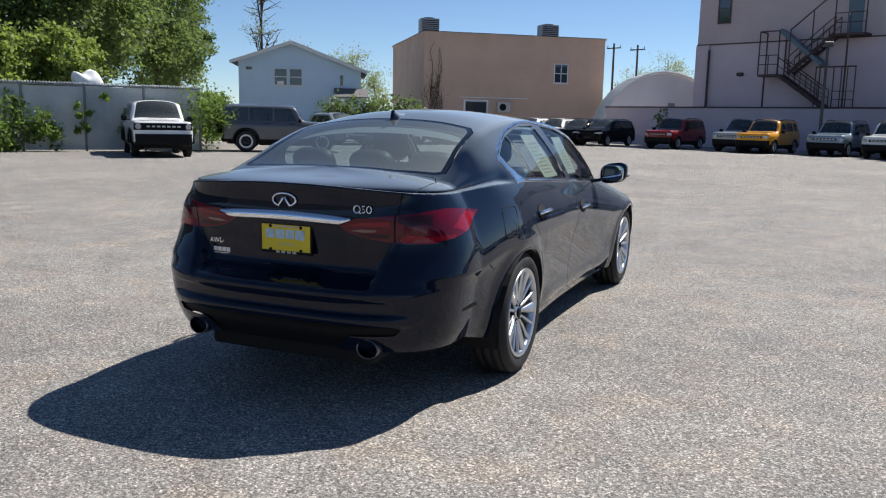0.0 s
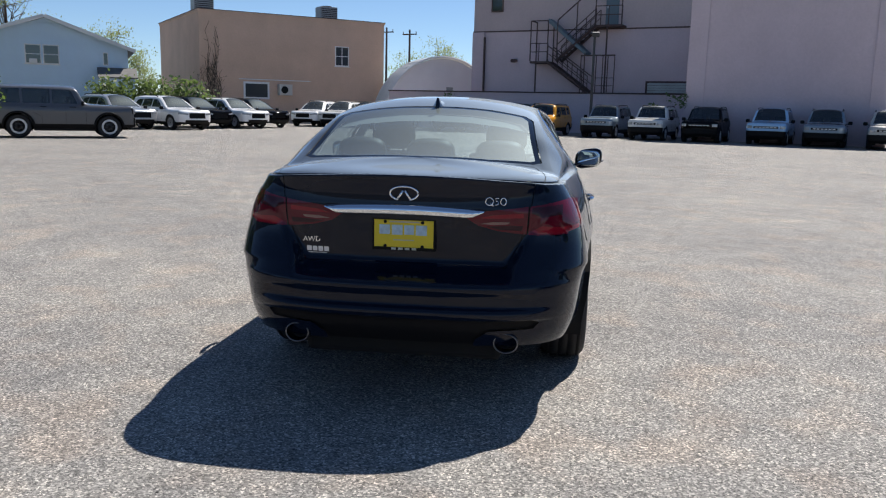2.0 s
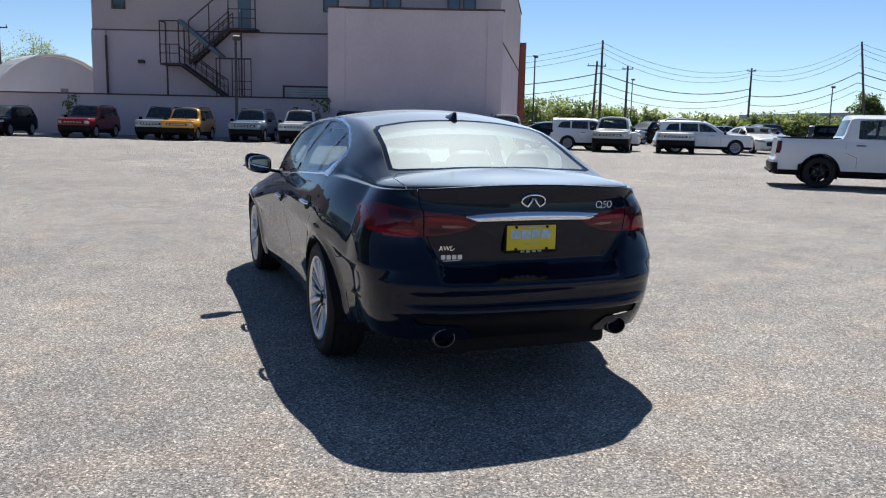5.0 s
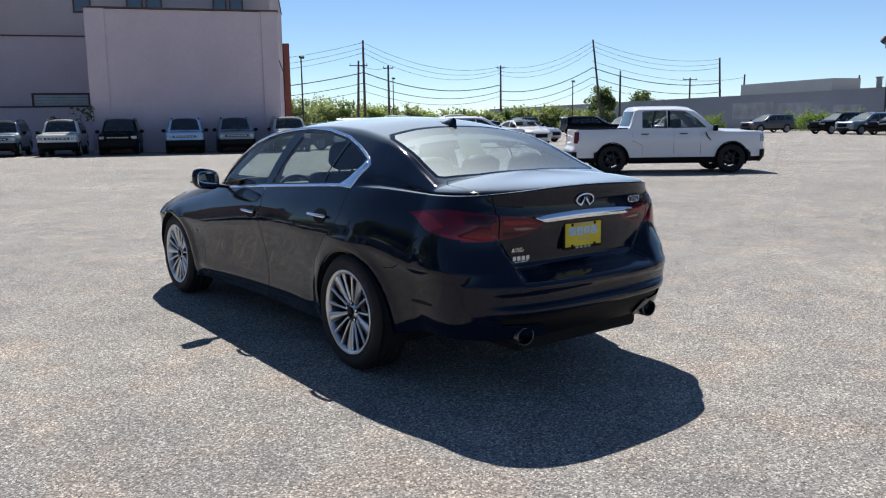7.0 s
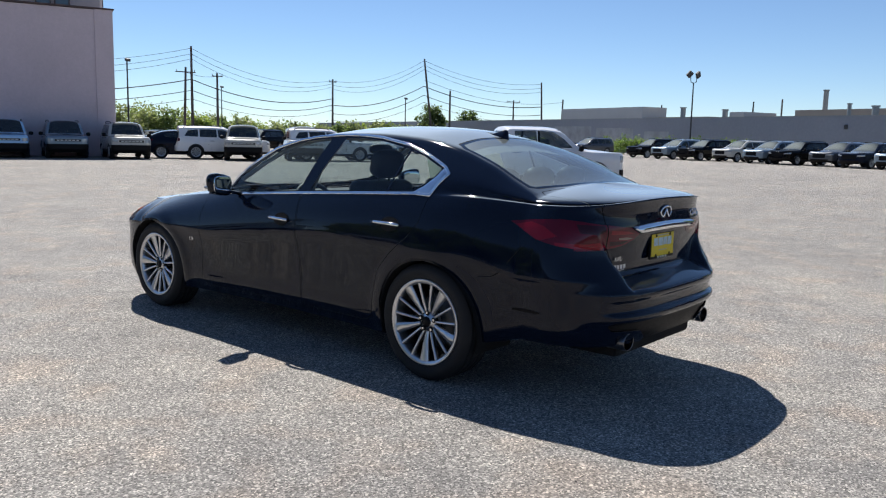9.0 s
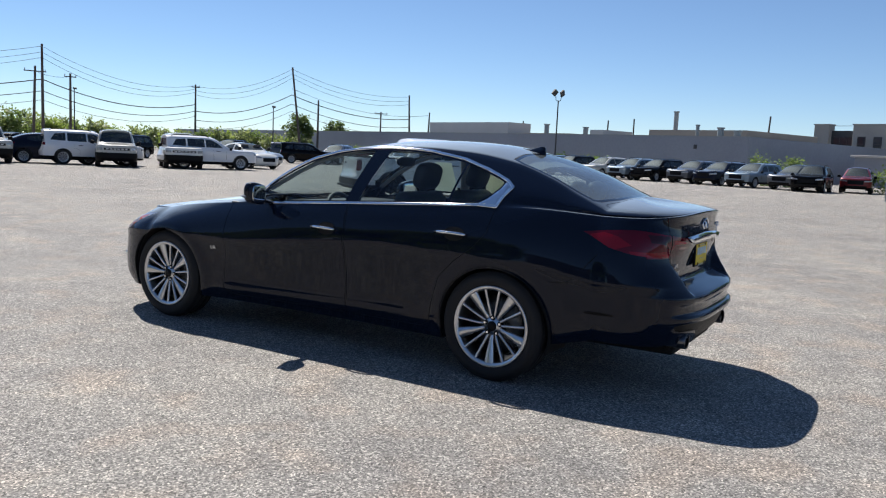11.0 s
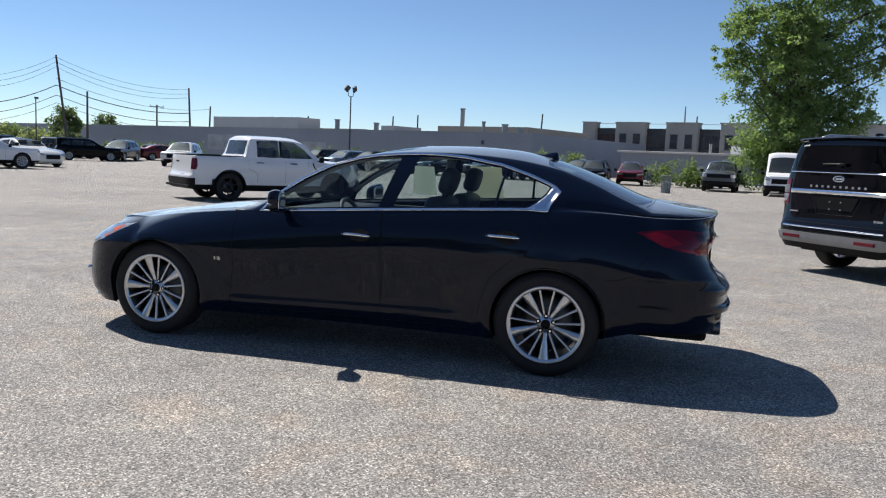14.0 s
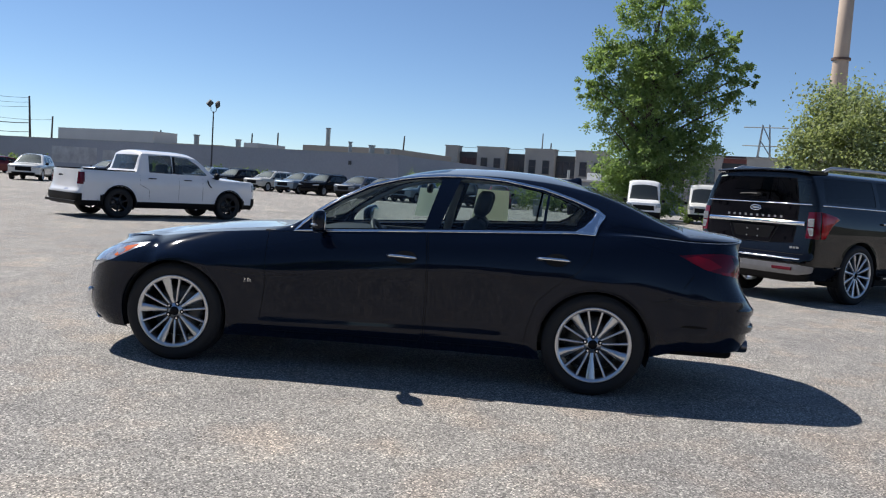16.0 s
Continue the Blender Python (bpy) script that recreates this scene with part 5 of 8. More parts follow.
BRIGHT = [(-0.56, 0.945), (-0.64, 0.895), (-0.70, 0.868), (-0.80, 0.90), (-0.72, 0.945), (-0.64, 0.962)]
bright = take(lamp, cut(lamp, BRIGHT, (1, 2), lambda f: f.normal.x < -0.5), 0.0005)
GUIDE = [(-0.575, 0.846), (-0.60, 0.832), (-0.70, 0.832), (-0.79, 0.842), (-0.79, 0.868), (-0.70, 0.862), (-0.62, 0.868)]
GUIDE_IN = [(-0.34, 0.900), (-0.40, 0.915), (-0.535, 0.925), (-0.535, 0.904), (-0.42, 0.900)]
SHADE_IN = [(-0.37, 0.862), (-0.46, 0.866), (-0.535, 0.868), (-0.53, 0.845), (-0.43, 0.848)]
guide = take(lamp, cut(lamp, GUIDE, (0, 2), lens_back), 0.0005)
guide_in = take(lamp, cut(lamp, GUIDE_IN, (0, 2), lens_back), 0.0005)
shade_in = take(lamp, cut(lamp, SHADE_IN, (0, 2), lens_back), 0.0005)
for sd in (-1, 1):
    lens = part("tail_lamp", mirrored(lamp) if sd > 0 else lamp.copy(), M_REDLENS, sedan, "dark red wrap-around tail lamp lens", smooth=True)
    skin.smooth(lens)
    for n, b, m in (("reversing_light", rev, M_REVERSE), ("smoked_panel", dark, M_SMOKED), ("smoked_panel", shade_in, M_SMOKED), ("light_guide", guide, M_REDBRIGHT), ("light_guide", guide_in, M_REDBRIGHT), ("panel_gap", line, M_GAP), ("side_reflector", bright, M_REDBRIGHT)):
        o = part(n, mirrored(b) if sd > 0 else b.copy(), m, lens, smooth=True)
        skin.smooth(o)

# doors, boot lid, bonnet, headlamps
BOOT = [(0.05, 0.668), (-0.46, 0.675), (-0.525, 0.80), (-0.562, 0.93), (-0.60, 1.2), (0.05, 1.3)]
LIDTOP = [(0.05, -0.625), (-0.36, -0.61), (-0.575, -0.57), (-0.605, -0.62), (-0.625, -0.80), (-0.60, -1.2), (0.05, -1.2)]
HEAD = [(3.05, 0.792), (3.20, 0.776), (3.30, 0.756), (3.41, 0.722), (3.47, 0.66), (3.53, 0.55), (3.50, 0.535), (3.43, 0.61), (3.37, 0.632), (3.28, 0.668), (3.17, 0.727)]
HOOD = [(0.05, 2.12), (-0.55, 2.06), (-0.72, 2.10), (-0.70, 2.5), (-0.64, 2.9), (-0.52, 3.25), (-0.3, 3.44), (0.05, 3.5)]
up = lambda f: f.normal.z > 0.35 and f.calc_center_median().y > 2.0 and f.calc_center_median().z > 0.6
split_parts(half, skin, sedan, [
    ("front_door", FRONT_DOOR, (1, 2), low_side, M_BLACKPAINT, "both", 0.0, 0.004, ""),
    ("rear_door", REAR_DOOR, (1, 2), low_side, M_BLACKPAINT, "both", 0.0, 0.004, ""),
    ("headlamp", HEAD, (1, 2), lambda f: f.calc_center_median().x < -0.4 and f.calc_center_median().y > 2.9, M_CLEARLENS, "both", 0.001, 0.004, "swept-back clear headlamp with an amber marker"),
    ("bonnet", HOOD, (0, 1), up, M_BLACKPAINT, "joined", 0.0, 0.004, ""),
], M_BLACKPAINT)
lid_faces = lambda f: f.calc_center_median().y < -0.55 and f.calc_center_median().z > 0.66
cut(half, grown(BOOT, 0.004), (0, 2), lambda f: lid_faces(f) and f.normal.y < -0.35)
cut(half, BOOT, (0, 2), lambda f: lid_faces(f) and f.normal.y < -0.35)
cut(half, grown(LIDTOP, 0.004), (0, 1), lambda f: lid_faces(f) and f.normal.z > 0.35)
cut(half, LIDTOP, (0, 1), lambda f: lid_faces(f) and f.normal.z > 0.35)
lid, seam = [], []
for f in half.faces:
    if not lid_faces(f):
        continue
    c = f.calc_center_median()
    steep = f.normal.y < -0.6
    poly, a, b = (BOOT, c.x, c.z) if steep else (LIDTOP, c.x, c.y)
    if inside(poly, a, b):
        lid.append(f)
    elif inside(grown(poly, 0.004), a, b):
        seam.append(f)
boot = take(half, lid)
gapb = take(half, [f for f in seam if f.is_valid], -0.006)
boot_lid = part("boot_lid", both_sides(boot), M_BLACKPAINT, sedan, smooth=True)
skin.smooth(boot_lid)
part("panel_gap", both_sides(gapb), M_GAP, sedan)

# lower valance, then the rest of the body
VAL = [(0.05, 0.452), (-0.30, 0.453), (-0.585, 0.462), (-0.625, 0.445), (-0.60, 0.415), (-0.40, 0.405), (-0.34, 0.36), (-0.30, 0.2), (0.05, 0.2)]
split_parts(half, skin, sedan, [("rear_valance", VAL, (0, 2), rear_face, M_DARKPLASTIC, "joined", -0.012, 0.0, "satin black lower bumper insert")], M_BLACKPAINT)
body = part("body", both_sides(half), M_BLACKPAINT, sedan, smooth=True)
skin.smooth(body)

# fuel flap outline on the right flank
FLAP = rounded([(-0.13, 0.945), (-0.30, 0.945), (-0.315, 0.80), (-0.16, 0.79)], 0.03, 3)
b = bmesh.new()
line = []
for y, z in FLAP + FLAP[:1]:
    p, n = skin.side(y, z, 0.0005)
    line.append((-p.x, p.y, p.z))
sweep(b, line, 0.0022, 5)
part("fuel_flap", b, M_GAP, sedan, "rounded square fuel flap")
# bumper joints
for sd in (-1, 1):
    b = bmesh.new()
    pts = []
    for y, z in ((-0.62, 0.835), (-0.56, 0.76), (-0.50, 0.685), (-0.44, 0.655), (-0.36, 0.648)):
        p, n = skin.side(y, z, 0.0003)
        pts.append((p.x * -sd, p.y, p.z))
    sweep(b, pts, 0.0022, 5)
    part("panel_gap", b, M_GAP, sedan)

# bright strip, badge, plate and lettering on the boot
b = bmesh.new()
rows = []
N = 28
for i in range(N + 1):
    x = -0.362 + 0.724 * i / N
    e = 1 - (abs(x) / 0.362) ** 2
    zt_, zb_ = 0.936 + 0.014 * e, 0.901 + 0.006 * e if abs(x) < 0.30 else 0.901 + 0.027 * (abs(x) - 0.30) / 0.062
    y = skin.back(x, 0.915)[0].y
    rows.append([b.verts.new((x, y - 0.002, zt_)), b.verts.new((x, y - 0.009, zt_ - 0.003)), b.verts.new((x, y - 0.030, zb_ + 0.002)), b.verts.new((x, y - 0.004, zb_ - 0.003))])
for p, q in zip(rows, rows[1:]):
    for k in range(3):
        b.faces.new((p[k], p[k + 1], q[k + 1], q[k]))
bmesh.ops.recalc_face_normals(b, faces=b.faces)
part("boot_strip", b, M_CHROME, boot_lid, "bright chrome strip above the plate", smooth=True)

yb = skin.back(0, 1.0)[0].y
b = bmesh.new()
ov = [(0.064 * math.cos(a), skin.back(0.064 * math.cos(a), 1.0 + 0.031 * math.sin(a))[0].y - 0.006, 1.000 + 0.031 * math.sin(a)) for a in [-1.15 + (2 * math.pi - 0.85) * k / 40 for k in range(41)]]
sweep(b, ov, 0.0055, 8)
for sd in (-1, 1):
    sweep(b, [(sd * x, skin.back(x, z)[0].y - 0.007, z) for x, z in ((0.030, 0.974), (0.016, 0.993), (0.005, 1.013))], 0.006, 8)
part("boot_badge", b, M_CHROME, boot_lid, "oval chrome badge", smooth=True)
b = bmesh.new()
yq = min(skin.back(0.42, z)[0].y for z in (0.955, 0.975, 0.995)) - 0.006
sweep(b, [(0.382 + 0.017 * math.cos(a), yq, 0.976 + 0.017 * math.sin(a)) for a in [2 * math.pi * k / 20 for k in range(21)]], 0.003, 6)
sweep(b, [(0.387, yq, 0.968), (0.394, yq, 0.960), (0.402, yq, 0.956)], 0.0034, 6)
sweep(b, [(0.424, yq, 0.992), (0.409, yq, 0.992), (0.408, yq, 0.980), (0.420, yq, 0.978), (0.423, yq, 0.970), (0.418, yq, 0.962), (0.407, yq, 0.961)], 0.0034, 6)
sweep(b, [(0.444 + 0.012 * math.cos(a), yq + 0.001, 0.977 + 0.016 * math.sin(a)) for a in [2 * math.pi * k / 18 for k in range(19)]], 0.003, 6)
part("boot_emblem", b, M_CHROME, boot_lid, "small chrome model emblem", smooth=True)
ya = skin.back(-0.437, 0.768)[0].y
text_part("drive_badge", "AWD", 0.034, 0.0015, pose(-0.437, ya - 0.003, 0.768, 90, 0, 0), M_CHROME, boot_lid, "small chrome AWD letters")
b = bmesh.new()
for k in range(4):
    x = -0.463 + 0.028 * k
    yy = skin.back(x, 0.722)[0].y
    box(b, x, x + 0.022, yy - 0.003, yy, 0.713, 0.735)
box(b, -0.455, -0.365, ya - 0.002, ya, 0.705, 0.708)
part("dealer_sticker", b, M_SILVERPRINT, boot_lid, "silver sticker with four blocky marks")

yp = skin.back(0, 0.82)[0].y - 0.012
plate = part("number_plate", box_bm(-0.1535, 0.1535, yp - 0.004, yp + 0.01, 0.736, 0.895, bevel=0.004), M_DARKPLASTIC, sedan, "yellow temporary plate in a black frame")
plate.matrix_basis = pose(0, 0, 0.813) @ Matrix.Diagonal((0.947, 1, 0.93, 1)) @ pose(0, 0, -0.8155)
part("plate_face", box_bm(-0.143, 0.143, yp - 0.0065, yp - 0.004, 0.752, 0.885), M_YELLOW, plate, "yellow plate insert")
for k, (x0, x1) in enumerate(((-0.118, -0.066), (-0.058, -0.006), (0.002, 0.050), (0.058, 0.112))):
    part("plate_mark", box_bm(x0, x1, yp - 0.0085, yp - 0.0065, 0.815 - 0.002 * (k % 2), 0.862, bevel=0.0009), M_BLUEINK, plate)
part("plate_mark", box_bm(-0.07, 0.075, yp - 0.0075, yp - 0.0065, 0.873, 0.880), M_INK, plate)
part("plate_mark", box_bm(-0.05, 0.05, yp - 0.0075, yp - 0.0065, 0.785, 0.790), M_INK, plate)
for k in range(4):
    part("frame_mark", box_bm(-0.06 + 0.033 * k, -0.038 + 0.033 * k, yp - 0.0055, yp - 0.004, 0.7385, 0.7495), M_PAPERWHITE, plate)
for x, z in ((-0.09, 0.757), (0.09, 0.757), (-0.09, 0.876), (0.09, 0.876)):
    b = bmesh.new()
    cyl(b, 0.009, 0.008, (x, yp - 0.004, z), (x, yp - 0.010, z), 10)
    part("screw", b, M_DARKPLASTIC, plate)

# tail pipes
for sd in (-1, 1):
    b = bmesh.new()
    lathe(b, [(0.0, 0.050), (-0.003, 0.053), (0.0, 0.056), (0.02, 0.057), (0.16, 0.055), (0.16, 0.050), (0.01, 0.0485)], 32, Matrix.Translation((sd * 0.479, -1.074, 0.348)) @ Matrix.Rotation(radians(90), 4, "Z") @ Matrix.Diagonal((1, 1, 0.82, 1)))
    bmesh.ops.recalc_face_normals(b, faces=b.faces)
    pipe = part("tail_pipe", b, M_PIPE, sedan, "oval chrome exhaust tip", smooth=True)
    b = bmesh.new()
    lathe(b, [(0.0, 0.0), (0.0, 0.046)], 24, Matrix.Translation((sd * 0.479, -1.026, 0.348)) @ Matrix.Rotation(radians(90), 4, "Z") @ Matrix.Diagonal((1, 1, 0.82, 1)))
    part("bore", b, M_GAP, pipe)

# roof fin aerial
b = bmesh.new()
zf = HERO["zc"]
f_c = pchip(zf)
prof = [(0.10, 0.0), (0.17, 0.012), (0.24, 0.045), (0.262, 0.052), (0.272, 0.045), (0.280, 0.0)]
left, right, ridge = [], [], []
for y, h in prof:
    yy = 0.36 - y
    z0 = f_c(yy) - 0.004
    wd = 0.034 * math.sin(math.pi * min(1, (y - 0.095) / 0.19)) + 0.004
    left.append(b.verts.new((-wd, yy, z0)))
    right.append(b.verts.new((wd, yy, z0)))
    ridge.append((b.verts.new((-0.006, yy, z0 + h + 0.004)), b.verts.new((0.006, yy, z0 + h + 0.004))))
for i in range(len(prof) - 1):
    b.faces.new((left[i], left[i + 1], ridge[i + 1][0], ridge[i][0]))
    b.faces.new((ridge[i][0], ridge[i + 1][0], ridge[i + 1][1], ridge[i][1]))
    b.faces.new((ridge[i][1], ridge[i + 1][1], right[i + 1], right[i]))
b.faces.new((left[-1], right[-1], ridge[-1][1], ridge[-1][0]))
bmesh.ops.recalc_face_normals(b, faces=b.faces)
part("roof_aerial", b, M_BLACKPAINT, sedan, "black shark-fin aerial", smooth=True)

# handles, mirrors, badges on the wings
for sd in (-1, 1):
    for y0, y1, z in ((1.19, 1.385, 0.828), (0.19, 0.405, 0.880)):
        b = bmesh.new()
        pts = []
        for k in range(7):
            y = y0 + (y1 - y0) * k / 6
            p, n = skin.side(y, z - 0.006 + 0.012 * k / 6 * 0.3, 0.012 + 0.020 * math.sin(math.pi * k / 6) ** 0.5)
            pts.append((p.x * -sd, p.y, p.z))
        sweep(b, pts, 0.0135, 10, 0.8)
        h = part("door_handle", b, M_CHROME, sedan, "chrome pull handle", smooth=True)
        b = bmesh.new()
        ring = [b.verts.new(Vector((p.x * -sd, p.y, p.z))) for p in [skin.side((y0 + y1) / 2 - 0.022 + 0.075 * math.cos(a), z - 0.004 + 0.042 * math.sin(a), 0.004)[0] for a in [2 * math.pi * k / 24 for k in range(24)]]]
        b.faces.new(ring)
        part("handle_cup", b, M_GAP, h)
    mm = Matrix.Translation((sd * 0.965, 1.83, 1.024)) @ Matrix.Rotation(radians(-sd * 12), 4, "Z")
    b = bmesh.new()
    blob(b, (0, 0, 0), (0.205, 0.105, 0.150), 3.0, 24, 14)
    for v in b.verts:
        if v.co.y < -0.02:
            v.co.y = -0.02 + (v.co.y + 0.02) * 0.55
        v.co.z += 0.018 * v.co.x * sd / 0.11
        if v.co.y > 0:
            v.co.z -= 0.1 * v.co.y
    bmesh.ops.transform(b, verts=b.verts, matrix=mm)
    mir = part("door_mirror", b, M_BLACKPAINT, sedan, "black door mirror with a silver signal strip", smooth=True)
    b = bmesh.new()
    blob(b, (sd * 0.005, -0.034, 0.002), (0.172, 0.012, 0.118), 4, 20, 10)
    bmesh.ops.transform(b, verts=b.verts, matrix=mm)
    part("mirror_glass", b, M_MIRROR, mir, smooth=True)
    b = bmesh.new()
    blob(b, (sd * 0.03, 0.030, -0.018), (0.165, 0.055, 0.024), 2.6, 20, 8)
    bmesh.ops.transform(b, verts=b.verts, matrix=mm)
    part("signal_strip", b, M_CLEARLENS, mir, smooth=True)
    b = bmesh.new()
    sweep(b, [(sd * 0.80, 1.84, 0.958), (sd * 0.86, 1.84, 0.968), (sd * 0.92, 1.83, 0.985)], 0.03, 10, 0.45)
    part("mirror_foot", b, M_BLACKPAINT, mir, smooth=True)
    p, n = skin.side(2.325, 0.594, 0.002)
    text_part("engine_badge", "3.0t", 0.036, 0.0015, pose(p.x * -sd, 2.325, 0.594, 90, 0, -90 if sd < 0 else 90), M_CHROME, sedan, "small chrome 3.0t letters")
    p, n = skin.side(-0.65, 0.50, 0.001)
    b = bmesh.new()
    ring = [b.verts.new(Vector((q.x * -sd, q.y, q.z))) for q in [skin.side(y, z, 0.002)[0] for y, z in ((-0.56, 0.492), (-0.57, 0.503), (-0.66, 0.507), (-0.735, 0.500), (-0.725, 0.490), (-0.64, 0.489))]]
    b.faces.new(ring)
    part("side_marker", b, M_DARKPLASTIC, sedan, "thin dark side reflector")
    # amber marker in the headlamp and the bright fog surround
    b = bmesh.new()
    ring = [b.verts.new(Vector((q.x * -sd, q.y, q.z))) for q in [skin.side(y, z, 0.004)[0] for y, z in ((3.12, 0.772), (3.215, 0.752), (3.285, 0.690), (3.26, 0.682), (3.18, 0.728))]]
    b.faces.new(ring)
    part("amber_marker", b, M_AMBER, sedan)
    b = bmesh.new()
    pts = []
    for y, z in ((3.51, 0.43), (3.535, 0.36), (3.535, 0.28), (3.50, 0.235), (3.44, 0.225)):
        p, n = skin.side(y, z, 0.006)
        pts.append((p.x * -sd, p.y, p.z))
    sweep(b, pts, 0.017, 8, 0.6)
    part("fog_lamp_surround", b, M_CHROME, sedan, "curved chrome fog lamp surround", smooth=True)

# grille across the nose
b = bmesh.new()
for k in range(9):
    z = 0.40 + 0.028 * k
    pts = []
    for i in range(13):
        x = -0.42 + 0.07 * i
        hit, n, ii, d = skin.tree.ray_cast(Vector((-abs(x) - 1e-4, 6, z)), Vector((0, -1, 0)))
        pts.append((x, (hit.y if hit else 3.6) + 0.004, z))
    sweep(b, pts, 0.007, 5)
part("grille", b, M_DARKPLASTIC, sedan, "black mesh grille")

# underside, wheel housings, wheels
b = bmesh.new()
box(b, -0.785, 0.785, 0.40, 2.44, 0.215, 0.32, bevel=0.01)
box(b, -0.68, 0.68, -0.90, -0.40, 0.60, 0.63)
box(b, -0.51, 0.51, -0.42, 0.45, 0.50, 0.53)
box(b, -0.46, 0.46, -1.0, 0.45, 0.24, 0.42, bevel=0.03)
box(b, -0.50, 0.50, 2.40, 3.50, 0.20, 0.42, bevel=0.03)
box(b, -0.60, 0.60, -0.90, -0.42, 0.36, 0.55, bevel=0.03)
part("underside", b, M_GAP, sedan)
for sd in (-1, 1):
    for hy in (0.0, 2.835):
        b = bmesh.new()
        rows = []
        for k in range(21):
            a = -0.35 + (math.pi + 0.7) * k / 20
            rows.append([b.verts.new((sd * x, hy + 0.372 * math.cos(a), 0.335 + 0.366 * math.sin(a))) for x in (0.848 + 0.047 * max(0.0, math.sin(a)) ** 0.45, 0.52)])
        for p, q in zip(rows, rows[1:]):
            b.faces.new((p[0], p[1], q[1], q[0]))
        b.faces.new([r[1] for r in rows])
        part("wheel_housing", b, M_GAP, sedan)
add_wheels(sedan, [(-0.765, 0.0), (-0.762, 2.835), (0.765, 0.0), (0.762, 2.835)], 0.338, 0.246, 0.235)

# cabin
b = bmesh.new()
box(b, -0.70, 0.70, -0.45, 2.05, 0.30, 0.42)
part("cabin_floor", b, M_SEAT, sedan)
def seat(x, y, wid, back_h, tilt, headrest):
    s = part("seat", box_bm(-wid / 2, wid / 2, 0, 0.52, 0.45, 0.60, bevel=0.05, m=pose(x, y, 0)), M_SEAT, sedan, "graphite leather seat", smooth=True)
    m = pose(x, y + 0.06, 0.55, tilt, 0, 0)
    part("backrest", box_bm(-wid / 2, wid / 2, -0.07, 0.07, 0.0, back_h, bevel=0.05, m=m), M_SEAT, s, smooth=True)
    for hx in headrest:
        bb = bmesh.new()
        blob(bb, (hx, 0, back_h + 0.115), (0.27, 0.11, 0.19), 3.2, m=m)
        cyl(bb, 0.008, 0.008, m @ Vector((hx - 0.05, 0, back_h - 0.02)), m @ Vector((hx - 0.05, 0, back_h + 0.06)), 6)
        cyl(bb, 0.008, 0.008, m @ Vector((hx + 0.05, 0, back_h - 0.02)), m @ Vector((hx + 0.05, 0, back_h + 0.06)), 6)
        part("headrest", bb, M_SEAT, s, smooth=True)
seat(-0.37, 0.92, 0.52, 0.56, 16, (0,))
seat(0.37, 0.92, 0.52, 0.56, 16, (0,))
seat(0.0, 0.02, 1.24, 0.50, 22, (-0.38, 0, 0.38))
part("rear_shelf", box_bm(-0.60, 0.60, -0.60, -0.20, 0.985, 1.02, bevel=0.01), M_SEAT, sedan)
b = bmesh.new()
box(b, -0.70, 0.70, 1.62, 2.08, 0.62, 0.95, bevel=0.06)
box(b, -0.13, 0.13, 0.95, 1.7, 0.42, 0.66, bevel=0.03)
part("dashboard", b, M_SEAT, sedan, smooth=True)
part("centre_screen", box_bm(-0.10, 0.10, 1.60, 1.62, 0.78, 0.93, bevel=0.004), M_GAP, sedan)
b = bmesh.new()
mw = pose(-0.37, 1.50, 0.86, 65, 0, 0)
sweep(b, [mw @ Vector((0.185 * math.cos(a), 0.185 * math.sin(a), 0)) for a in [2 * math.pi * k / 28 for k in range(29)]], 0.016, 8)
for a in (0, math.pi, -math.pi / 2):
    sweep(b, [mw @ Vector((0.0, 0, 0)), mw @ Vector((0.18 * math.cos(a), 0.18 * math.sin(a), 0))], 0.018, 6, 0.5)
blob(b, (0, 0, 0), (0.15, 0.13, 0.05), 2.6, 12, 8, mw)
part("steering_wheel", b, M_SEAT, sedan, smooth=True)
b = bmesh.new()
blob(b, (0, 1.22, 1.285), (0.24, 0.04, 0.075), 3, 16, 8)
part("rear_view_mirror", b, M_SEAT, sedan, smooth=True)
for sd in (-1, 1):
    b = bmesh.new()
    sweep(b, [(sd * 0.70, 1.92, 1.05), (sd * 0.65, 1.72, 1.175), (sd * 0.61, 1.50, 1.285), (sd * 0.58, 1.30, 1.338), (sd * 0.555, 1.10, 1.362)], 0.022, 8, 0.7)
    sweep(b, [(sd * 0.555, 1.10, 1.362), (sd * 0.54, 0.7, 1.365), (sd * 0.545, 0.3, 1.34), (sd * 0.57, 0.0, 1.275), (sd * 0.60, -0.3, 1.17)], 0.022, 8, 0.6)
    sweep(b, [(sd * 0.77, 1.13, 0.95), (sd * 0.70, 1.09, 1.15), (sd * 0.575, 1.03, 1.33)], 0.038, 8, 0.5)
    part("pillar_trim", b, M_TRIMLIGHT, sedan, "light grey inner pillar trim", smooth=True)
for sd in (-1, 1):
    part("door_lining", box_bm(min(sd * 0.74, sd * 0.775), max(sd * 0.74, sd * 0.775), 0.38, 2.25, 0.27, 0.94, bevel=0.01), M_SEAT, sedan, "dark door lining")
# roof lining
b = bmesh.new()
rows = []
for i in range(14):
    y = -0.05 + 1.20 * i / 13
    zz = f_c(y) - 0.035
    rows.append([b.verts.new((x, y, zz - 0.05 * (abs(x) / 0.53) ** 2.4)) for x in (-0.53, -0.40, -0.2, 0, 0.2, 0.40, 0.53)])
for p, q in zip(rows, rows[1:]):
    for k in range(6):
        b.faces.new((p[k], p[k + 1], q[k + 1], q[k]))
part("roof_lining", b, M_TRIMLIGHT, sedan, "light grey roof lining", smooth=True)
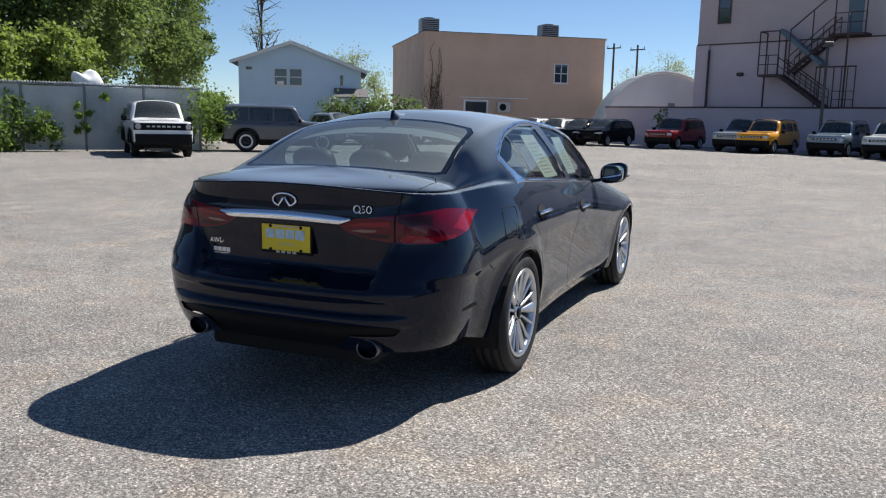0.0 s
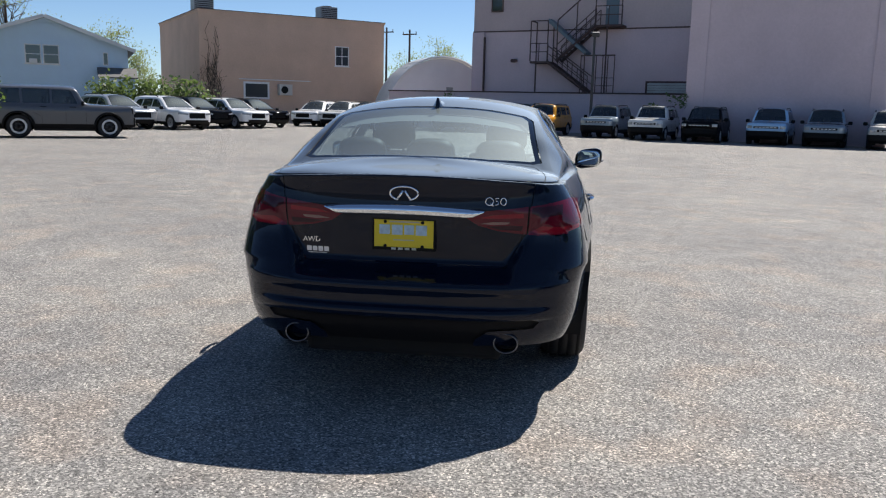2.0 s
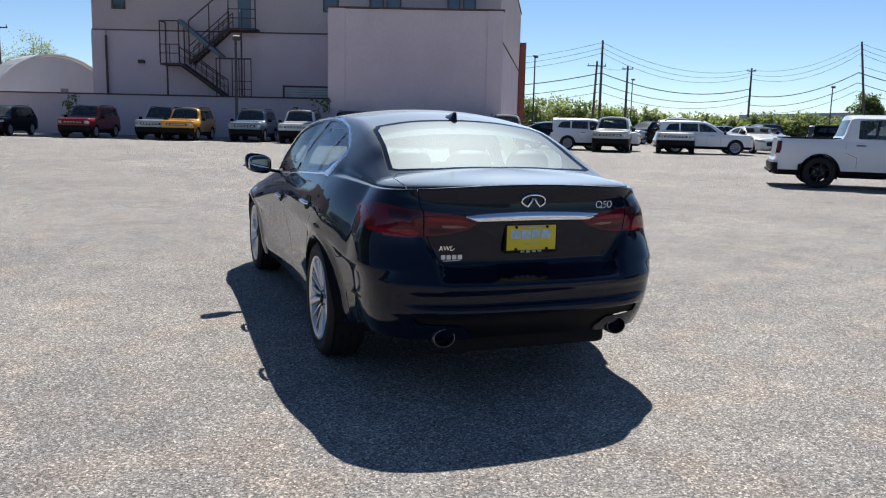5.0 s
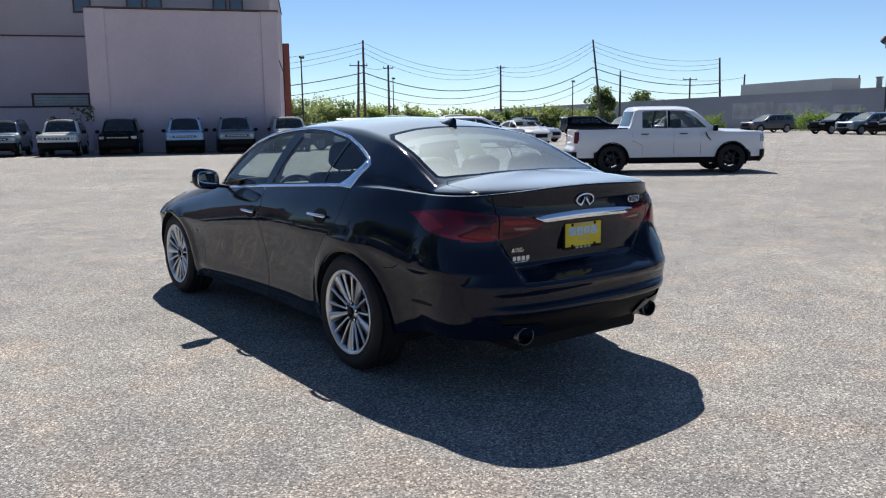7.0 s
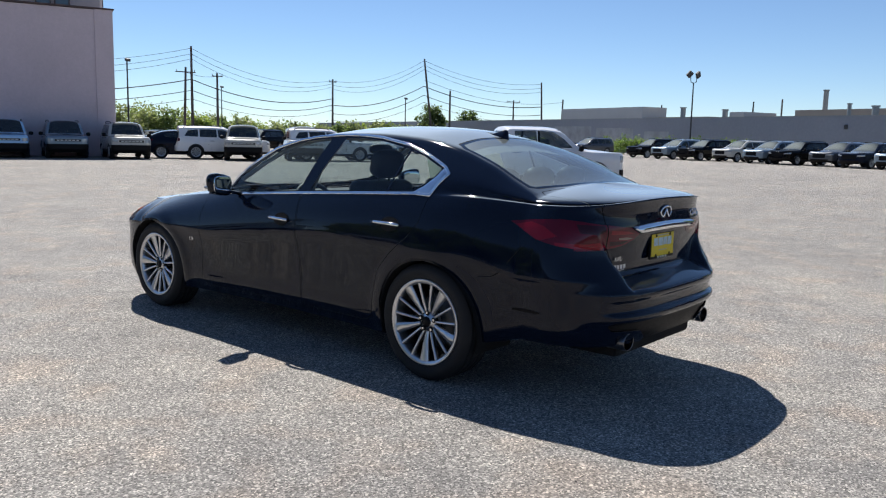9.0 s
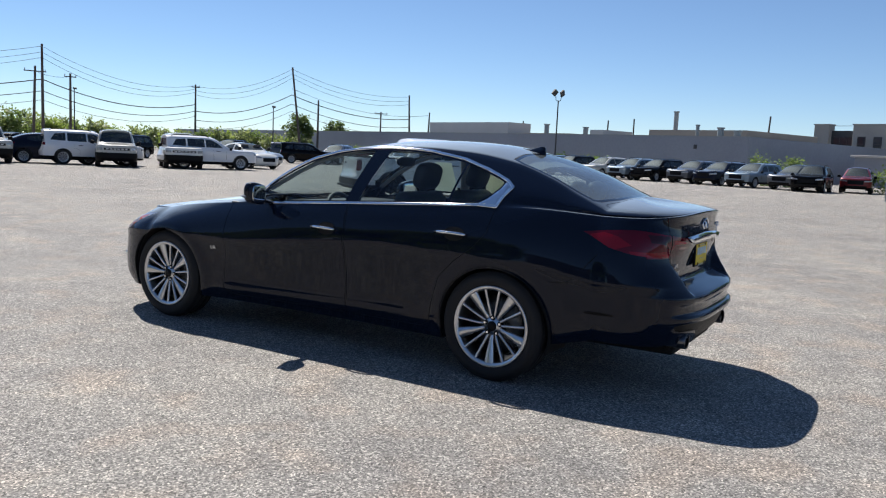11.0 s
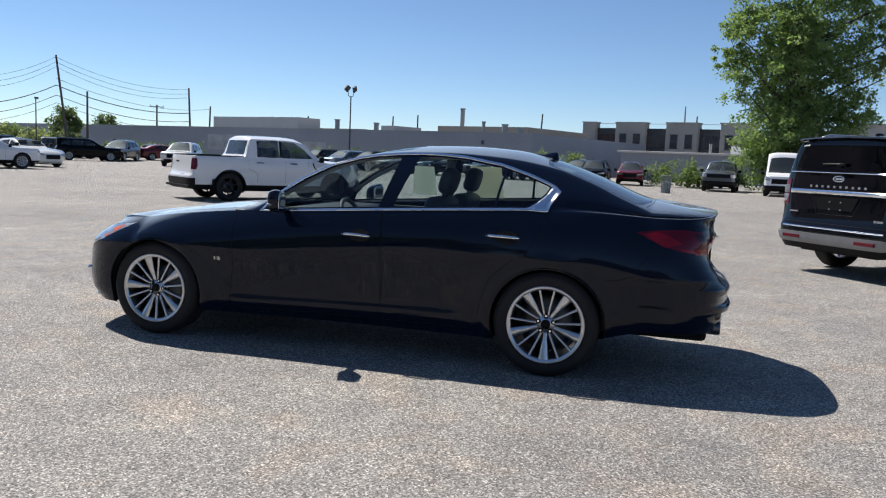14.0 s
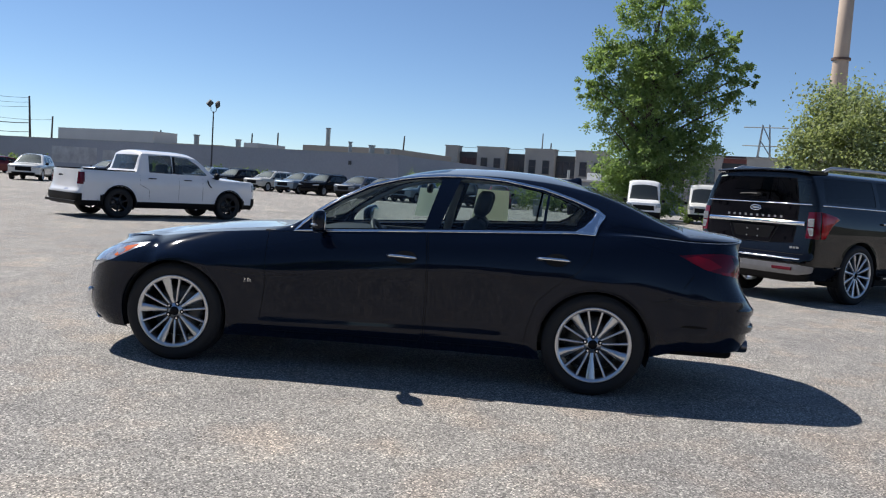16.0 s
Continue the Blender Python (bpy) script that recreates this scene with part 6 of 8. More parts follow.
# papers on the right side windows
for (y0, y1, z0, z1), m_, lab in (((0.62, 0.93, 1.05, 1.31), M_PAPER, "cream paper on the rear side window"), ((1.20, 1.42, 1.045, 1.29), M_PAPERWHITE, "white price sheet on the front side window")):
    b = bmesh.new()
    q = []
    for y, z in ((y0, z0), (y1, z0), (y1 - 0.05, z1), (y0, z1)):
        p, n = skin.side(y, z, -0.010)
        q.append((-p.x, p.y, p.z))
    vs = [b.verts.new(v) for v in q]
    b.faces.new(vs)
    res = bmesh.ops.extrude_face_region(b, geom=list(b.faces))
    for v in res["geom"]:
        if isinstance(v, bmesh.types.BMVert):
            v.co.x -= 0.0006
    sheet = part("window_sheet", b, m_, sedan, lab)
    for k in range(9):
        b = bmesh.new()
        zz = z0 + (z1 - z0) * (0.12 + 0.085 * k)
        pa, pb_ = skin.side(y0 + 0.03, zz, -0.0085)[0], skin.side(y1 - 0.07, zz, -0.0085)[0]
        pc, pd = skin.side(y1 - 0.07, zz + 0.004, -0.0085)[0], skin.side(y0 + 0.03, zz + 0.004, -0.0085)[0]
        b.faces.new([b.verts.new((-v.x, v.y, v.z)) for v in (pa, pb_, pc, pd)])
        part("print_line", b, M_INK, sheet)

# ---- other vehicles ----
def boxy(wbase, ro, fo, w, H, belt, hood, ydash, yhead, yback, rw, zb=0.30, zl=0.85, rake=0.12, lean=0.10, bed=None, wheel_r=0.36, corner=5.0, nose=4.0, crown=3.0, tuck=0.05):
    """Curves for an upright vehicle: belt and hood heights, windscreen from ydash up to yhead, roof back to yback."""
    y0, y1 = -ro + 0.25, wbase + fo - 0.34
    rail = H - 0.10
    if bed is None:
        zr = [(y0, rail - 0.02), (yback + 0.3, rail), (yhead - 0.5, rail), (yhead, rail - 0.05), (ydash - 0.05, hood + 0.03), (ydash + 0.15, hood - 0.02), (y1, hood - 0.035)]
        zc = [(y0, H - 0.02), (yback + 0.3, H), (yhead - 0.4, H), (yhead, H - 0.03), (ydash - 0.02, hood + 0.06), (ydash + 0.15, hood + 0.03), (wbase + fo - 0.5, hood - 0.02), (wbase + fo, hood - 0.10)]
        wr = [(y0, rw - 0.02), (yhead, rw), (ydash, w - 0.13), (ydash + 0.3, w - 0.12), (y1, w - 0.14)]
    else:
        zr = [(y0, bed), (yback - 0.06, bed), (yback + 0.02, bed + 0.04), (yback + 0.18, rail), (yhead - 0.5, rail), (yhead, rail - 0.05), (ydash - 0.05, hood + 0.03), (ydash + 0.15, hood - 0.02), (y1, hood - 0.07)]
        zc = [(y0, bed - 0.02), (yback - 0.06, bed - 0.02), (yback + 0.02, bed + 0.08), (yback + 0.16, H - 0.02), (yback + 0.4, H), (yhead - 0.4, H), (yhead, H - 0.03), (ydash - 0.02, hood + 0.06), (ydash + 0.15, hood + 0.03), (wbase + fo - 0.5, hood - 0.02), (wbase + fo, hood - 0.10)]
        wr = [(y0, w - 0.09), (yback - 0.05, w - 0.09), (yback + 0.15, rw), (yhead, rw), (ydash, w - 0.16), (ydash + 0.3, w - 0.17), (y1, w - 0.2)]
    top_rear = min(belt, bed - 0.03) if bed else belt
    return dict(
        range=(y0, y1), corner=corner, nose=nose, crown=crown, bow=0.01, hubs=(0, wbase), flare=0.02, arch=wheel_r + 0.06, tuck=tuck, sharp=0.015, boxrear=True,
        w=[(y0, w - 0.02), (0, w), (wbase, w), (y1, w - 0.03)], zb=[(y0, zb), (wbase, zb - 0.03), (y1, zb)],
        zl=[(y0, zl), (y1, zl)], wb=[(y0, w - 0.07), (ydash, w - 0.07), (y1, w - 0.09)],
        zbelt=[(y0, top_rear), (ydash - 0.3, min(belt, hood - 0.02)), (ydash, hood - 0.05), (y1, hood - 0.06)], wr=wr, zr=zr, zc=zc,
        rear=[(zb, -ro + 0.06), (0.5, -ro), (0.62, -ro), (0.7, -ro + 0.05), (belt, -ro + lean)],
        front=[(zb, wbase + fo - 0.10), (0.45, wbase + fo), (0.7, wbase + fo - 0.01), (hood - 0.13, wbase + fo - 0.02), (hood - 0.06, wbase + fo - rake * 0.5), (hood, wbase + fo - rake)],
    )


def vehicle(name, label, category, spec, col, wbase, wheel_r, panes, screen, back_pane, front_bits, back_bits, clad=0.0, rails=False, rim=None, spokes=10, mirrors=True, group="", extra=None, trackw=None, fine=1.0, glass=None, rim_share=0.66):
    """A parked vehicle in parts: body, panes, cladding, lamps, grille, rails, mirrors and wheels."""
    car = empty(name, Matrix(), label, category, group)
    hf = shell_bm(shell(spec, ny=int(46 * fine), fan=int(12 * fine), low=int(16 * fine), mid=int(7 * fine), top=int(7 * fine)), both=False)
    sk = Skin(hf)
    w = spec["w"][1][1]
    glass = glass or M_TINT
    for hy in spec["hubs"]:
        ring = [(hy + (wheel_r + 0.045) * math.cos(a), wheel_r + 0.01 + (wheel_r + 0.04) * math.sin(a)) for a in [2 * math.pi * k / 24 for k in range(24)]]
        bmesh.ops.delete(hf, geom=cut(hf, ring, (1, 2), lambda f: f.calc_center_median().x < -w * 0.55), context="FACES")
        for sd in (-1, 1):
            b = bmesh.new()
            rows = []
            for k in range(15):
                a = -0.4 + (math.pi + 0.8) * k / 14
                rows.append([b.verts.new((sd * x, hy + (wheel_r + 0.05) * math.cos(a), wheel_r + 0.01 + (wheel_r + 0.045) * math.sin(a))) for x in (w - 0.025, w - 0.38)])
            for p, q in zip(rows, rows[1:]):
                b.faces.new((p[0], p[1], q[1], q[0]))
            b.faces.new([r[1] for r in rows])
            part("wheel_housing", b, M_GAP, car)
    flank = lambda f: f.normal.x < -0.45
    for poly in panes:
        p = take(hf, cut(hf, rounded(poly, 0.03, 2), (1, 2), flank), -0.004)
        for sd in (-1, 1):
            o = part("side_window", mirrored(p) if sd > 0 else p.copy(), glass, car, smooth=True)
            sk.smooth(o)
        p.free()
    if screen:
        p = take(hf, cut(hf, screen, (0, 1), lambda f: f.normal.z > 0.2 and f.calc_center_median().z > spec["zbelt"][1][1] - 0.02), -0.003)
        o = part("windscreen", both_sides(p), glass, car, smooth=True)
        sk.smooth(o)
    if back_pane:
        yb_ = back_pane[1]
        p = take(hf, cut(hf, back_pane[0], (0, 2), lambda f: f.normal.y < -0.3 and f.calc_center_median().y < yb_), -0.003)
        o = part("rear_window", both_sides(p), glass, car, smooth=True)
        sk.smooth(o)
    for bits, sign in ((front_bits, 1), (back_bits, -1)):
        for bn, poly, m_, mode, push in bits:
            p = take(hf, cut(hf, poly, (0, 2), lambda f: f.normal.y * sign > 0.15 and (f.calc_center_median().y - (wbase if sign > 0 else 0)) * sign > wheel_r), push)
            if push > 0:
                thicken(p, push + 0.01)
            if mode == "joined":
                o = part(bn, both_sides(p), m_, car, smooth=push <= 0)
            else:
                for sd in (-1, 1):
                    o = part(bn, mirrored(p) if sd > 0 else p.copy(), m_, car, smooth=push <= 0)
                p.free()
    if clad:
        zc_ = lambda f: f.calc_center_median().z < clad + 0.3
        poly = [(-3, 0), (9, 0), (9, clad), (-3, clad)]
        fs = cut(hf, poly, (1, 2), zc_)
        p = take(hf, fs, 0.004)
        o = part("lower_cladding", both_sides(p), M_DARKPLASTIC, car, "black plastic lower cladding", smooth=True)
    o = part("body", both_sides(hf), col, car, smooth=True)
    sk.smooth(o)
    ys = [spec["range"][0], spec["range"][1]]
    b = bmesh.new()
    box(b, -w + 0.10, w - 0.10, wheel_r + 0.08, wbase - wheel_r - 0.08, 0.26, 0.42)
    box(b, -w + 0.38, w - 0.38, ys[0] - 0.05, ys[1] + 0.1, 0.30, 0.5)
    part("underside", b, M_GAP, car)
    b = bmesh.new()
    box(b, -w + 0.2, w - 0.2, 0.1, wbase - 0.55, 0.42, spec["zbelt"][1][1] - 0.12)
    if not spec.get("van"):
        for x in (-0.4, 0.4):
            for y in (wbase * 0.30, wbase * 0.58):
                box(b, x - 0.24, x + 0.24, y - 0.08, y + 0.06, spec["zbelt"][1][1] - 0.2, spec["zbelt"][1][1] + 0.30, bevel=0.05)
    part("cabin", b, M_SEAT, car)
    if rails:
        for sd in (-1, 1):
            b = bmesh.new()
            rx, rz = spec["wr"][0][1] - 0.04, spec["zr"][1][1] + 0.09
            yb0, yb1 = spec["range"][0] + 0.2, rails
            sweep(b, [(sd * rx, yb0, rz - 0.06), (sd * rx, yb0 + 0.14, rz + 0.0), (sd * rx, (yb0 + yb1) / 2, rz + 0.015), (sd * rx, yb1 - 0.14, rz + 0.0), (sd * rx, yb1, rz - 0.06)], 0.02, 6)
            part("roof_rail", b, M_DARKPLASTIC, car, smooth=True)
    if mirrors:
        ym = spec["zr"][-3][0] - 0.12
        for sd in (-1, 1):
            b = bmesh.new()
            zm = spec["zbelt"][1][1] + 0.06
            blob(b, (sd * (w + 0.10), ym, zm), (0.20, 0.11, 0.17), 3.2, 12, 8)
            sweep(b, [(sd * (w - 0.10), ym, zm - 0.05), (sd * (w + 0.04), ym, zm - 0.04)], 0.03, 6, 0.6)
            part("door_mirror", b, M_DARKPLASTIC, car, smooth=True)
        for sd in (-1, 1):
            for y in (wbase * 0.56, wbase * 0.24):
                b = bmesh.new()
                zz = spec["zbelt"][1][1] - 0.09
                q0, q1 = sk.side(y, zz, 0.03)[0], sk.side(y + 0.2, zz, 0.03)[0]
                sweep(b, [(q0.x * -sd, q0.y, q0.z), (q1.x * -sd, q1.y, q1.z)], 0.014, 6)
                part("door_handle", b, M_DARKPLASTIC, car)
        for y in (wbase * 0.515, wbase * 0.74, wbase * 0.17):
            for sd in (-1, 1):
                b = bmesh.new()
                pts = []
                for k in range(6):
                    zz = 0.5 + (spec["zbelt"][1][1] - 0.52) * k / 5
                    q = sk.side(y if zz > wheel_r * 2 or y > wbase * 0.2 else y + 0.25, zz, 0.0)[0]
                    pts.append((q.x * -sd, q.y, q.z))
                sweep(b, pts, 0.004, 4)
                part("panel_gap", b, M_GAP, car)
    tw = trackw or w - 0.13
    add_wheels(car, [(-tw, 0.0), (-tw, wbase), (tw, 0.0), (tw, wbase)], wheel_r, wheel_r * rim_share, 0.24, spokes, False, rim or M_ALLOY, detail=False)
    if extra:
        extra(car, sk)
    return car


def marks(n, x0, x1, y, z, h):
    """A row of small plain blocks on a grille."""
    def add(car, sk):
        b = bmesh.new()
        for k in range(n):
            w_ = (x1 - x0) / n
            box(b, x0 + w_ * k + w_ * 0.15, x0 + w_ * (k + 1) - w_ * 0.15, y, y + 0.014, z - h / 2, z + h / 2)
        part("grille_mark", b, M_SATIN, car)
    return add


def repaint(car, m_):
    """Gives a copied vehicle its own paint."""
    for o in car.children:
        if o.type == "MESH" and o.data.materials and o.data.materials[0].name.startswith("paint_"):
            o.material_slots[0].link = "OBJECT"
            o.material_slots[0].material = m_
    return car


def place(car, m, m_=None, label="", group=""):
    c = copy_thing(car, m)
    if m_:
        repaint(c, m_)
    tagged(c, label, "", group)
    return c


def R(x0, x1, z0, z1):
    return [(x0, z0), (x1, z0), (x1, z1), (x0, z1)]


M_PALEBOX_ = mat("pale_ring", (0.6, 0.6, 0.58), 0.5)

# compact off-roader, seen in a row before the pink wall
sp = boxy(2.67, 0.87, 0.85, 0.94, 1.78, 1.12, 1.10, 2.18, 1.70, -0.62, 0.72, zl=0.86, wheel_r=0.355)
row_suv = vehicle(
    "compact_suv", "boxy pale blue compact off-roader parked by the pink wall", "car", sp, P_LIGHTBLUE, 2.67, 0.355,
    [[(1.80, 1.14), (1.02, 1.15), (1.02, 1.60), (1.55, 1.58)], [(0.96, 1.15), (0.10, 1.16), (0.10, 1.61), (0.96, 1.61)], [(0.02, 1.18), (-0.52, 1.20), (-0.50, 1.60), (0.02, 1.61)]],
    [(0.05, 1.66), (-0.58, 1.68), (-0.74, 2.12), (0.05, 2.18)], (R(-0.66, 0.05, 1.18, 1.60), 0.2),
    [("grille", R(-0.56, 0.05, 0.80, 0.90), M_DARKPLASTIC, "joined", -0.02), ("headlamp", [(-0.86, 0.79), (-0.62, 0.79), (-0.62, 0.92), (-0.86, 0.92)], M_CARLAMP, "both", 0.004), ("front_bumper", R(-1.0, 0.05, 0.30, 0.68), M_DARKPLASTIC, "joined", 0.012)],
    [("tail_lamp", R(-0.90, -0.74, 0.92, 1.14), M_REDLENS, "both", 0.004), ("rear_bumper", R(-1.0, 0.05, 0.30, 0.66), M_DARKPLASTIC, "joined", 0.012)],
    clad=0.46, rails=1.45, group="cars in the wall row", extra=marks(6, -0.5, 0.5, 3.50, 0.85, 0.05))

# full-size off-roader with a spare wheel behind
sp = boxy(2.95, 0.95, 0.90, 0.95, 1.86, 1.20, 1.20, 2.25, 1.85, -0.80, 0.75, zb=0.38, zl=0.95, wheel_r=0.41, rake=0.06, corner=7, nose=7)


def bronco_extra(car, sk):
    b = bmesh.new()
    lathe(b, [(-0.12, 0.10), (-0.12, 0.36), (-0.09, 0.41), (0.09, 0.41), (0.12, 0.36), (0.12, 0.10)], 28, Matrix.Translation((0.0, -1.08, 1.10)) @ Matrix.Rotation(radians(90), 4, "Z"))
    part("spare_wheel", b, M_TYRE, car, "spare tyre hung on the tailgate", smooth=True)
    for hy in (0.0, 2.95):
        for sd in (-1, 1):
            b = bmesh.new()
            rows = []
            for k in range(17):
                a = 0.05 + (math.pi - 0.1) * k / 16
                rows.append([b.verts.new((sd * x, hy + r_ * math.cos(a), 0.42 + r_ * math.sin(a))) for x, r_ in ((0.93, 0.53), (1.0, 0.515), (1.0, 0.46), (0.92, 0.45))])
            for p, q in zip(rows, rows[1:]):
                for k in range(3):
                    b.faces.new((p[k], p[k + 1], q[k + 1], q[k]))
            bmesh.ops.recalc_face_normals(b, faces=b.faces)
            part("wheel_flare", b, M_DARKPLASTIC, car, smooth=True)
    for x in (-0.76, 0.76):
        b = bmesh.new()
        lathe(b, [(0.03, 0.0), (0.03, 0.085), (-0.03, 0.10)], 20, Matrix.Translation((x, 3.84, 0.99)) @ Matrix.Rotation(radians(90), 4, "Z"))
        part("headlamp", b, M_CARLAMP, car)
    for x, y in ((-1, 0), (-1, 2.95), (1, 0), (1, 2.95)):
        b = bmesh.new()
        lathe(b, [(0.0, 0.20), (0.006, 0.235), (0.0, 0.27)], 28, Matrix.Translation((x * 0.945, y, 0.41)) @ Matrix.Rotation(0 if x > 0 else math.pi, 4, "Z"))
        part("wheel_ring", b, M_PALEBOX_, car, "pale ring on the rim", smooth=True)
    b = bmesh.new()
    for k in range(7):
        box(b, -0.52 + 0.155 * k, -0.42 + 0.155 * k, 3.825, 3.84, 0.97, 1.02)
    part("grille_mark", b, M_SATIN, car)


offroader = vehicle(
    "off_road_suv", "carbon grey off-roader with pale-ringed black wheels beside the fence", "car", sp, P_GREY, 2.95, 0.41,
    [[(1.92, 1.22), (1.10, 1.22), (1.10, 1.70), (1.72, 1.69)], [(1.03, 1.22), (0.16, 1.22), (0.16, 1.72), (1.03, 1.72)], [(0.08, 1.22), (-0.62, 1.22), (-0.60, 1.71), (0.08, 1.72)]],
    [(0.05, 1.87), (-0.62, 1.87), (-0.76, 2.20), (0.05, 2.24)], (R(-0.68, 0.05, 1.25, 1.68), 0.2),
    [("grille", R(-0.90, 0.05, 0.88, 1.10), M_DARKPLASTIC, "joined", -0.012), ("front_bumper", R(-0.84, 0.05, 0.44, 0.76), M_DARKPLASTIC, "joined", 0.05)],
    [("tail_lamp", R(-0.92, -0.78, 0.95, 1.25), M_REDLENS, "both", 0.01), ("rear_bumper", R(-1.05, 0.05, 0.36, 0.68), M_DARKPLASTIC, "joined", 0.03)],
    clad=0.50, rim=M_WHEELBLACK, spokes=8, extra=bronco_extra, fine=1.3)

# small crew-cab pickup
sp = boxy(3.08, 1.05, 0.94, 0.92, 1.735, 1.14, 1.12, 2.78, 2.08, 0.46, 0.70, zb=0.30, zl=0.85, bed=1.15, wheel_r=0.37, crown=2.6, rake=0.16)


def pickup_extra(car, sk):
    b = bmesh.new()
    box(b, -0.72, 0.72, -0.78, 0.40, 1.135, 1.145)
    part("bed_cover", b, M_GAP, car)
    for sd in (-1, 1):
        b = bmesh.new()
        sweep(b, [(sd * 0.80, -0.85, 1.158), (sd * 0.81, -0.3, 1.165), (sd * 0.81, 0.42, 1.17)], 0.025, 6, 0.7)
        part("bed_rail", b, M_DARKPLASTIC, car)
        b = bmesh.new()
        sweep(b, [(sd * 0.925, 2.40, 1.05), (sd * 0.93, 2.44, 0.94), (sd * 0.93, 2.52, 0.86)], 0.03, 6, 0.4)
        part("side_vent", b, M_DARKPLASTIC, car)
        for hy in (0.0, 3.08):
            b = bmesh.new()
            pts = []
            for k in range(19):
                a = -0.12 + (math.pi + 0.24) * k / 18
                q = sk.side(hy + 0.425 * math.cos(a), 0.38 + 0.425 * math.sin(a), 0.004)[0]
                pts.append((q.x * -sd, q.y, q.z))
            sweep(b, pts, 0.028, 6, 0.5)
            part("wheel_arch_moulding", b, M_DARKPLASTIC, car, smooth=True)
        b = bmesh.new()
        pts = [sk.side(1.455 + 0.005 * k, 1.17 + 0.088 * k, 0.003)[0] for k in range(6)]
        sweep(b, [(q.x * -sd, q.y, q.z) for q in pts], 0.034, 4, 0.3)
        part("pillar_panel", b, M_DARKPLASTIC, car)
    b = bmesh.new()
    box(b, -0.86, 0.86, -1.085, -1.045, 0.335, 0.40, bevel=0.01)
    part("bumper_step", b, M_DARKPLASTIC, car)
    b = bmesh.new()
    box(b, -0.09, 0.09, -1.075, -1.05, 0.97, 1.01, bevel=0.004)
    part("tailgate_handle", b, M_DARKPLASTIC, car)


PANES = [[(2.44, 1.17), (1.50, 1.16), (1.48, 1.61), (1.90, 1.59), (2.18, 1.42)], [(1.43, 1.16), (0.78, 1.17), (0.80, 1.60), (1.41, 1.62)]]
pickup = vehicle(
    "pickup_truck", "white crew-cab pickup with black wheels, parked out on the lot", "car", sp, P_WHITE, 3.08, 0.37,
    PANES, [(0.05, 2.05), (-0.56, 2.08), (-0.74, 2.70), (0.05, 2.76)], (R(-0.62, 0.05, 1.22, 1.60), 0.9),
    [("grille", R(-0.62, 0.05, 0.78, 0.98), M_DARKPLASTIC, "joined", -0.012), ("headlamp", R(-0.95, -0.64, 0.80, 0.98), M_CARLAMP, "both", 0.004), ("front_bumper", R(-1.0, 0.05, 0.30, 0.60), M_DARKPLASTIC, "joined", 0.02)],
    [("tail_lamp", R(-0.95, -0.72, 0.80, 1.09), M_REDLENS, "both", 0.006), ("rear_bumper", R(-1.0, 0.05, 0.32, 0.58), M_DARKPLASTIC, "joined", 0.03)],
    clad=0.42, rim=M_WHEELBLACK, spokes=6, extra=pickup_extra, fine=1.8, glass=M_CABGLASS)

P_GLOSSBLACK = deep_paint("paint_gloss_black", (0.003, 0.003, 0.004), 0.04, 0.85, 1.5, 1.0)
M_PRIVACY = glass_mat("privacy_glass", (0.06, 0.065, 0.07))
M_SATINDARK = mat("brushed_grey", (0.25, 0.25, 0.26), 0.45, 0.8, vary=0.1, scale=5)

# large people carrier, seen from behind and along its right flank
sp = boxy(3.34, 1.20, 0.98, 1.0, 1.90, 1.40, 1.26, 2.62, 2.10, -0.95, 0.80, zb=0.34, zl=0.98, wheel_r=0.43, lean=0.13, corner=4.2, crown=3.0, tuck=0.09)


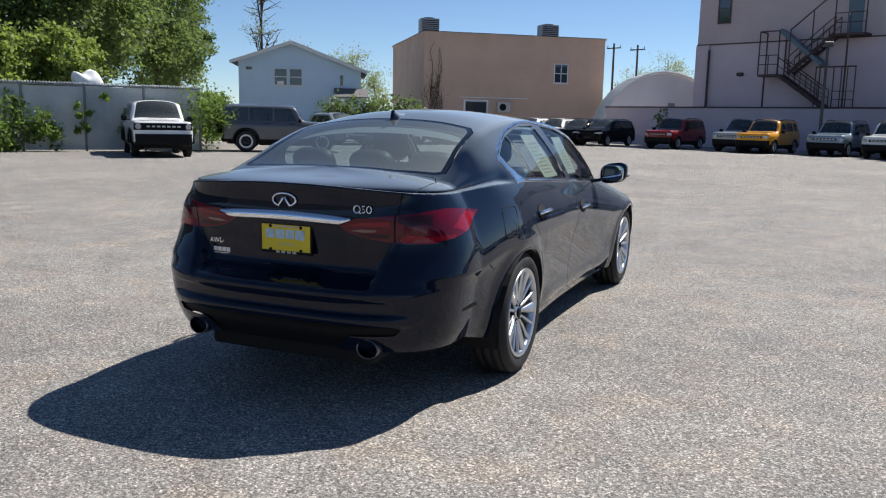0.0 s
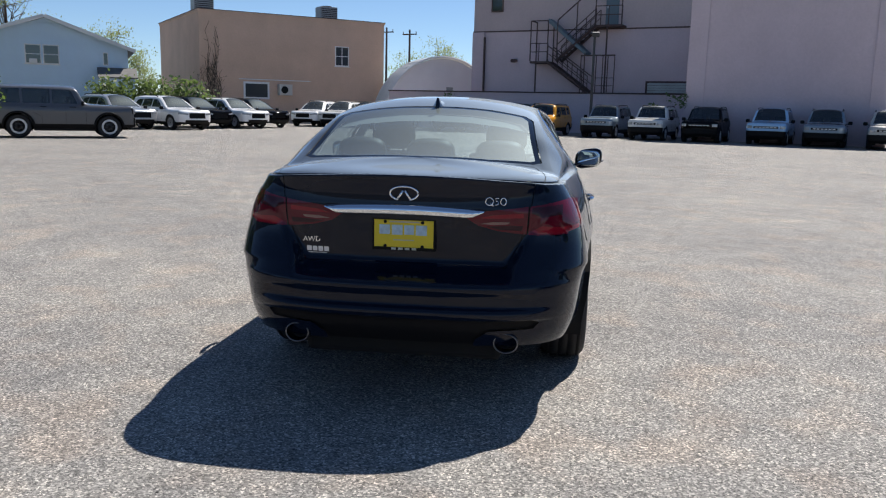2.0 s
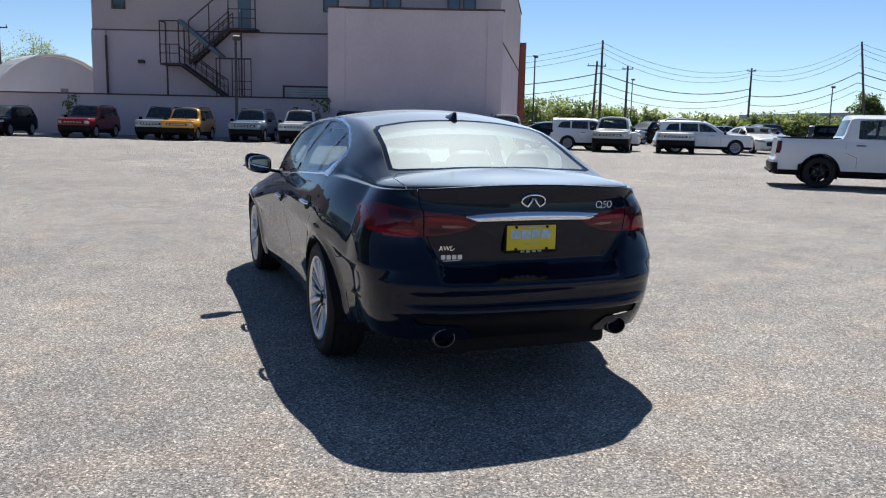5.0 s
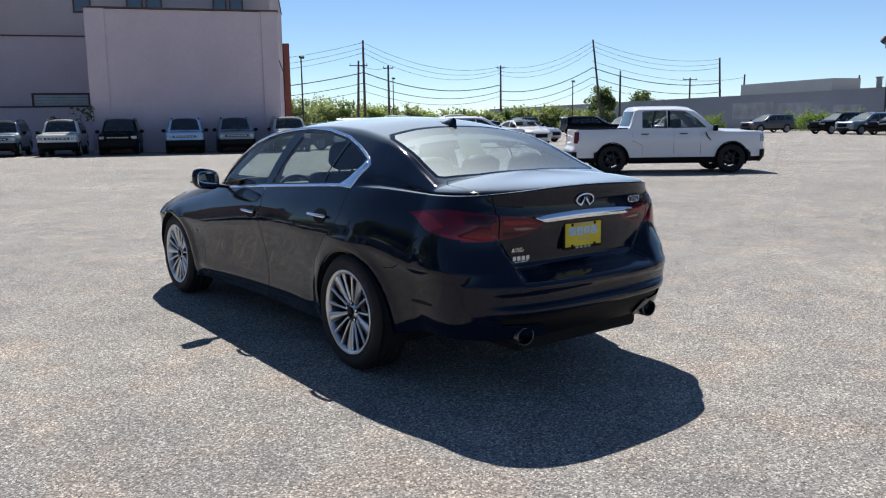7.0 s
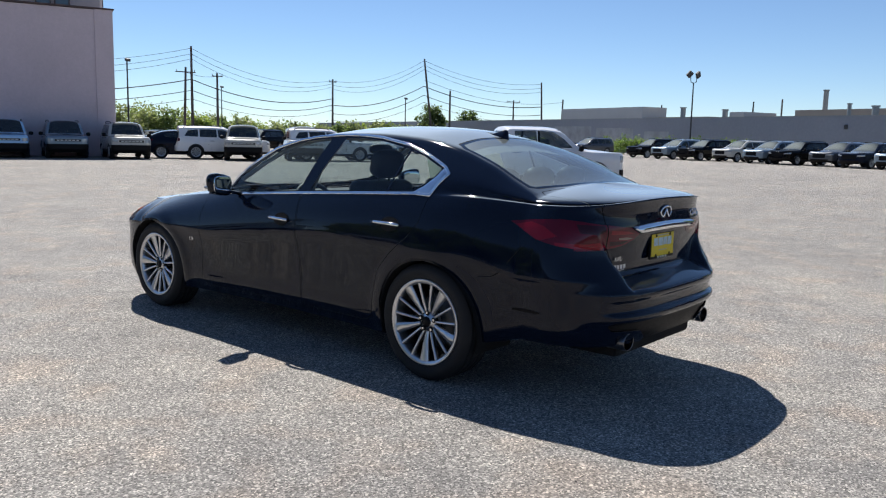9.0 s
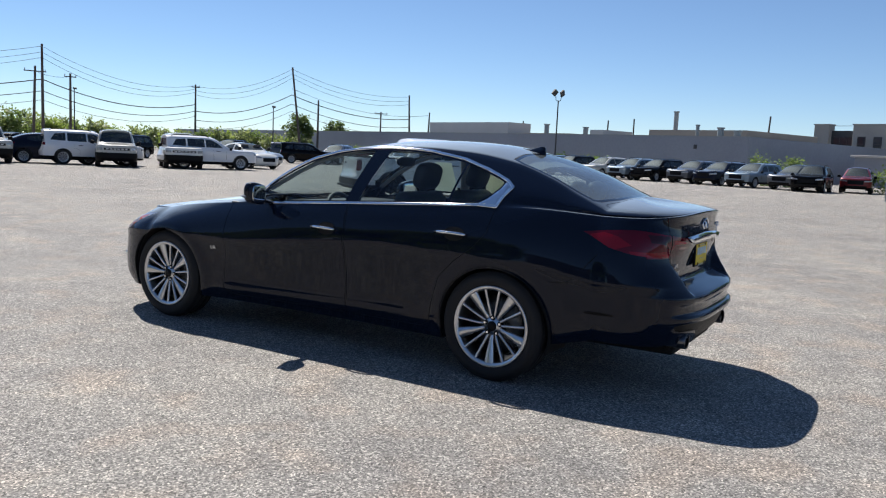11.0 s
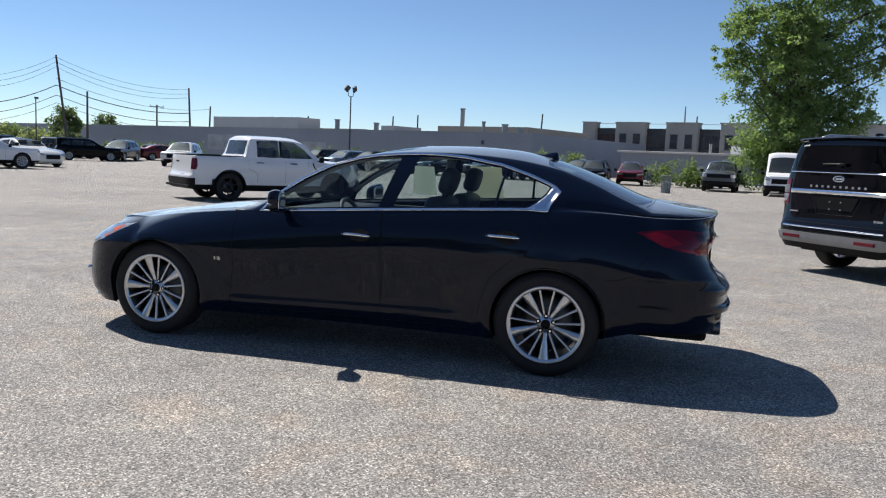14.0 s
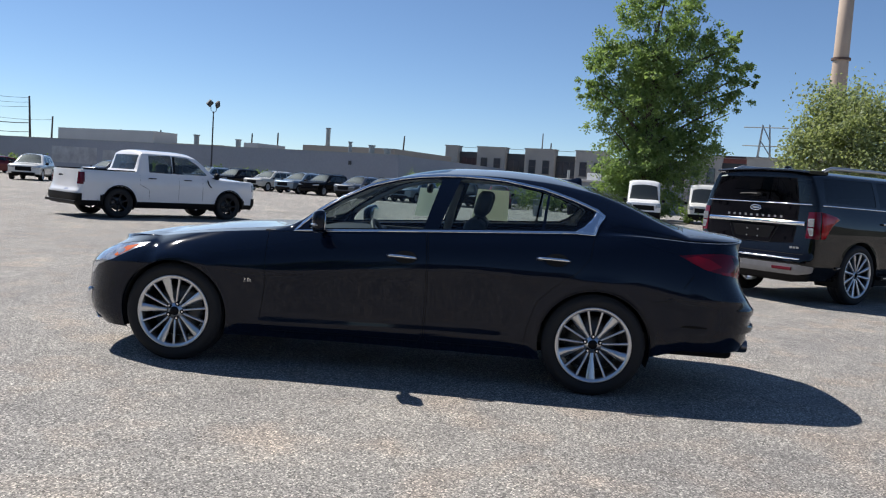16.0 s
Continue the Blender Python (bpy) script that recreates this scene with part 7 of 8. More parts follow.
def large_extra(car, sk):
    def ybk(x, z):
        return sk.back(x, z)[0].y

    def strip(name, z, h, x1, proud, material, label):
        b = bmesh.new()
        rows = []
        for k in range(17):
            x = -x1 + 2 * x1 * k / 16
            y = ybk(x, z)
            rows.append([b.verts.new((x, y - 0.002, z + h / 2)), b.verts.new((x, y - proud, z + h / 2 - 0.004)), b.verts.new((x, y - proud, z - h / 2)), b.verts.new((x, y - 0.002, z - h / 2))])
        for p, q in zip(rows, rows[1:]):
            for k in range(3):
                b.faces.new((p[k], p[k + 1], q[k + 1], q[k]))
        bmesh.ops.recalc_face_normals(b, faces=b.faces)
        part(name, b, material, car, label, smooth=True)

    strip("bright_line", 1.392, 0.016, 0.86, 0.012, M_CHROME, "thin chrome line under the rear window")
    strip("bright_strip", 1.125, 0.060, 0.80, 0.022, M_CHROME, "broad chrome strip across the tailgate")
    strip("bumper_strip", 0.640, 0.020, 0.82, 0.016, M_CHROME, "thin bright line on the bumper edge")
    strip("tailgate_seam", 0.700, 0.010, 0.84, 0.003, M_GAP, "")
    b = bmesh.new()
    for k in range(10):
        x = -0.47 + 0.098 * k
        y = ybk(x, 1.20)
        box(b, x, x + 0.034, y - 0.005, y - 0.001, 1.186, 1.216)
    for k in range(3):
        y = ybk(0.70, 0.79)
        box(b, 0.63 + 0.05 * k, 0.667 + 0.05 * k, y - 0.010, y - 0.001, 0.775, 0.803)
    y = ybk(-0.70, 0.84)
    box(b, -0.76, -0.62, y - 0.010, y - 0.001, 0.83, 0.848)
    part("tailgate_mark", b, M_SATIN, car, "spaced row of small silver blocks")
    b = bmesh.new()
    y = ybk(0, 1.31)
    sweep(b, [(0.085 * math.cos(a), y - 0.010, 1.31 + 0.036 * math.sin(a)) for a in [2 * math.pi * k / 20 for k in range(21)]], 0.009, 6)
    box(b, -0.055, 0.055, y - 0.010, y - 0.004, 1.30, 1.32, bevel=0.002)
    part("badge", b, M_CHROME, car, "oval chrome badge", smooth=True)
    # number plate hollow: a trapezium wider below the strip
    b = bmesh.new()
    outer = [(-0.42, 1.085), (0.42, 1.085), (0.30, 0.83), (-0.30, 0.83)]
    front = [b.verts.new((x, ybk(x, z) - 0.005, z)) for x, z in outer]
    backv = [b.verts.new((x * 0.86, ybk(0, 0.95) + 0.03, 0.957 + (z - 0.957) * 0.8)) for x, z in outer]
    for k in range(4):
        b.faces.new((front[k], front[(k + 1) % 4], backv[(k + 1) % 4], backv[k]))
    rim = [b.verts.new((x * 1.03, ybk(x, z) + 0.006, 0.957 + (z - 0.957) * 1.05)) for x, z in outer]
    for k in range(4):
        b.faces.new((rim[k], rim[(k + 1) % 4], front[(k + 1) % 4], front[k]))
    b.faces.new([b.verts.new(v.co + Vector((0, -0.037, 0))) for v in backv])
    bmesh.ops.recalc_face_normals(b, faces=b.faces)
    recess = part("plate_recess", b, M_DARKPLASTIC, car, "empty number plate hollow")
    b = bmesh.new()
    for x, z in ((-0.09, 1.0), (0.09, 1.0), (-0.09, 0.90), (0.09, 0.90)):
        yy = ybk(0, 0.95) - 0.012
        box(b, x - 0.008, x + 0.008, yy - 0.004, yy + 0.01, z - 0.008, z + 0.008)
    part("plate_screw", b, M_SATIN, recess)
    b = bmesh.new()
    yw = ybk(0, 1.50)
    sweep(b, [(-0.02, yw - 0.03, 1.470), (0.03, yw - 0.055, 1.505), (-0.12, yw - 0.045, 1.505), (-0.27, yw - 0.03, 1.500)], 0.014, 6)
    box(b, -0.02, 0.10, yw - 0.06, yw - 0.03, 1.48, 1.52, bevel=0.008)
    part("rear_wiper", b, M_DARKPLASTIC, car)
    for sd in (-1, 1):
        b = bmesh.new()
        pts = []
        for k in range(25):
            q = sk.side(-0.92 + 3.3 * k / 24, 1.385 - 0.03 * k / 24, 0.004)[0]
            pts.append((q.x * -sd, q.y, q.z))
        sweep(b, pts, 0.012, 5)
        part("belt_line", b, M_CHROME, car, "chrome line under the side windows", smooth=True)
        # wrap-around lamp: the flank piece runs to a point under the belt
        flank = [(-0.96, 0.93), (-0.96, 1.29), (-0.84, 1.28), (-0.62, 1.235), (-0.56, 1.205), (-0.62, 1.175), (-0.72, 1.12), (-0.82, 1.02), (-0.87, 0.93)]
        b = bmesh.new()
        up_, low_ = flank[1:5], [flank[0], flank[8], flank[6], flank[5]]
        rows = []
        for (ya, za), (yb, zb_) in zip(up_, low_):
            rows.append([sk.side(ya + (yb - ya) * k / 5, za + (zb_ - za) * k / 5, 0.008)[0] for k in range(6)])
        grid = [[b.verts.new((q.x * -sd, q.y, q.z)) for q in r_] for r_ in rows]
        for p, q in zip(grid, grid[1:]):
            for k in range(5):
                b.faces.new((p[k], p[k + 1], q[k + 1], q[k]))
        bmesh.ops.recalc_face_normals(b, faces=b.faces)
        thicken(b, 0.006)
        part("side_lamp", b, M_SUVRED, car, "bright red lamp corner reaching onto the flank", smooth=True)
        b = bmesh.new()
        x = sd * 0.885
        y = ybk(0.885, 1.05)
        for z0, z1 in ((0.965, 1.07), (1.09, 1.20)):
            box(b, x - 0.045, x + 0.045, y - 0.016, y - 0.004, z0, z1, bevel=0.006)
        part("reversing_light", b, M_CLEARLENS, car, "clear inner tail light")
        # door handles, running board and bright wheel-arch side strip
        for yh in (0.62, 1.72):
            b = bmesh.new()
            q = sk.side(yh, 1.18, 0.028)[0]
            box(b, q.x * -sd - 0.012, q.x * -sd + 0.012, yh - 0.13, yh + 0.13, 1.165, 1.195, bevel=0.01)
            part("chrome_handle", b, M_CHROME, car, "chrome door handle")
        b = bmesh.new()
        box(b, sd * 0.93 - 0.09, sd * 0.93 + 0.09, 0.55, 2.80, 0.36, 0.41, bevel=0.012)
        part("running_board", b, M_DARKPLASTIC, car, "black running board with a bright edge")
        b = bmesh.new()
        box(b, sd * 1.022 - 0.004, sd * 1.022 + 0.004, 0.60, 2.75, 0.385, 0.40)
        part("board_edge", b, M_SATIN, car)
        b = bmesh.new()
        sweep(b, [(sd * 0.74, -0.70, 1.86), (sd * 0.745, -0.52, 1.915), (sd * 0.75, 0.6, 1.93), (sd * 0.75, 1.9, 1.915), (sd * 0.75, 2.1, 1.86)], 0.026, 8)
        part("roof_rail", b, M_SATIN, car, "satin silver roof rail", smooth=True)
        b = bmesh.new()
        y = ybk(0.45, 0.49)
        box(b, sd * 0.60 - 0.15, sd * 0.60 + 0.15, y - 0.04, y - 0.012, 0.475, 0.52, bevel=0.006)
        part("bumper_reflector", b, M_REDLENS, car)
    # spoiler over the rear window
    b = bmesh.new()
    vs = []
    for x in (-0.76, -0.5, 0, 0.5, 0.76):
        dz = -0.035 * (x / 0.76) ** 2
        vs.append([b.verts.new((x, y_, z_ + dz)) for y_, z_ in ((-0.60, 1.905), (-1.02, 1.885), (-1.06, 1.862), (-1.03, 1.845), (-0.60, 1.85))])
    for p, q in zip(vs, vs[1:]):
        for k in range(5):
            b.faces.new((p[k], p[(k + 1) % 5], q[(k + 1) % 5], q[k]))
    b.faces.new(vs[0])
    b.faces.new(vs[-1])
    bmesh.ops.recalc_face_normals(b, faces=b.faces)
    part("roof_spoiler", b, P_GLOSSBLACK, car, "black roof spoiler")
    b = bmesh.new()
    blob(b, (0.0, -0.42, 1.915), (0.06, 0.16, 0.07), 2.4, 12, 8)
    part("roof_aerial", b, P_GLOSSBLACK, car, smooth=True)
    b = bmesh.new()
    q = [Vector((x, ybk(x, z) - 0.004, z)) for x, z in ((-0.70, 1.74), (-0.58, 1.75), (-0.585, 1.82), (-0.69, 1.81))]
    b.faces.new([b.verts.new(v) for v in q])
    part("window_sheet", b, M_PAPERWHITE, car, "small white sticker")


M_SUVRED = mat("bright_red_lens", (0.34, 0.010, 0.014), 0.25, coat=1.0, spec=0.0, vary=0.25, scale=9)
large_suv = vehicle(
    "large_suv", "large glossy black people carrier with chrome tailgate strips", "car", sp, P_GLOSSBLACK, 3.34, 0.43,
    [[(2.10, 1.37), (1.30, 1.39), (1.27, 1.76), (1.95, 1.73)], [(1.22, 1.40), (0.52, 1.41), (0.52, 1.77), (1.19, 1.77)], [(0.42, 1.41), (-0.84, 1.43), (-0.78, 1.76), (0.42, 1.77)]],
    [(0.05, 2.08), (-0.62, 2.10), (-0.80, 2.56), (0.05, 2.62)], (R(-0.80, 0.05, 1.43, 1.80), 0.2),
    [("grille", R(-0.66, 0.05, 0.75, 1.05), M_DARKPLASTIC, "joined", -0.012), ("headlamp", R(-0.98, -0.68, 0.85, 1.05), M_CARLAMP, "both", 0.004)],
    [("tail_lamp", [(-1.05, 0.92), (-0.83, 0.93), (-0.83, 1.285), (-1.05, 1.30)], M_REDLENS, "both", 0.008), ("rear_bumper", [(-0.92, 0.46), (-0.80, 0.43), (0.05, 0.43), (0.05, 0.56), (-0.80, 0.56), (-0.98, 0.54)], M_SATINDARK, "joined", 0.03), ("bumper_skirt", R(-0.95, 0.05, 0.30, 0.42), M_DARKPLASTIC, "joined", 0.01)],
    clad=0.0, spokes=12, extra=large_extra, fine=1.8, glass=M_PRIVACY, rim_share=0.76)

# family crossovers and saloons in the far rows
sp = boxy(2.87, 1.02, 0.98, 0.96, 1.68, 1.08, 1.03, 2.48, 1.45, -0.70, 0.66, zb=0.30, zl=0.80, wheel_r=0.36, lean=0.20, corner=3.2, nose=2.35, crown=2.6, rake=0.40)
crossover = vehicle(
    "crossover", "silver family crossover parked in the row facing the lot", "car", sp, P_SILVER, 2.87, 0.36,
    [[(1.98, 1.10), (1.12, 1.11), (1.10, 1.50), (1.40, 1.48), (1.70, 1.33)], [(1.05, 1.11), (0.20, 1.12), (0.20, 1.50), (1.03, 1.51)], [(0.12, 1.13), (-0.55, 1.16), (-0.35, 1.46), (0.12, 1.50)]],
    [(0.05, 1.46), (-0.50, 1.49), (-0.74, 2.40), (0.05, 2.47)], (R(-0.62, 0.05, 1.16, 1.48), 0.2),
    [("grille", R(-0.46, 0.05, 0.58, 0.84), M_DARKPLASTIC, "joined", -0.012), ("headlamp", [(-0.95, 0.78), (-0.50, 0.74), (-0.50, 0.82), (-0.95, 0.89)], M_CARLAMP, "both", 0.004), ("lower_grille", R(-0.66, 0.05, 0.34, 0.50), M_DARKPLASTIC, "joined", -0.01)],
    [("tail_lamp", R(-0.95, -0.62, 0.90, 1.04), M_REDLENS, "both", 0.004)],
    clad=0.40, rails=1.3, group="cars in the far rows")
low = {k: v for k, v in HERO.items()}
saloon = vehicle(
    "saloon_car", "silver saloon parked across the far lot", "car", low, P_SILVER, 2.835, 0.335,
    [[(1.90, 0.99), (1.16, 1.03), (1.08, 1.33), (1.30, 1.28), (1.56, 1.19)], [(1.06, 1.04), (0.20, 1.09), (0.12, 1.20), (0.38, 1.30), (0.95, 1.35)]],
    [(0.05, 1.02), (-0.50, 1.06), (-0.70, 1.92), (0.05, 2.08)], None,
    [("grille", R(-0.40, 0.05, 0.42, 0.64), M_DARKPLASTIC, "joined", -0.01), ("headlamp", [(-0.85, 0.66), (-0.48, 0.60), (-0.48, 0.70), (-0.85, 0.76)], M_CARLAMP, "both", 0.004)],
    [("tail_lamp", R(-0.95, -0.45, 0.84, 0.97), M_REDLENS, "both", 0.004)], group="cars in the far rows")

# tall delivery van
sp = boxy(3.30, 1.10, 1.00, 1.03, 2.52, 1.38, 1.25, 3.55, 2.75, -0.85, 0.90, zb=0.34, zl=0.95, wheel_r=0.36, corner=6, nose=3.2, crown=3.4, rake=0.2)
sp["van"] = True
van = vehicle(
    "delivery_van", "tall white delivery van facing the lot under the tree", "van", sp, P_WHITE, 3.30, 0.36,
    [[(2.95, 1.42), (2.10, 1.42), (2.08, 1.98), (2.65, 1.96)]], [(0.05, 2.98), (-0.74, 3.00), (-0.86, 3.44), (0.05, 3.50)], None,
    [("grille", R(-0.62, 0.05, 0.72, 1.0), M_DARKPLASTIC, "joined", -0.012), ("headlamp", [(-0.98, 0.92), (-0.68, 0.85), (-0.68, 1.02), (-0.98, 1.18)], M_CARLAMP, "both", 0.004), ("front_bumper", R(-1.1, 0.05, 0.34, 0.62), M_DARKPLASTIC, "joined", 0.015)],
    [("tail_lamp", R(-1.0, -0.86, 1.0, 1.4), M_REDLENS, "both", 0.004)], rim=M_SATIN, spokes=8)

# ---- where the vehicles stand ----
def spot(u, v, du, dv):
    """Stands a vehicle with its rear axle at (u, v), heading along (du, dv)."""
    return LOT @ Matrix.Translation((u, v, 0)) @ Matrix.Rotation(math.atan2(-du, dv), 4, "Z")


def nose_at(u, v, du, dv, length):
    """The same with the middle of the front bumper at (u, v)."""
    d = Vector((du, dv)).normalized()
    return spot(u - d.x * length, v - d.y * length, d.x, d.y)


pickup.matrix_basis = spot(8.5 - 0.79 * -0.284, 14.4 + 0.79 * 0.957, 0.957, -0.284)
large_suv.matrix_basis = spot(7.54, -1.12, 0.854, -0.520)
offroader.matrix_basis = spot(-24.47 - 0.8 * 0.83, 14.15 + 0.8 * 0.56, 0.56, 0.83)
place(offroader, spot(-21.96 - 2.95 * 0.94, 9.4 + 2.95 * 0.343, 0.94, -0.343), P_WHITE, "white off-roader with a black grille parked before the ivy fence")

# the row before the pink wall
row_suv.matrix_basis = nose_at(-2.78, 37.5, 0.0, -1, 3.52)
for u, v, m_, word in ((-20.0, 36.6, P_RED, "red"), (-16.0, 36.7, P_SILVER, "silver"), (-14.4, 36.0, P_YELLOW, "orange-yellow"), (-10.95, 36.2, P_SLATE, "slate blue"), (-8.2, 36.5, P_CREAM, "pale grey"), (-5.6, 36.5, P_BLACK, "black"), (-0.2, 36.5, P_SLATE, "grey-blue"), (2.42, 35.9, P_SAND, "sand-coloured"), (7.2, 34.6, P_SAND, "sand-coloured"), (10.3, 34.6, P_CREAM, "pale grey")):
    place(row_suv, nose_at(1.16 + 1.04 * (u - 1.16), v + (1.0 if u > -9 else 2.2), -0.26 if u > 7 else 0.02, -1, 3.52), m_, "boxy %s compact off-roader with black cladding in the wall row" % word)

# cars before the tan building
crossover.matrix_basis = nose_at(-29.4, 24.0, 0.98, -0.19, 3.85)
for u, v, du, dv, m_, word in ((-27.9, 26.1, 0.98, -0.19, P_WHITE, "white"), (-29.0, 28.9, 0.98, -0.19, P_BLACK, "black"), (-28.4, 31.2, 0.98, -0.19, P_WHITE, "white"), (-29.0, 33.7, 0.98, -0.19, P_BLACK, "black"), (-30.9, 38.2, 0.25, -0.97, P_WHITE, "white"), (-29.3, 38.9, 0.25, -0.97, P_CREAM, "pale grey"), (-27.6, 39.2, 0.2, -0.97, P_BLACK, "black"), (-25.6, 38.7, 0.1, -1, P_BLACK, "black")):
    place(crossover, nose_at(u, v, du, dv, 3.85), m_, "%s family crossover parked before the tan building" % word)

# behind the wall row and out to the street
saloon.matrix_basis = nose_at(20.0, 44.0, 0.45, -0.9, 3.7)
place(saloon, spot(4.2, 39.6, 1, -0.12), P_NAVY, "dark navy saloon parked across behind the wall row")
place(crossover, nose_at(14.77, 36.6, 1, -0.12, 3.85), P_WHITE, "white crossover parked across behind the wall row")
place(crossover, nose_at(9.6, 38.6, 1, -0.1, 3.85), P_WHITE, "white crossover parked across behind the wall row")
place(saloon, nose_at(16.6, 38.4, 0.12, -1, 3.7), P_CREAM, "pale grey saloon parked behind the wall row")
for k, (u, v, m_, word) in enumerate(((6.5, 52, P_BLACK, "black"), (10, 56, P_SILVER, "silver"), (15, 57, P_BLACK, "black"), (20, 60, P_NAVY, "navy"), (25, 62, P_BLACK, "black"), (30, 64, P_GREY, "grey"), (34, 66, P_BLACK, "black"), (27, 56, P_BLACK, "black"), (33, 58, P_GREY, "grey"), (38, 62, P_DARKRED, "dark red"))):
    place(crossover if k % 3 else saloon, spot(u, v, 0.9 if k % 2 else -0.5, -0.4), m_, "%s car in the crowded far rows" % word)
place(pickup, nose_at(33.5, 59.0, -0.6, -0.8, 4.0), P_BLACK, "black pickup in the crowded far rows", "cars in the far rows")
place(crossover, nose_at(27.4, 43.6, -0.75, -0.66, 3.85), P_CREAM, "pale grey crossover standing out in the far rows")
place(saloon, nose_at(37.0, 62.0, -0.8, -0.6, 3.7), P_RED, "red saloon in the crowded far rows")

# the row before the grey wall
for k, (v, m_, word) in enumerate(((58.5, P_GREY, "grey"), (50.2, P_BLACK, "black"), (46.4, P_SLATE, "slate blue"), (43.6, P_BLACK, "black"), (40.4, P_SAND, "sand-coloured"), (36.9, P_SLATE, "slate blue"), (34.6, P_BLACK, "black"), (31.8, P_GREY, "grey"), (29.2, P_NAVY, "navy"), (26.6, P_SLATE, "slate blue"), (23.9, P_GREY, "grey"))):
    place(crossover, nose_at(44.5 + 0.4 * math.sin(k * 2.0), v, -1, -0.04, 3.85), m_, "%s crossover in the row facing the grey wall's lot" % word, "cars before the grey wall")
place(crossover, nose_at(43.6, 21.4, -1, -0.35, 3.85), P_BLACK, "black crossover standing out before the hedge", "cars before the grey wall")
place(crossover, nose_at(48.2, 20.6, -1, -0.42, 3.85), P_DARKRED, "dark red crossover standing beside the hedge", "cars before the grey wall")
place(pickup, nose_at(45.7, 13.6, -1, -0.25, 4.0) @ Matrix.Scale(1.12, 4), P_GREY, "grey full-size pickup beside the hedge", "cars before the grey wall")
place(crossover, nose_at(52.5, 17.3, -1, -0.1, 3.85), P_BLACK, "black crossover behind the hedge", "cars before the grey wall")
van.matrix_basis = nose_at(42.2, 8.9, -1, -0.24, 4.3)
place(van, nose_at(45.6, 5.9, -1, -0.2, 4.3), P_CREAM, "tall pale grey delivery van beside the poplar")

# ---- poles, lamps and cables ----
def pole(u, v, h, lean=(0, 0), arms=(), r=0.19, label="weathered wooden utility pole"):
    o = empty("utility_pole", lot(u, v), label, "pole", "poles along the street")
    b = bmesh.new()
    cyl(b, r, r * 0.65, (0, 0, 0), (lean[0], lean[1], h), 8)
    part("shaft", b, M_WOOD, o)
    for z, half in arms:
        t = z / h
        part("crossarm", box_bm(-half, half, -0.06, 0.06, -0.06, 0.06, m=pose(lean[0] * t, lean[1] * t, z, 0, 0, 0)), M_WOOD, o)
        b = bmesh.new()
        for k in range(3):
            x = -half * 0.9 + half * 0.9 * k
            cyl(b, 0.05, 0.04, (lean[0] * t + x, lean[1] * t, z + 0.06), (lean[0] * t + x, lean[1] * t, z + 0.3), 6)
        part("insulators", b, M_AC, o)
    return o


def at(az, d, e=(-1.89, -4.82)):
    a = radians(az)
    return e[0] + d * math.sin(a), e[1] + d * math.cos(a)


POLES = [("one", 10.1, 108, 9.3, (0.3, 0), [(8.7, 1.2)]), ("a", 10.62, 104, 11.5, (0.0, 0.2), []), ("three", 12.27, 112, 9.0, (0, 0), [(8.6, 0.7)]),
         ("b", 20.0, 128, 9.8, (0, 0), [(9.4, 0.6)]), ("lean", 26.95, 121, 12.6, (-1.5, 0.3), []), ("six", 28.1, 125, 8.4, (0, 0), []),
         ("seven", 32.6, 150, 8.3, (0, 0), [(8.0, 1.4)]), ("c", 34.6, 135, 10.5, (-0.5, 0), []), ("nine", 35.9, 150, 8.6, (0.3, 0), [])]
tops = {}
for key, az_, d, h, ln, arms in POLES:
    u, v = at(az_, d)
    pole(u, v, h, ln, arms)
    tops[key] = Vector((u + ln[0], v + ln[1], h))
for az_, d, h, ln in ((48.7, 150, 8.6, (0.9, 0.5)), (50.5, 150, 9.0, (0, 0)), (59.6, 140, 9.5, (0.3, -0.3)), (70.1, 150, 10.5, (0.2, 0)), (43.0, 165, 8.5, (0, 0)), (40.6, 170, 8.2, (0, 0))):
    u, v = at(az_, d, (-2.91, -4.41) if az_ < 55 else (-4.44, -3.56))
    pole(u, v, h, ln)
for u, v, h in ((-47.9, 75.0, 10.1), (-44.9, 75.0, 9.8)):
    pole(u, v, h, (0, 0), [(h - 0.5, 0.9)], r=0.16)
off = Vector((*at(-2, 118), 10.4))
tops["off"] = off


def cable(a, c, sag, r):
    b = bmesh.new()
    pts = []
    for k in range(15):
        t = k / 14
        p = a.lerp(c, t)
        pts.append((p.x, p.y, p.z - sag * 4 * t * (1 - t)))
    sweep(b, pts, r, 4)
    o = mesh_ob("overhead_cable", b, M_CABLE, smooth=False)
    o.matrix_world = LOT
    return tagged(o, "black overhead cable strung between wooden poles", "cable", "overhead cables")


for p, q, sag in (("off", "a", 1.1), ("a", "b", 1.7), ("b", "lean", 1.3), ("lean", "c", 1.2)):
    A_, B_ = tops[p], tops[q]
    for dz, rr, k in ((-0.25, 0.022, 1.0), (-0.9, 0.022, 1.1), (-1.5, 0.022, 1.2), (-3.9, 0.055, 0.9), (-5.2, 0.040, 0.9), (-6.2, 0.026, 0.9)):
        cable(A_ + Vector((0, 0, dz)), B_ + Vector((0, 0, dz if q != "b" else dz * 0.75)), sag * k, rr)
cable(tops["one"] + Vector((0, 0, -0.6)), tops["three"] + Vector((0, 0, -0.4)), 0.3, 0.02)
cable(tops["lean"] + Vector((0, 0, -3)), tops["nine"] + Vector((0, 0, -0.5)), 1.5, 0.025)


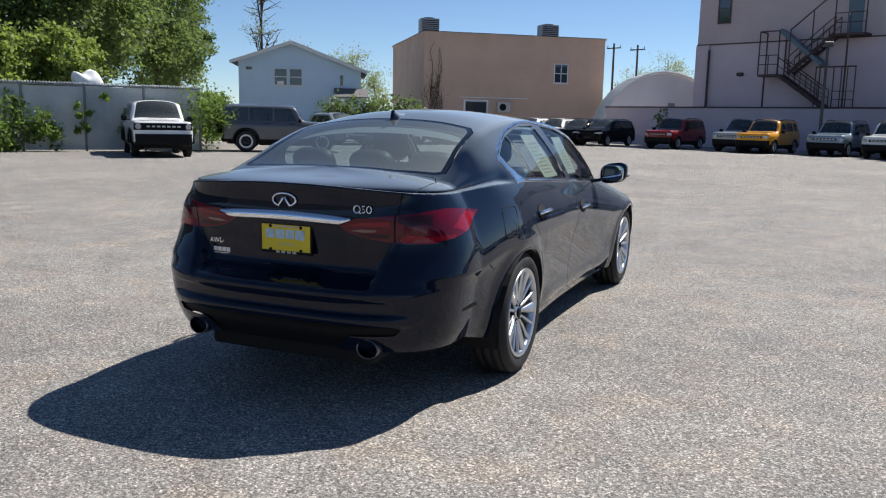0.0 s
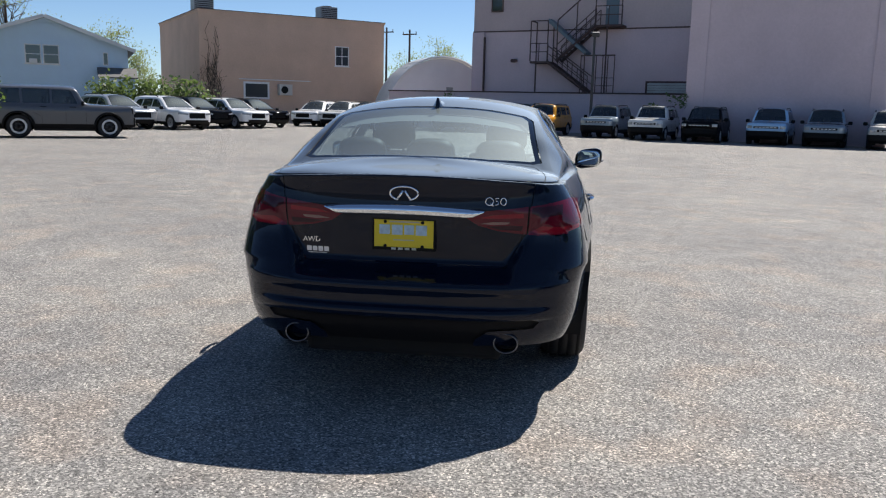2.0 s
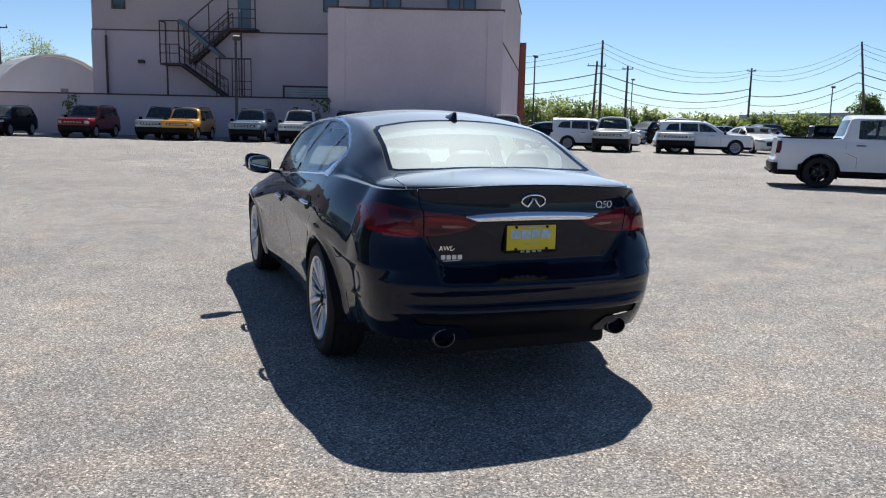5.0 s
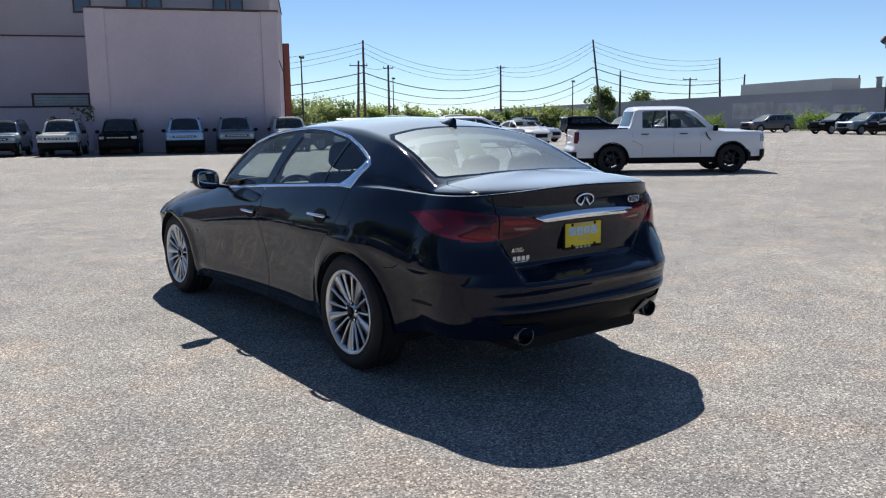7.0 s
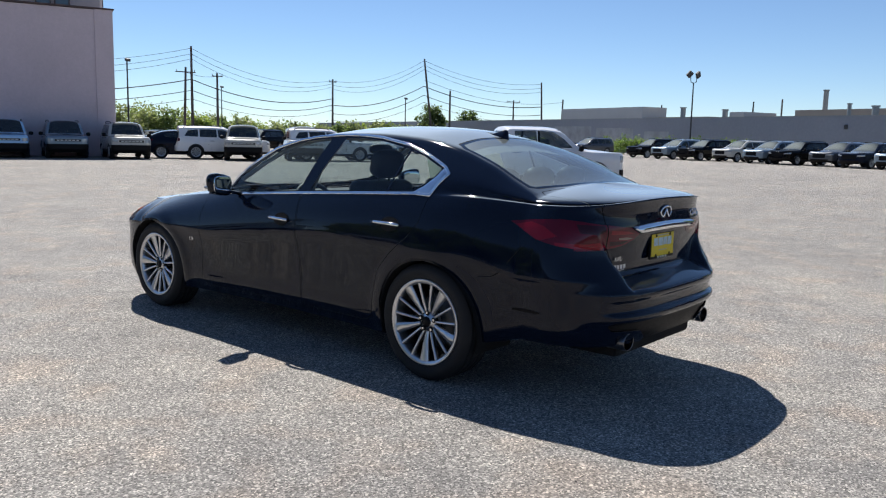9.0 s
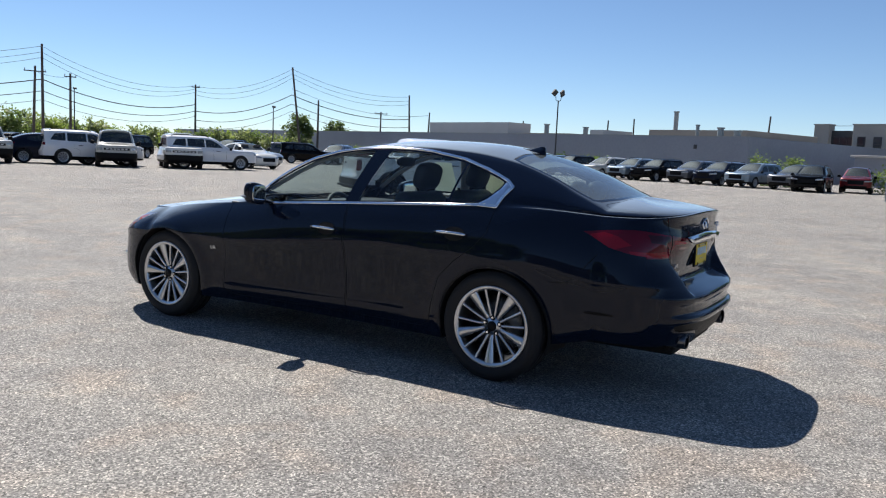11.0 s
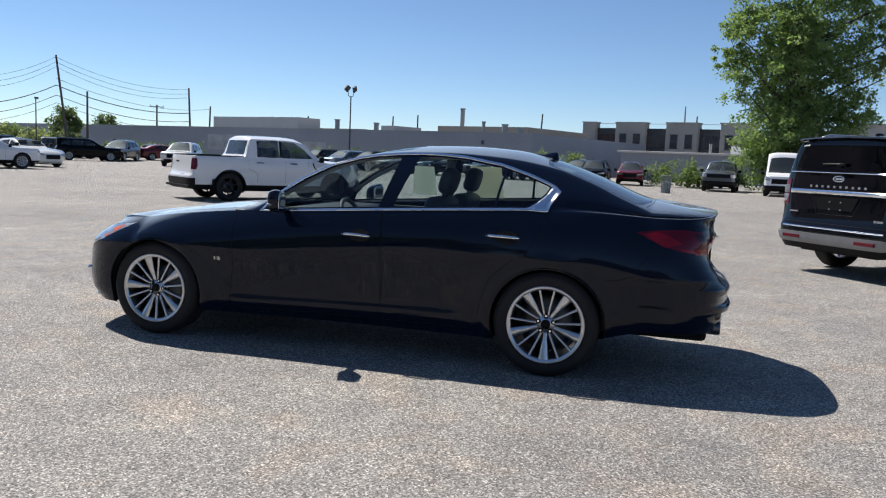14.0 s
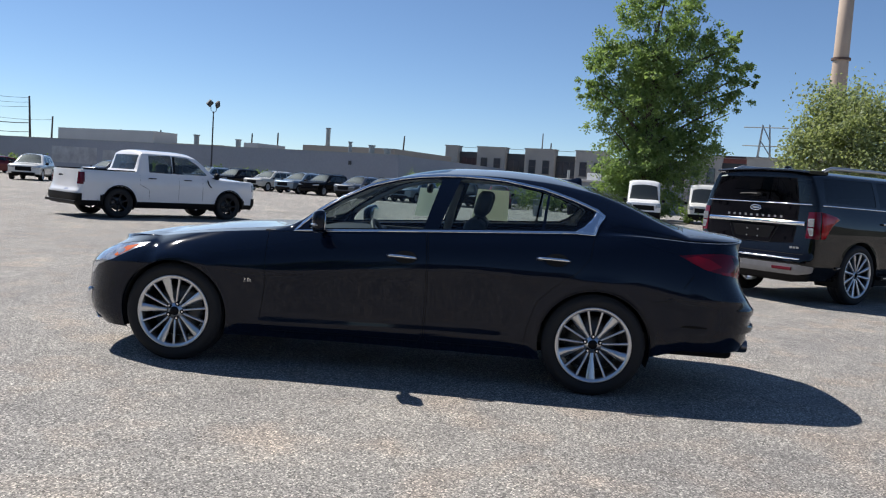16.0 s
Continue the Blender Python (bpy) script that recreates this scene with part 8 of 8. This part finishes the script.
def lamp_post(u, v, h, heads=1, label="dark steel lot lamp with a square floodlight"):
    o = empty("lot_lamp", lot(u, v), label, "street lamp", "lot lamps")
    b = bmesh.new()
    cyl(b, 0.09, 0.06, (0, 0, 0), (0, 0, h), 10)
    cyl(b, 0.16, 0.16, (0, 0, 0), (0, 0, 0.12), 10)
    part("post", b, M_SPANDREL, o)
    if heads == 1:
        part("lamp_head", box_bm(-0.20, 0.20, -0.16, 0.16, 0, 0.24, bevel=0.03, m=pose(0.05, 0, h - 0.05, 15, 0, 20)), M_SPANDREL, o)
    else:
        for s in (-1, 1):
            b = bmesh.new()
            sweep(b, [(0, 0, h - 0.1), (s * 0.35, 0, h + 0.05), (s * 0.42, 0, h + 0.5)], 0.035, 6)
            arm = part("arm", b, M_SPANDREL, o)
            part("lamp_head", box_bm(-0.25, 0.25, -0.12, 0.12, -0.3, 0.3, bevel=0.04, m=pose(s * 0.55, 0, h + 0.75, 20, -s * 35, 0)), M_SPANDREL, arm)
    return o


lamp_post(*at(44.95, 84, (-2.91, -4.41)), 7.2, 2, "tall lot lamp with two tilted floodlights")
lamp_post(*at(6.45, 78), 7.4)
lamp_post(*at(24.95, 112), 6.4)
lamp_post(*at(12.57, 120), 7.6)
lamp_post(-12.32, 40.2, 5.5)

# ---- trees and shrubs ----
rng = np.random.default_rng(7)


def leaf_mesh(points, size, spread=0.35):
    """Small leaf blades, one at each point, turned every way."""
    n = len(points)
    a = rng.normal(size=(n, 3))
    a /= np.linalg.norm(a, axis=1)[:, None]
    up = np.array([0.0, 0.0, 0.9]) + rng.normal(size=(n, 3)) * 0.6
    b = np.cross(up, a)
    b /= np.linalg.norm(b, axis=1)[:, None]
    s = size * (1 + spread * rng.uniform(-1, 1, n))[:, None]
    p = np.asarray(points)
    v = np.stack([p - a * s * 0.5, p + b * s * 0.32, p + a * s * 0.5, p - b * s * 0.32], axis=1).reshape(-1, 3)
    f = np.arange(4 * n).reshape(-1, 4)
    return v, f


def leaves_ob(name, points, size, material, parent=None, label=""):
    v, f = leaf_mesh(points, size)
    me = bpy.data.meshes.new(name)
    me.from_pydata(v.tolist(), [], f.tolist())
    me.materials.append(material)
    o = new(name, me)
    if parent is not None:
        o.parent = parent
    if label:
        o["label"] = label
    return o


def clumps(n, centre, radii, size, per, low_cut=-1.0, hollow=0.55):
    """Leaf points gathered in clumps over an uneven crown."""
    out = []
    for _ in range(n):
        d = rng.normal(size=3)
        d /= np.linalg.norm(d)
        if d[2] < low_cut:
            d[2] = abs(d[2])
        k = rng.uniform(hollow, 1.0) * (1 + 0.16 * math.sin(3.1 * d[0] + 5 * d[2] + centre[0]) + 0.12 * math.sin(6 * d[1] + 4 * d[2]))
        c = np.asarray(centre) + d * np.asarray(radii) * k
        out.append(c + rng.normal(size=(per, 3)) * size * np.array([1, 1, 0.75]))
    return np.concatenate(out)


def tree(u, v, h, r, leaf, n, label, trunk_h=None, leaf_size=0.26, group="", bare=0.0, per=30, size=0.42, limb=9, lobes=None, girth=1.0):
    """A tapered trunk with limbs, and a crown of leaves in clumps over several uneven lobes (x, y, z, radius)."""
    o = empty("tree", lot(u, v, 0, 0.0), label, "tree", group)
    th = trunk_h if trunk_h is not None else h * 0.28
    b = bmesh.new()
    top = Vector((0.02 * h * rng.normal(), 0.02 * h * rng.normal(), h * 0.86))
    mid = Vector((0.01 * h * rng.normal(), 0.01 * h * rng.normal(), h * 0.4))
    cyl(b, h * 0.022 * girth, h * 0.015 * girth, (0, 0, 0), mid, 9)
    cyl(b, h * 0.015 * girth, h * 0.004 * girth, mid, top, 8)
    if lobes is None:
        lobes = [(0, 0, th + (h - th) * 0.45, r * 0.72), (0, 0, th + (h - th) * 0.72, r * 0.62)]
        for k in range(8):
            a = k * 2.4 + rng.uniform(-0.5, 0.5)
            q = rng.uniform(0.22, 0.86)
            wide = r * 0.62 * (1 - abs(q - 0.42))
            lobes.append((wide * math.cos(a), wide * math.sin(a), th + (h - th) * q, r * rng.uniform(0.28, 0.46)))
    for k in range(limb):
        lx, ly, lz, lr = lobes[k % len(lobes)]
        q = Vector((lx, ly, lz)) + Vector(rng.normal(size=3)) * lr * 0.35
        p = Vector((0, 0, 0)).lerp(top, min(0.95, max(0.12, (q.z - 0.22 * h) / (h * 0.86))))
        m_ = p.lerp(q, 0.5) + Vector((0, 0, 0.015 * h))
        cyl(b, h * 0.008 * girth, h * 0.005 * girth, p, m_, 6)
        cyl(b, h * 0.005 * girth, h * 0.0015 * girth, m_, q, 5)
        if bare:
            for j in range(6):
                s_ = p.lerp(q, 0.3 + 0.12 * j)
                cyl(b, h * 0.0025, h * 0.0008, s_, s_ + Vector(rng.normal(size=3)) * h * 0.05 + Vector((0, 0, h * 0.05)), 4)
    part("trunk", b, M_BARK, o)
    weight = sum(l_[3] ** 2 for l_ in lobes)
    pts = [clumps(max(3, int(n * l_[3] ** 2 / weight)), l_[:3], (l_[3], l_[3], l_[3] * 0.95), size * min(1.0, l_[3] / 2.2), per, hollow=0.35) for l_ in lobes]
    pts = np.concatenate(pts)
    leaves_ob("crown", pts[pts[:, 2] > 0.15], leaf_size, leaf, o)
    return o


def shrub(name, spots, leaf, label, size=0.5, per=60, leaf_size=0.16, kind="stuff", category="hedge"):
    """A mass of leaves heaped along spots of (u, v, z, radius)."""
    out = []
    for u, v, z, r in spots:
        n = max(1, int(10 * r * r))
        for _ in range(n):
            d = rng.normal(size=3)
            d /= np.linalg.norm(d)
            out.append(np.array([u, v, z]) + d * r * rng.uniform(0.5, 1.0) + rng.normal(size=(per, 3)) * r * 0.22)
    pts = np.concatenate(out)
    pts = pts[pts[:, 2] > 0.02]
    o = leaves_ob(name, pts, leaf_size, leaf)
    o.matrix_world = LOT
    return tagged(o, label, category, kind=kind)


# the poplar by the vans and the pale trees beside it
def across(dx, z, r, back=0.0):
    """A lobe dx metres across the line of sight, for trees seen from the sedan's left."""
    return (0.208 * dx + 0.978 * back, -0.978 * dx + 0.208 * back, z, r)


tree(51.1, 11.0, 15.6, 4.9, M_LEAFPOPLAR, 1250, "tall broad poplar with glossy green leaves at the lot's edge", trunk_h=0.4, leaf_size=0.20, per=58, size=0.27, limb=22,
     lobes=[across(0.2, 2.0, 2.9), across(-0.6, 4.6, 3.2), across(2.2, 4.4, 2.6), across(3.9, 5.6, 1.7), across(-2.9, 7.9, 2.1), across(-4.3, 8.9, 1.0), across(0.4, 8.2, 3.4), across(3.3, 8.6, 2.3), across(5.3, 8.1, 1.1), across(5.4, 10.3, 1.3),
            across(6.5, 9.6, 0.6), across(-1.9, 11.2, 2.4), across(-3.4, 10.6, 1.3), across(1.2, 11.6, 2.6), across(3.9, 12.0, 1.6), across(-0.9, 13.7, 1.8), across(1.9, 13.9, 1.6), across(0.4, 15.1, 1.1), across(5.3, 12.3, 0.8), across(0, 6, 2.6, 2.0), across(0, 10, 2.6, 2.2), across(-2, 2.4, 2.0)])
tree(44.5, -1.6, 8.8, 4.3, M_LEAFPALE, 620, "pale spring-green tree with fine drooping leaves", trunk_h=0.5, leaf_size=0.20, per=36, size=0.45)
tree(46.0, -9.5, 9.4, 4.6, M_LEAFPALE, 560, "pale spring-green tree with fine drooping leaves", trunk_h=0.5, leaf_size=0.20, per=36, size=0.45)

# the wood behind the fence
for u, v, h, r, leaf, n in ((-38, -3, 13, 5.5, M_LEAF, 420), (-41, 3, 15, 6.0, M_LEAF, 460), (-44, 9, 16, 6.2, M_LEAF, 480), (-41, 14, 12.5, 4.8, M_LEAF, 400), (-46, 17, 15.5, 5.8, M_LEAF, 460), (-50, 23, 13, 4.8, M_LEAF, 380), (-36, 8.4, 5.6, 2.4, M_LEAFLIGHT, 260), (-35.0, 4.6, 6.4, 2.6, M_LEAFLIGHT, 260), (-37.5, 6.5, 9.5, 3.4, M_LEAF, 320), (-36.0, 1.5, 8.5, 3.4, M_LEAF, 320), (-50, 4, 18, 7, M_LEAF, 460), (-50, 12, 18, 7, M_LEAF, 460), (-37, 11.5, 5.5, 2.6, M_LEAFLIGHT, 220), (-60.5, 30.0, 12.5, 3.8, M_LEAF, 300)):
    tree(u, v, h, r, leaf, n, "dense broad-leaved tree behind the sheet fence", trunk_h=0.3, leaf_size=0.23, group="trees behind the fence", per=56, size=0.36)
tree(*at(-57.3, 72, (3.66, -3.17)), 14.5, 1.9, M_LEAFPALE, 60, "slender half-bare tree beside the blue house", trunk_h=4.5, leaf_size=0.13, bare=1.0, per=16, size=0.5, limb=16, girth=0.42)
for az_, d, h, r, leaf in ((-53.6, 88, 9.6, 3.2, M_LEAFPALE), (-49.8, 86, 9.2, 3.2, M_LEAFPALE), (-51.2, 92, 9.0, 3.0, M_LEAFPALE), (-48.2, 84, 6.8, 2.2, M_LEAFPALE), (-30.6, 96, 8.2, 3.0, M_LEAFPALE), (-28.6, 99, 10.2, 3.4, M_LEAFPALE), (-27.2, 94, 8.0, 2.6, M_LEAFPALE)):
    tree(*at(az_, d, (1.6, -4.2)), h, r, leaf, 90, "thinly leaved spring tree behind the roofs", trunk_h=h * 0.25, leaf_size=0.17, bare=1.0, per=26, size=0.5, group="spring trees behind the roofs", girth=0.6)
far_rng = random.Random(4)
for k in range(24):
    az_ = 5.4 + 21.6 * k / 23 + far_rng.uniform(-0.25, 0.25)
    low = 6.6 - 0.36 * (az_ - 6) if az_ < 16 else 3.1 + 0.5 * math.sin(az_ * 0.9)
    h = low * far_rng.uniform(0.72, 0.92)
    tree(*at(az_, 126 + far_rng.uniform(-7, 12)), h, min(3.4, 1.4 + 0.4 * h), (M_LEAF, M_LEAFPALE, M_LEAFLIGHT, M_LEAFPALE)[k % 4], 70, "bushy green tree in the far row beyond the lot", trunk_h=0.2, leaf_size=0.42, per=24, size=0.6, group="far trees beyond the lot", limb=5)
tree(*at(26.9, 128), 6.6, 2.6, M_LEAFDARK, 100, "dark round tree behind the leaning pole", trunk_h=1.2, leaf_size=0.40, per=26, size=0.5, group="far trees beyond the lot")
tree(*at(29.6, 150), 6.4, 3.0, M_LEAFDARK, 100, "dark round tree behind the leaning pole", trunk_h=0.8, leaf_size=0.42, per=26, size=0.5, group="far trees beyond the lot")

# hedges and creepers
shrub("hedge", [(55.5, 46.5 + 1.3 * k, 0.75 + 0.15 * math.sin(k * 1.7), 1.05) for k in range(16)] + [(56.5, 80 + 1.6 * k, 0.7 + 0.15 * math.sin(k * 2.1), 1.0) for k in range(14)], M_IVY, "ragged green hedge along the grey wall", per=64, leaf_size=0.20)
shrub("hedge", [(53.5, 27.4 + 1.0 * k, 0.95, 1.15) for k in range(4)], M_LEAF, "rounded green bushes between parked cars", per=60, leaf_size=0.18)
shrub("hedge", [(51.5, 17.2 + 0.95 * k, 0.75 + 0.2 * (k % 2), 1.0) for k in range(4)], M_LEAF, "rounded green bushes between parked cars", per=60, leaf_size=0.18)
shrub("hedge", [(45.5, 6.4, 0.5, 0.8), (46, 7.2, 0.5, 0.7)], M_IVY, "low green bush between the vans", per=30, leaf_size=0.18)
fl = (F1 - F0).normalized()
nl = Vector((fl.y, -fl.x))
spots = []
for s_, z, r in ((11.2, 0.8, 0.9), (11.5, 1.7, 0.8), (12.1, 0.6, 0.8), (12.5, 1.2, 0.6), (12.9, 0.5, 0.6), (13.2, 0.9, 0.45), (11.9, 1.9, 0.5), (14.1, 1.55, 0.32), (14.3, 1.2, 0.25), (14.2, 0.8, 0.2), (15.7, 1.5, 0.40), (15.9, 1.0, 0.42), (16.0, 0.55, 0.35), (15.0, 2.1, 0.22), (16.7, 1.9, 0.2), (17.6, 1.4, 0.25), (17.9, 0.8, 0.3), (10.4, 1.0, 1.2), (10.0, 2.0, 0.7)):
    p = F0 + fl * s_ + nl * 0.25
    spots.append((p.x, p.y, z, r))
for k in range(8):
    spots.append((F1.x - 0.9 * k + 0.3, F1.y + 0.55 * k + 0.2, 1.4 + 0.25 * math.sin(k * 2), 0.85))
shrub("ivy", spots + [(u + 0.05, v - 0.1, z - 0.1, r * 1.1) for u, v, z, r in spots], M_IVY, "bright green ivy climbing the sheet fence", per=60, leaf_size=0.14, category="ivy")
shrub("hedge", [(at(-52.5 + 0.55 * k, 50, (3.66, -3.17))[0], at(-52.5 + 0.55 * k, 50, (3.66, -3.17))[1], 1.5 + 0.3 * math.sin(k * 1.3), 1.1) for k in range(11)], M_LEAFDARK, "dark hedge before the blue house", per=24, leaf_size=0.25)
shrub("bush", [(-21.6, 41.6, 1.1, 1.0), (-22.2, 41.8, 1.8, 0.6), (-8.3, 42.0, 1.6, 0.8), (-7.6, 41.0, 2.1, 0.5), (-9.2, 42.1, 1.9, 0.6)], M_LEAFDARK, "dark scrubby bushes against the pink wall", per=20, leaf_size=0.2, category="bush")
b = bmesh.new()
twig = random.Random(9)
for s_ in range(26):
    x = twig.gauss(0.75, 0.45)
    top = twig.uniform(3.0, 7.0) * (1.0 if abs(x - 0.75) < 0.6 else 0.7)
    pts = [(x + 0.10 * math.sin(k * 1.3 + s_) + 0.05 * twig.gauss(0, 1), -0.04, 0.2 + top / 10 * k) for k in range(11)]
    sweep(b, pts, 0.016, 3)
    for j in range(9):
        p = Vector(pts[twig.randrange(2, 11)])
        sweep(b, [p, p + Vector((twig.gauss(0, 0.22), -0.02, twig.uniform(0.1, 0.4)))], 0.010, 3)
part("dead_creeper", b, M_BARK, tan, "dry brown creeper stems")

# wire litter bin on the lot
bin_ = empty("litter_bin", lot(37.0, 13.6), "grey wire litter bin standing on the asphalt", "bin")
b = bmesh.new()
for k in range(16):
    a = 2 * math.pi * k / 16
    cyl(b, 0.02, 0.02, (0.22 * math.cos(a), 0.22 * math.sin(a), 0.0), (0.27 * math.cos(a), 0.27 * math.sin(a), 0.92), 4)
part("wires", b, M_BINGREY, bin_)
for z, r in ((0.02, 0.23), (0.45, 0.25), (0.92, 0.275)):
    b = bmesh.new()
    sweep(b, [(r * math.cos(2 * math.pi * k / 20), r * math.sin(2 * math.pi * k / 20), z) for k in range(21)], 0.025, 5)
    part("hoop", b, M_BINGREY, bin_)
b = bmesh.new()
cyl(b, 0.19, 0.22, (0, 0, 0.03), (0, 0, 0.6), 16)
part("liner", b, M_GALV, bin_)
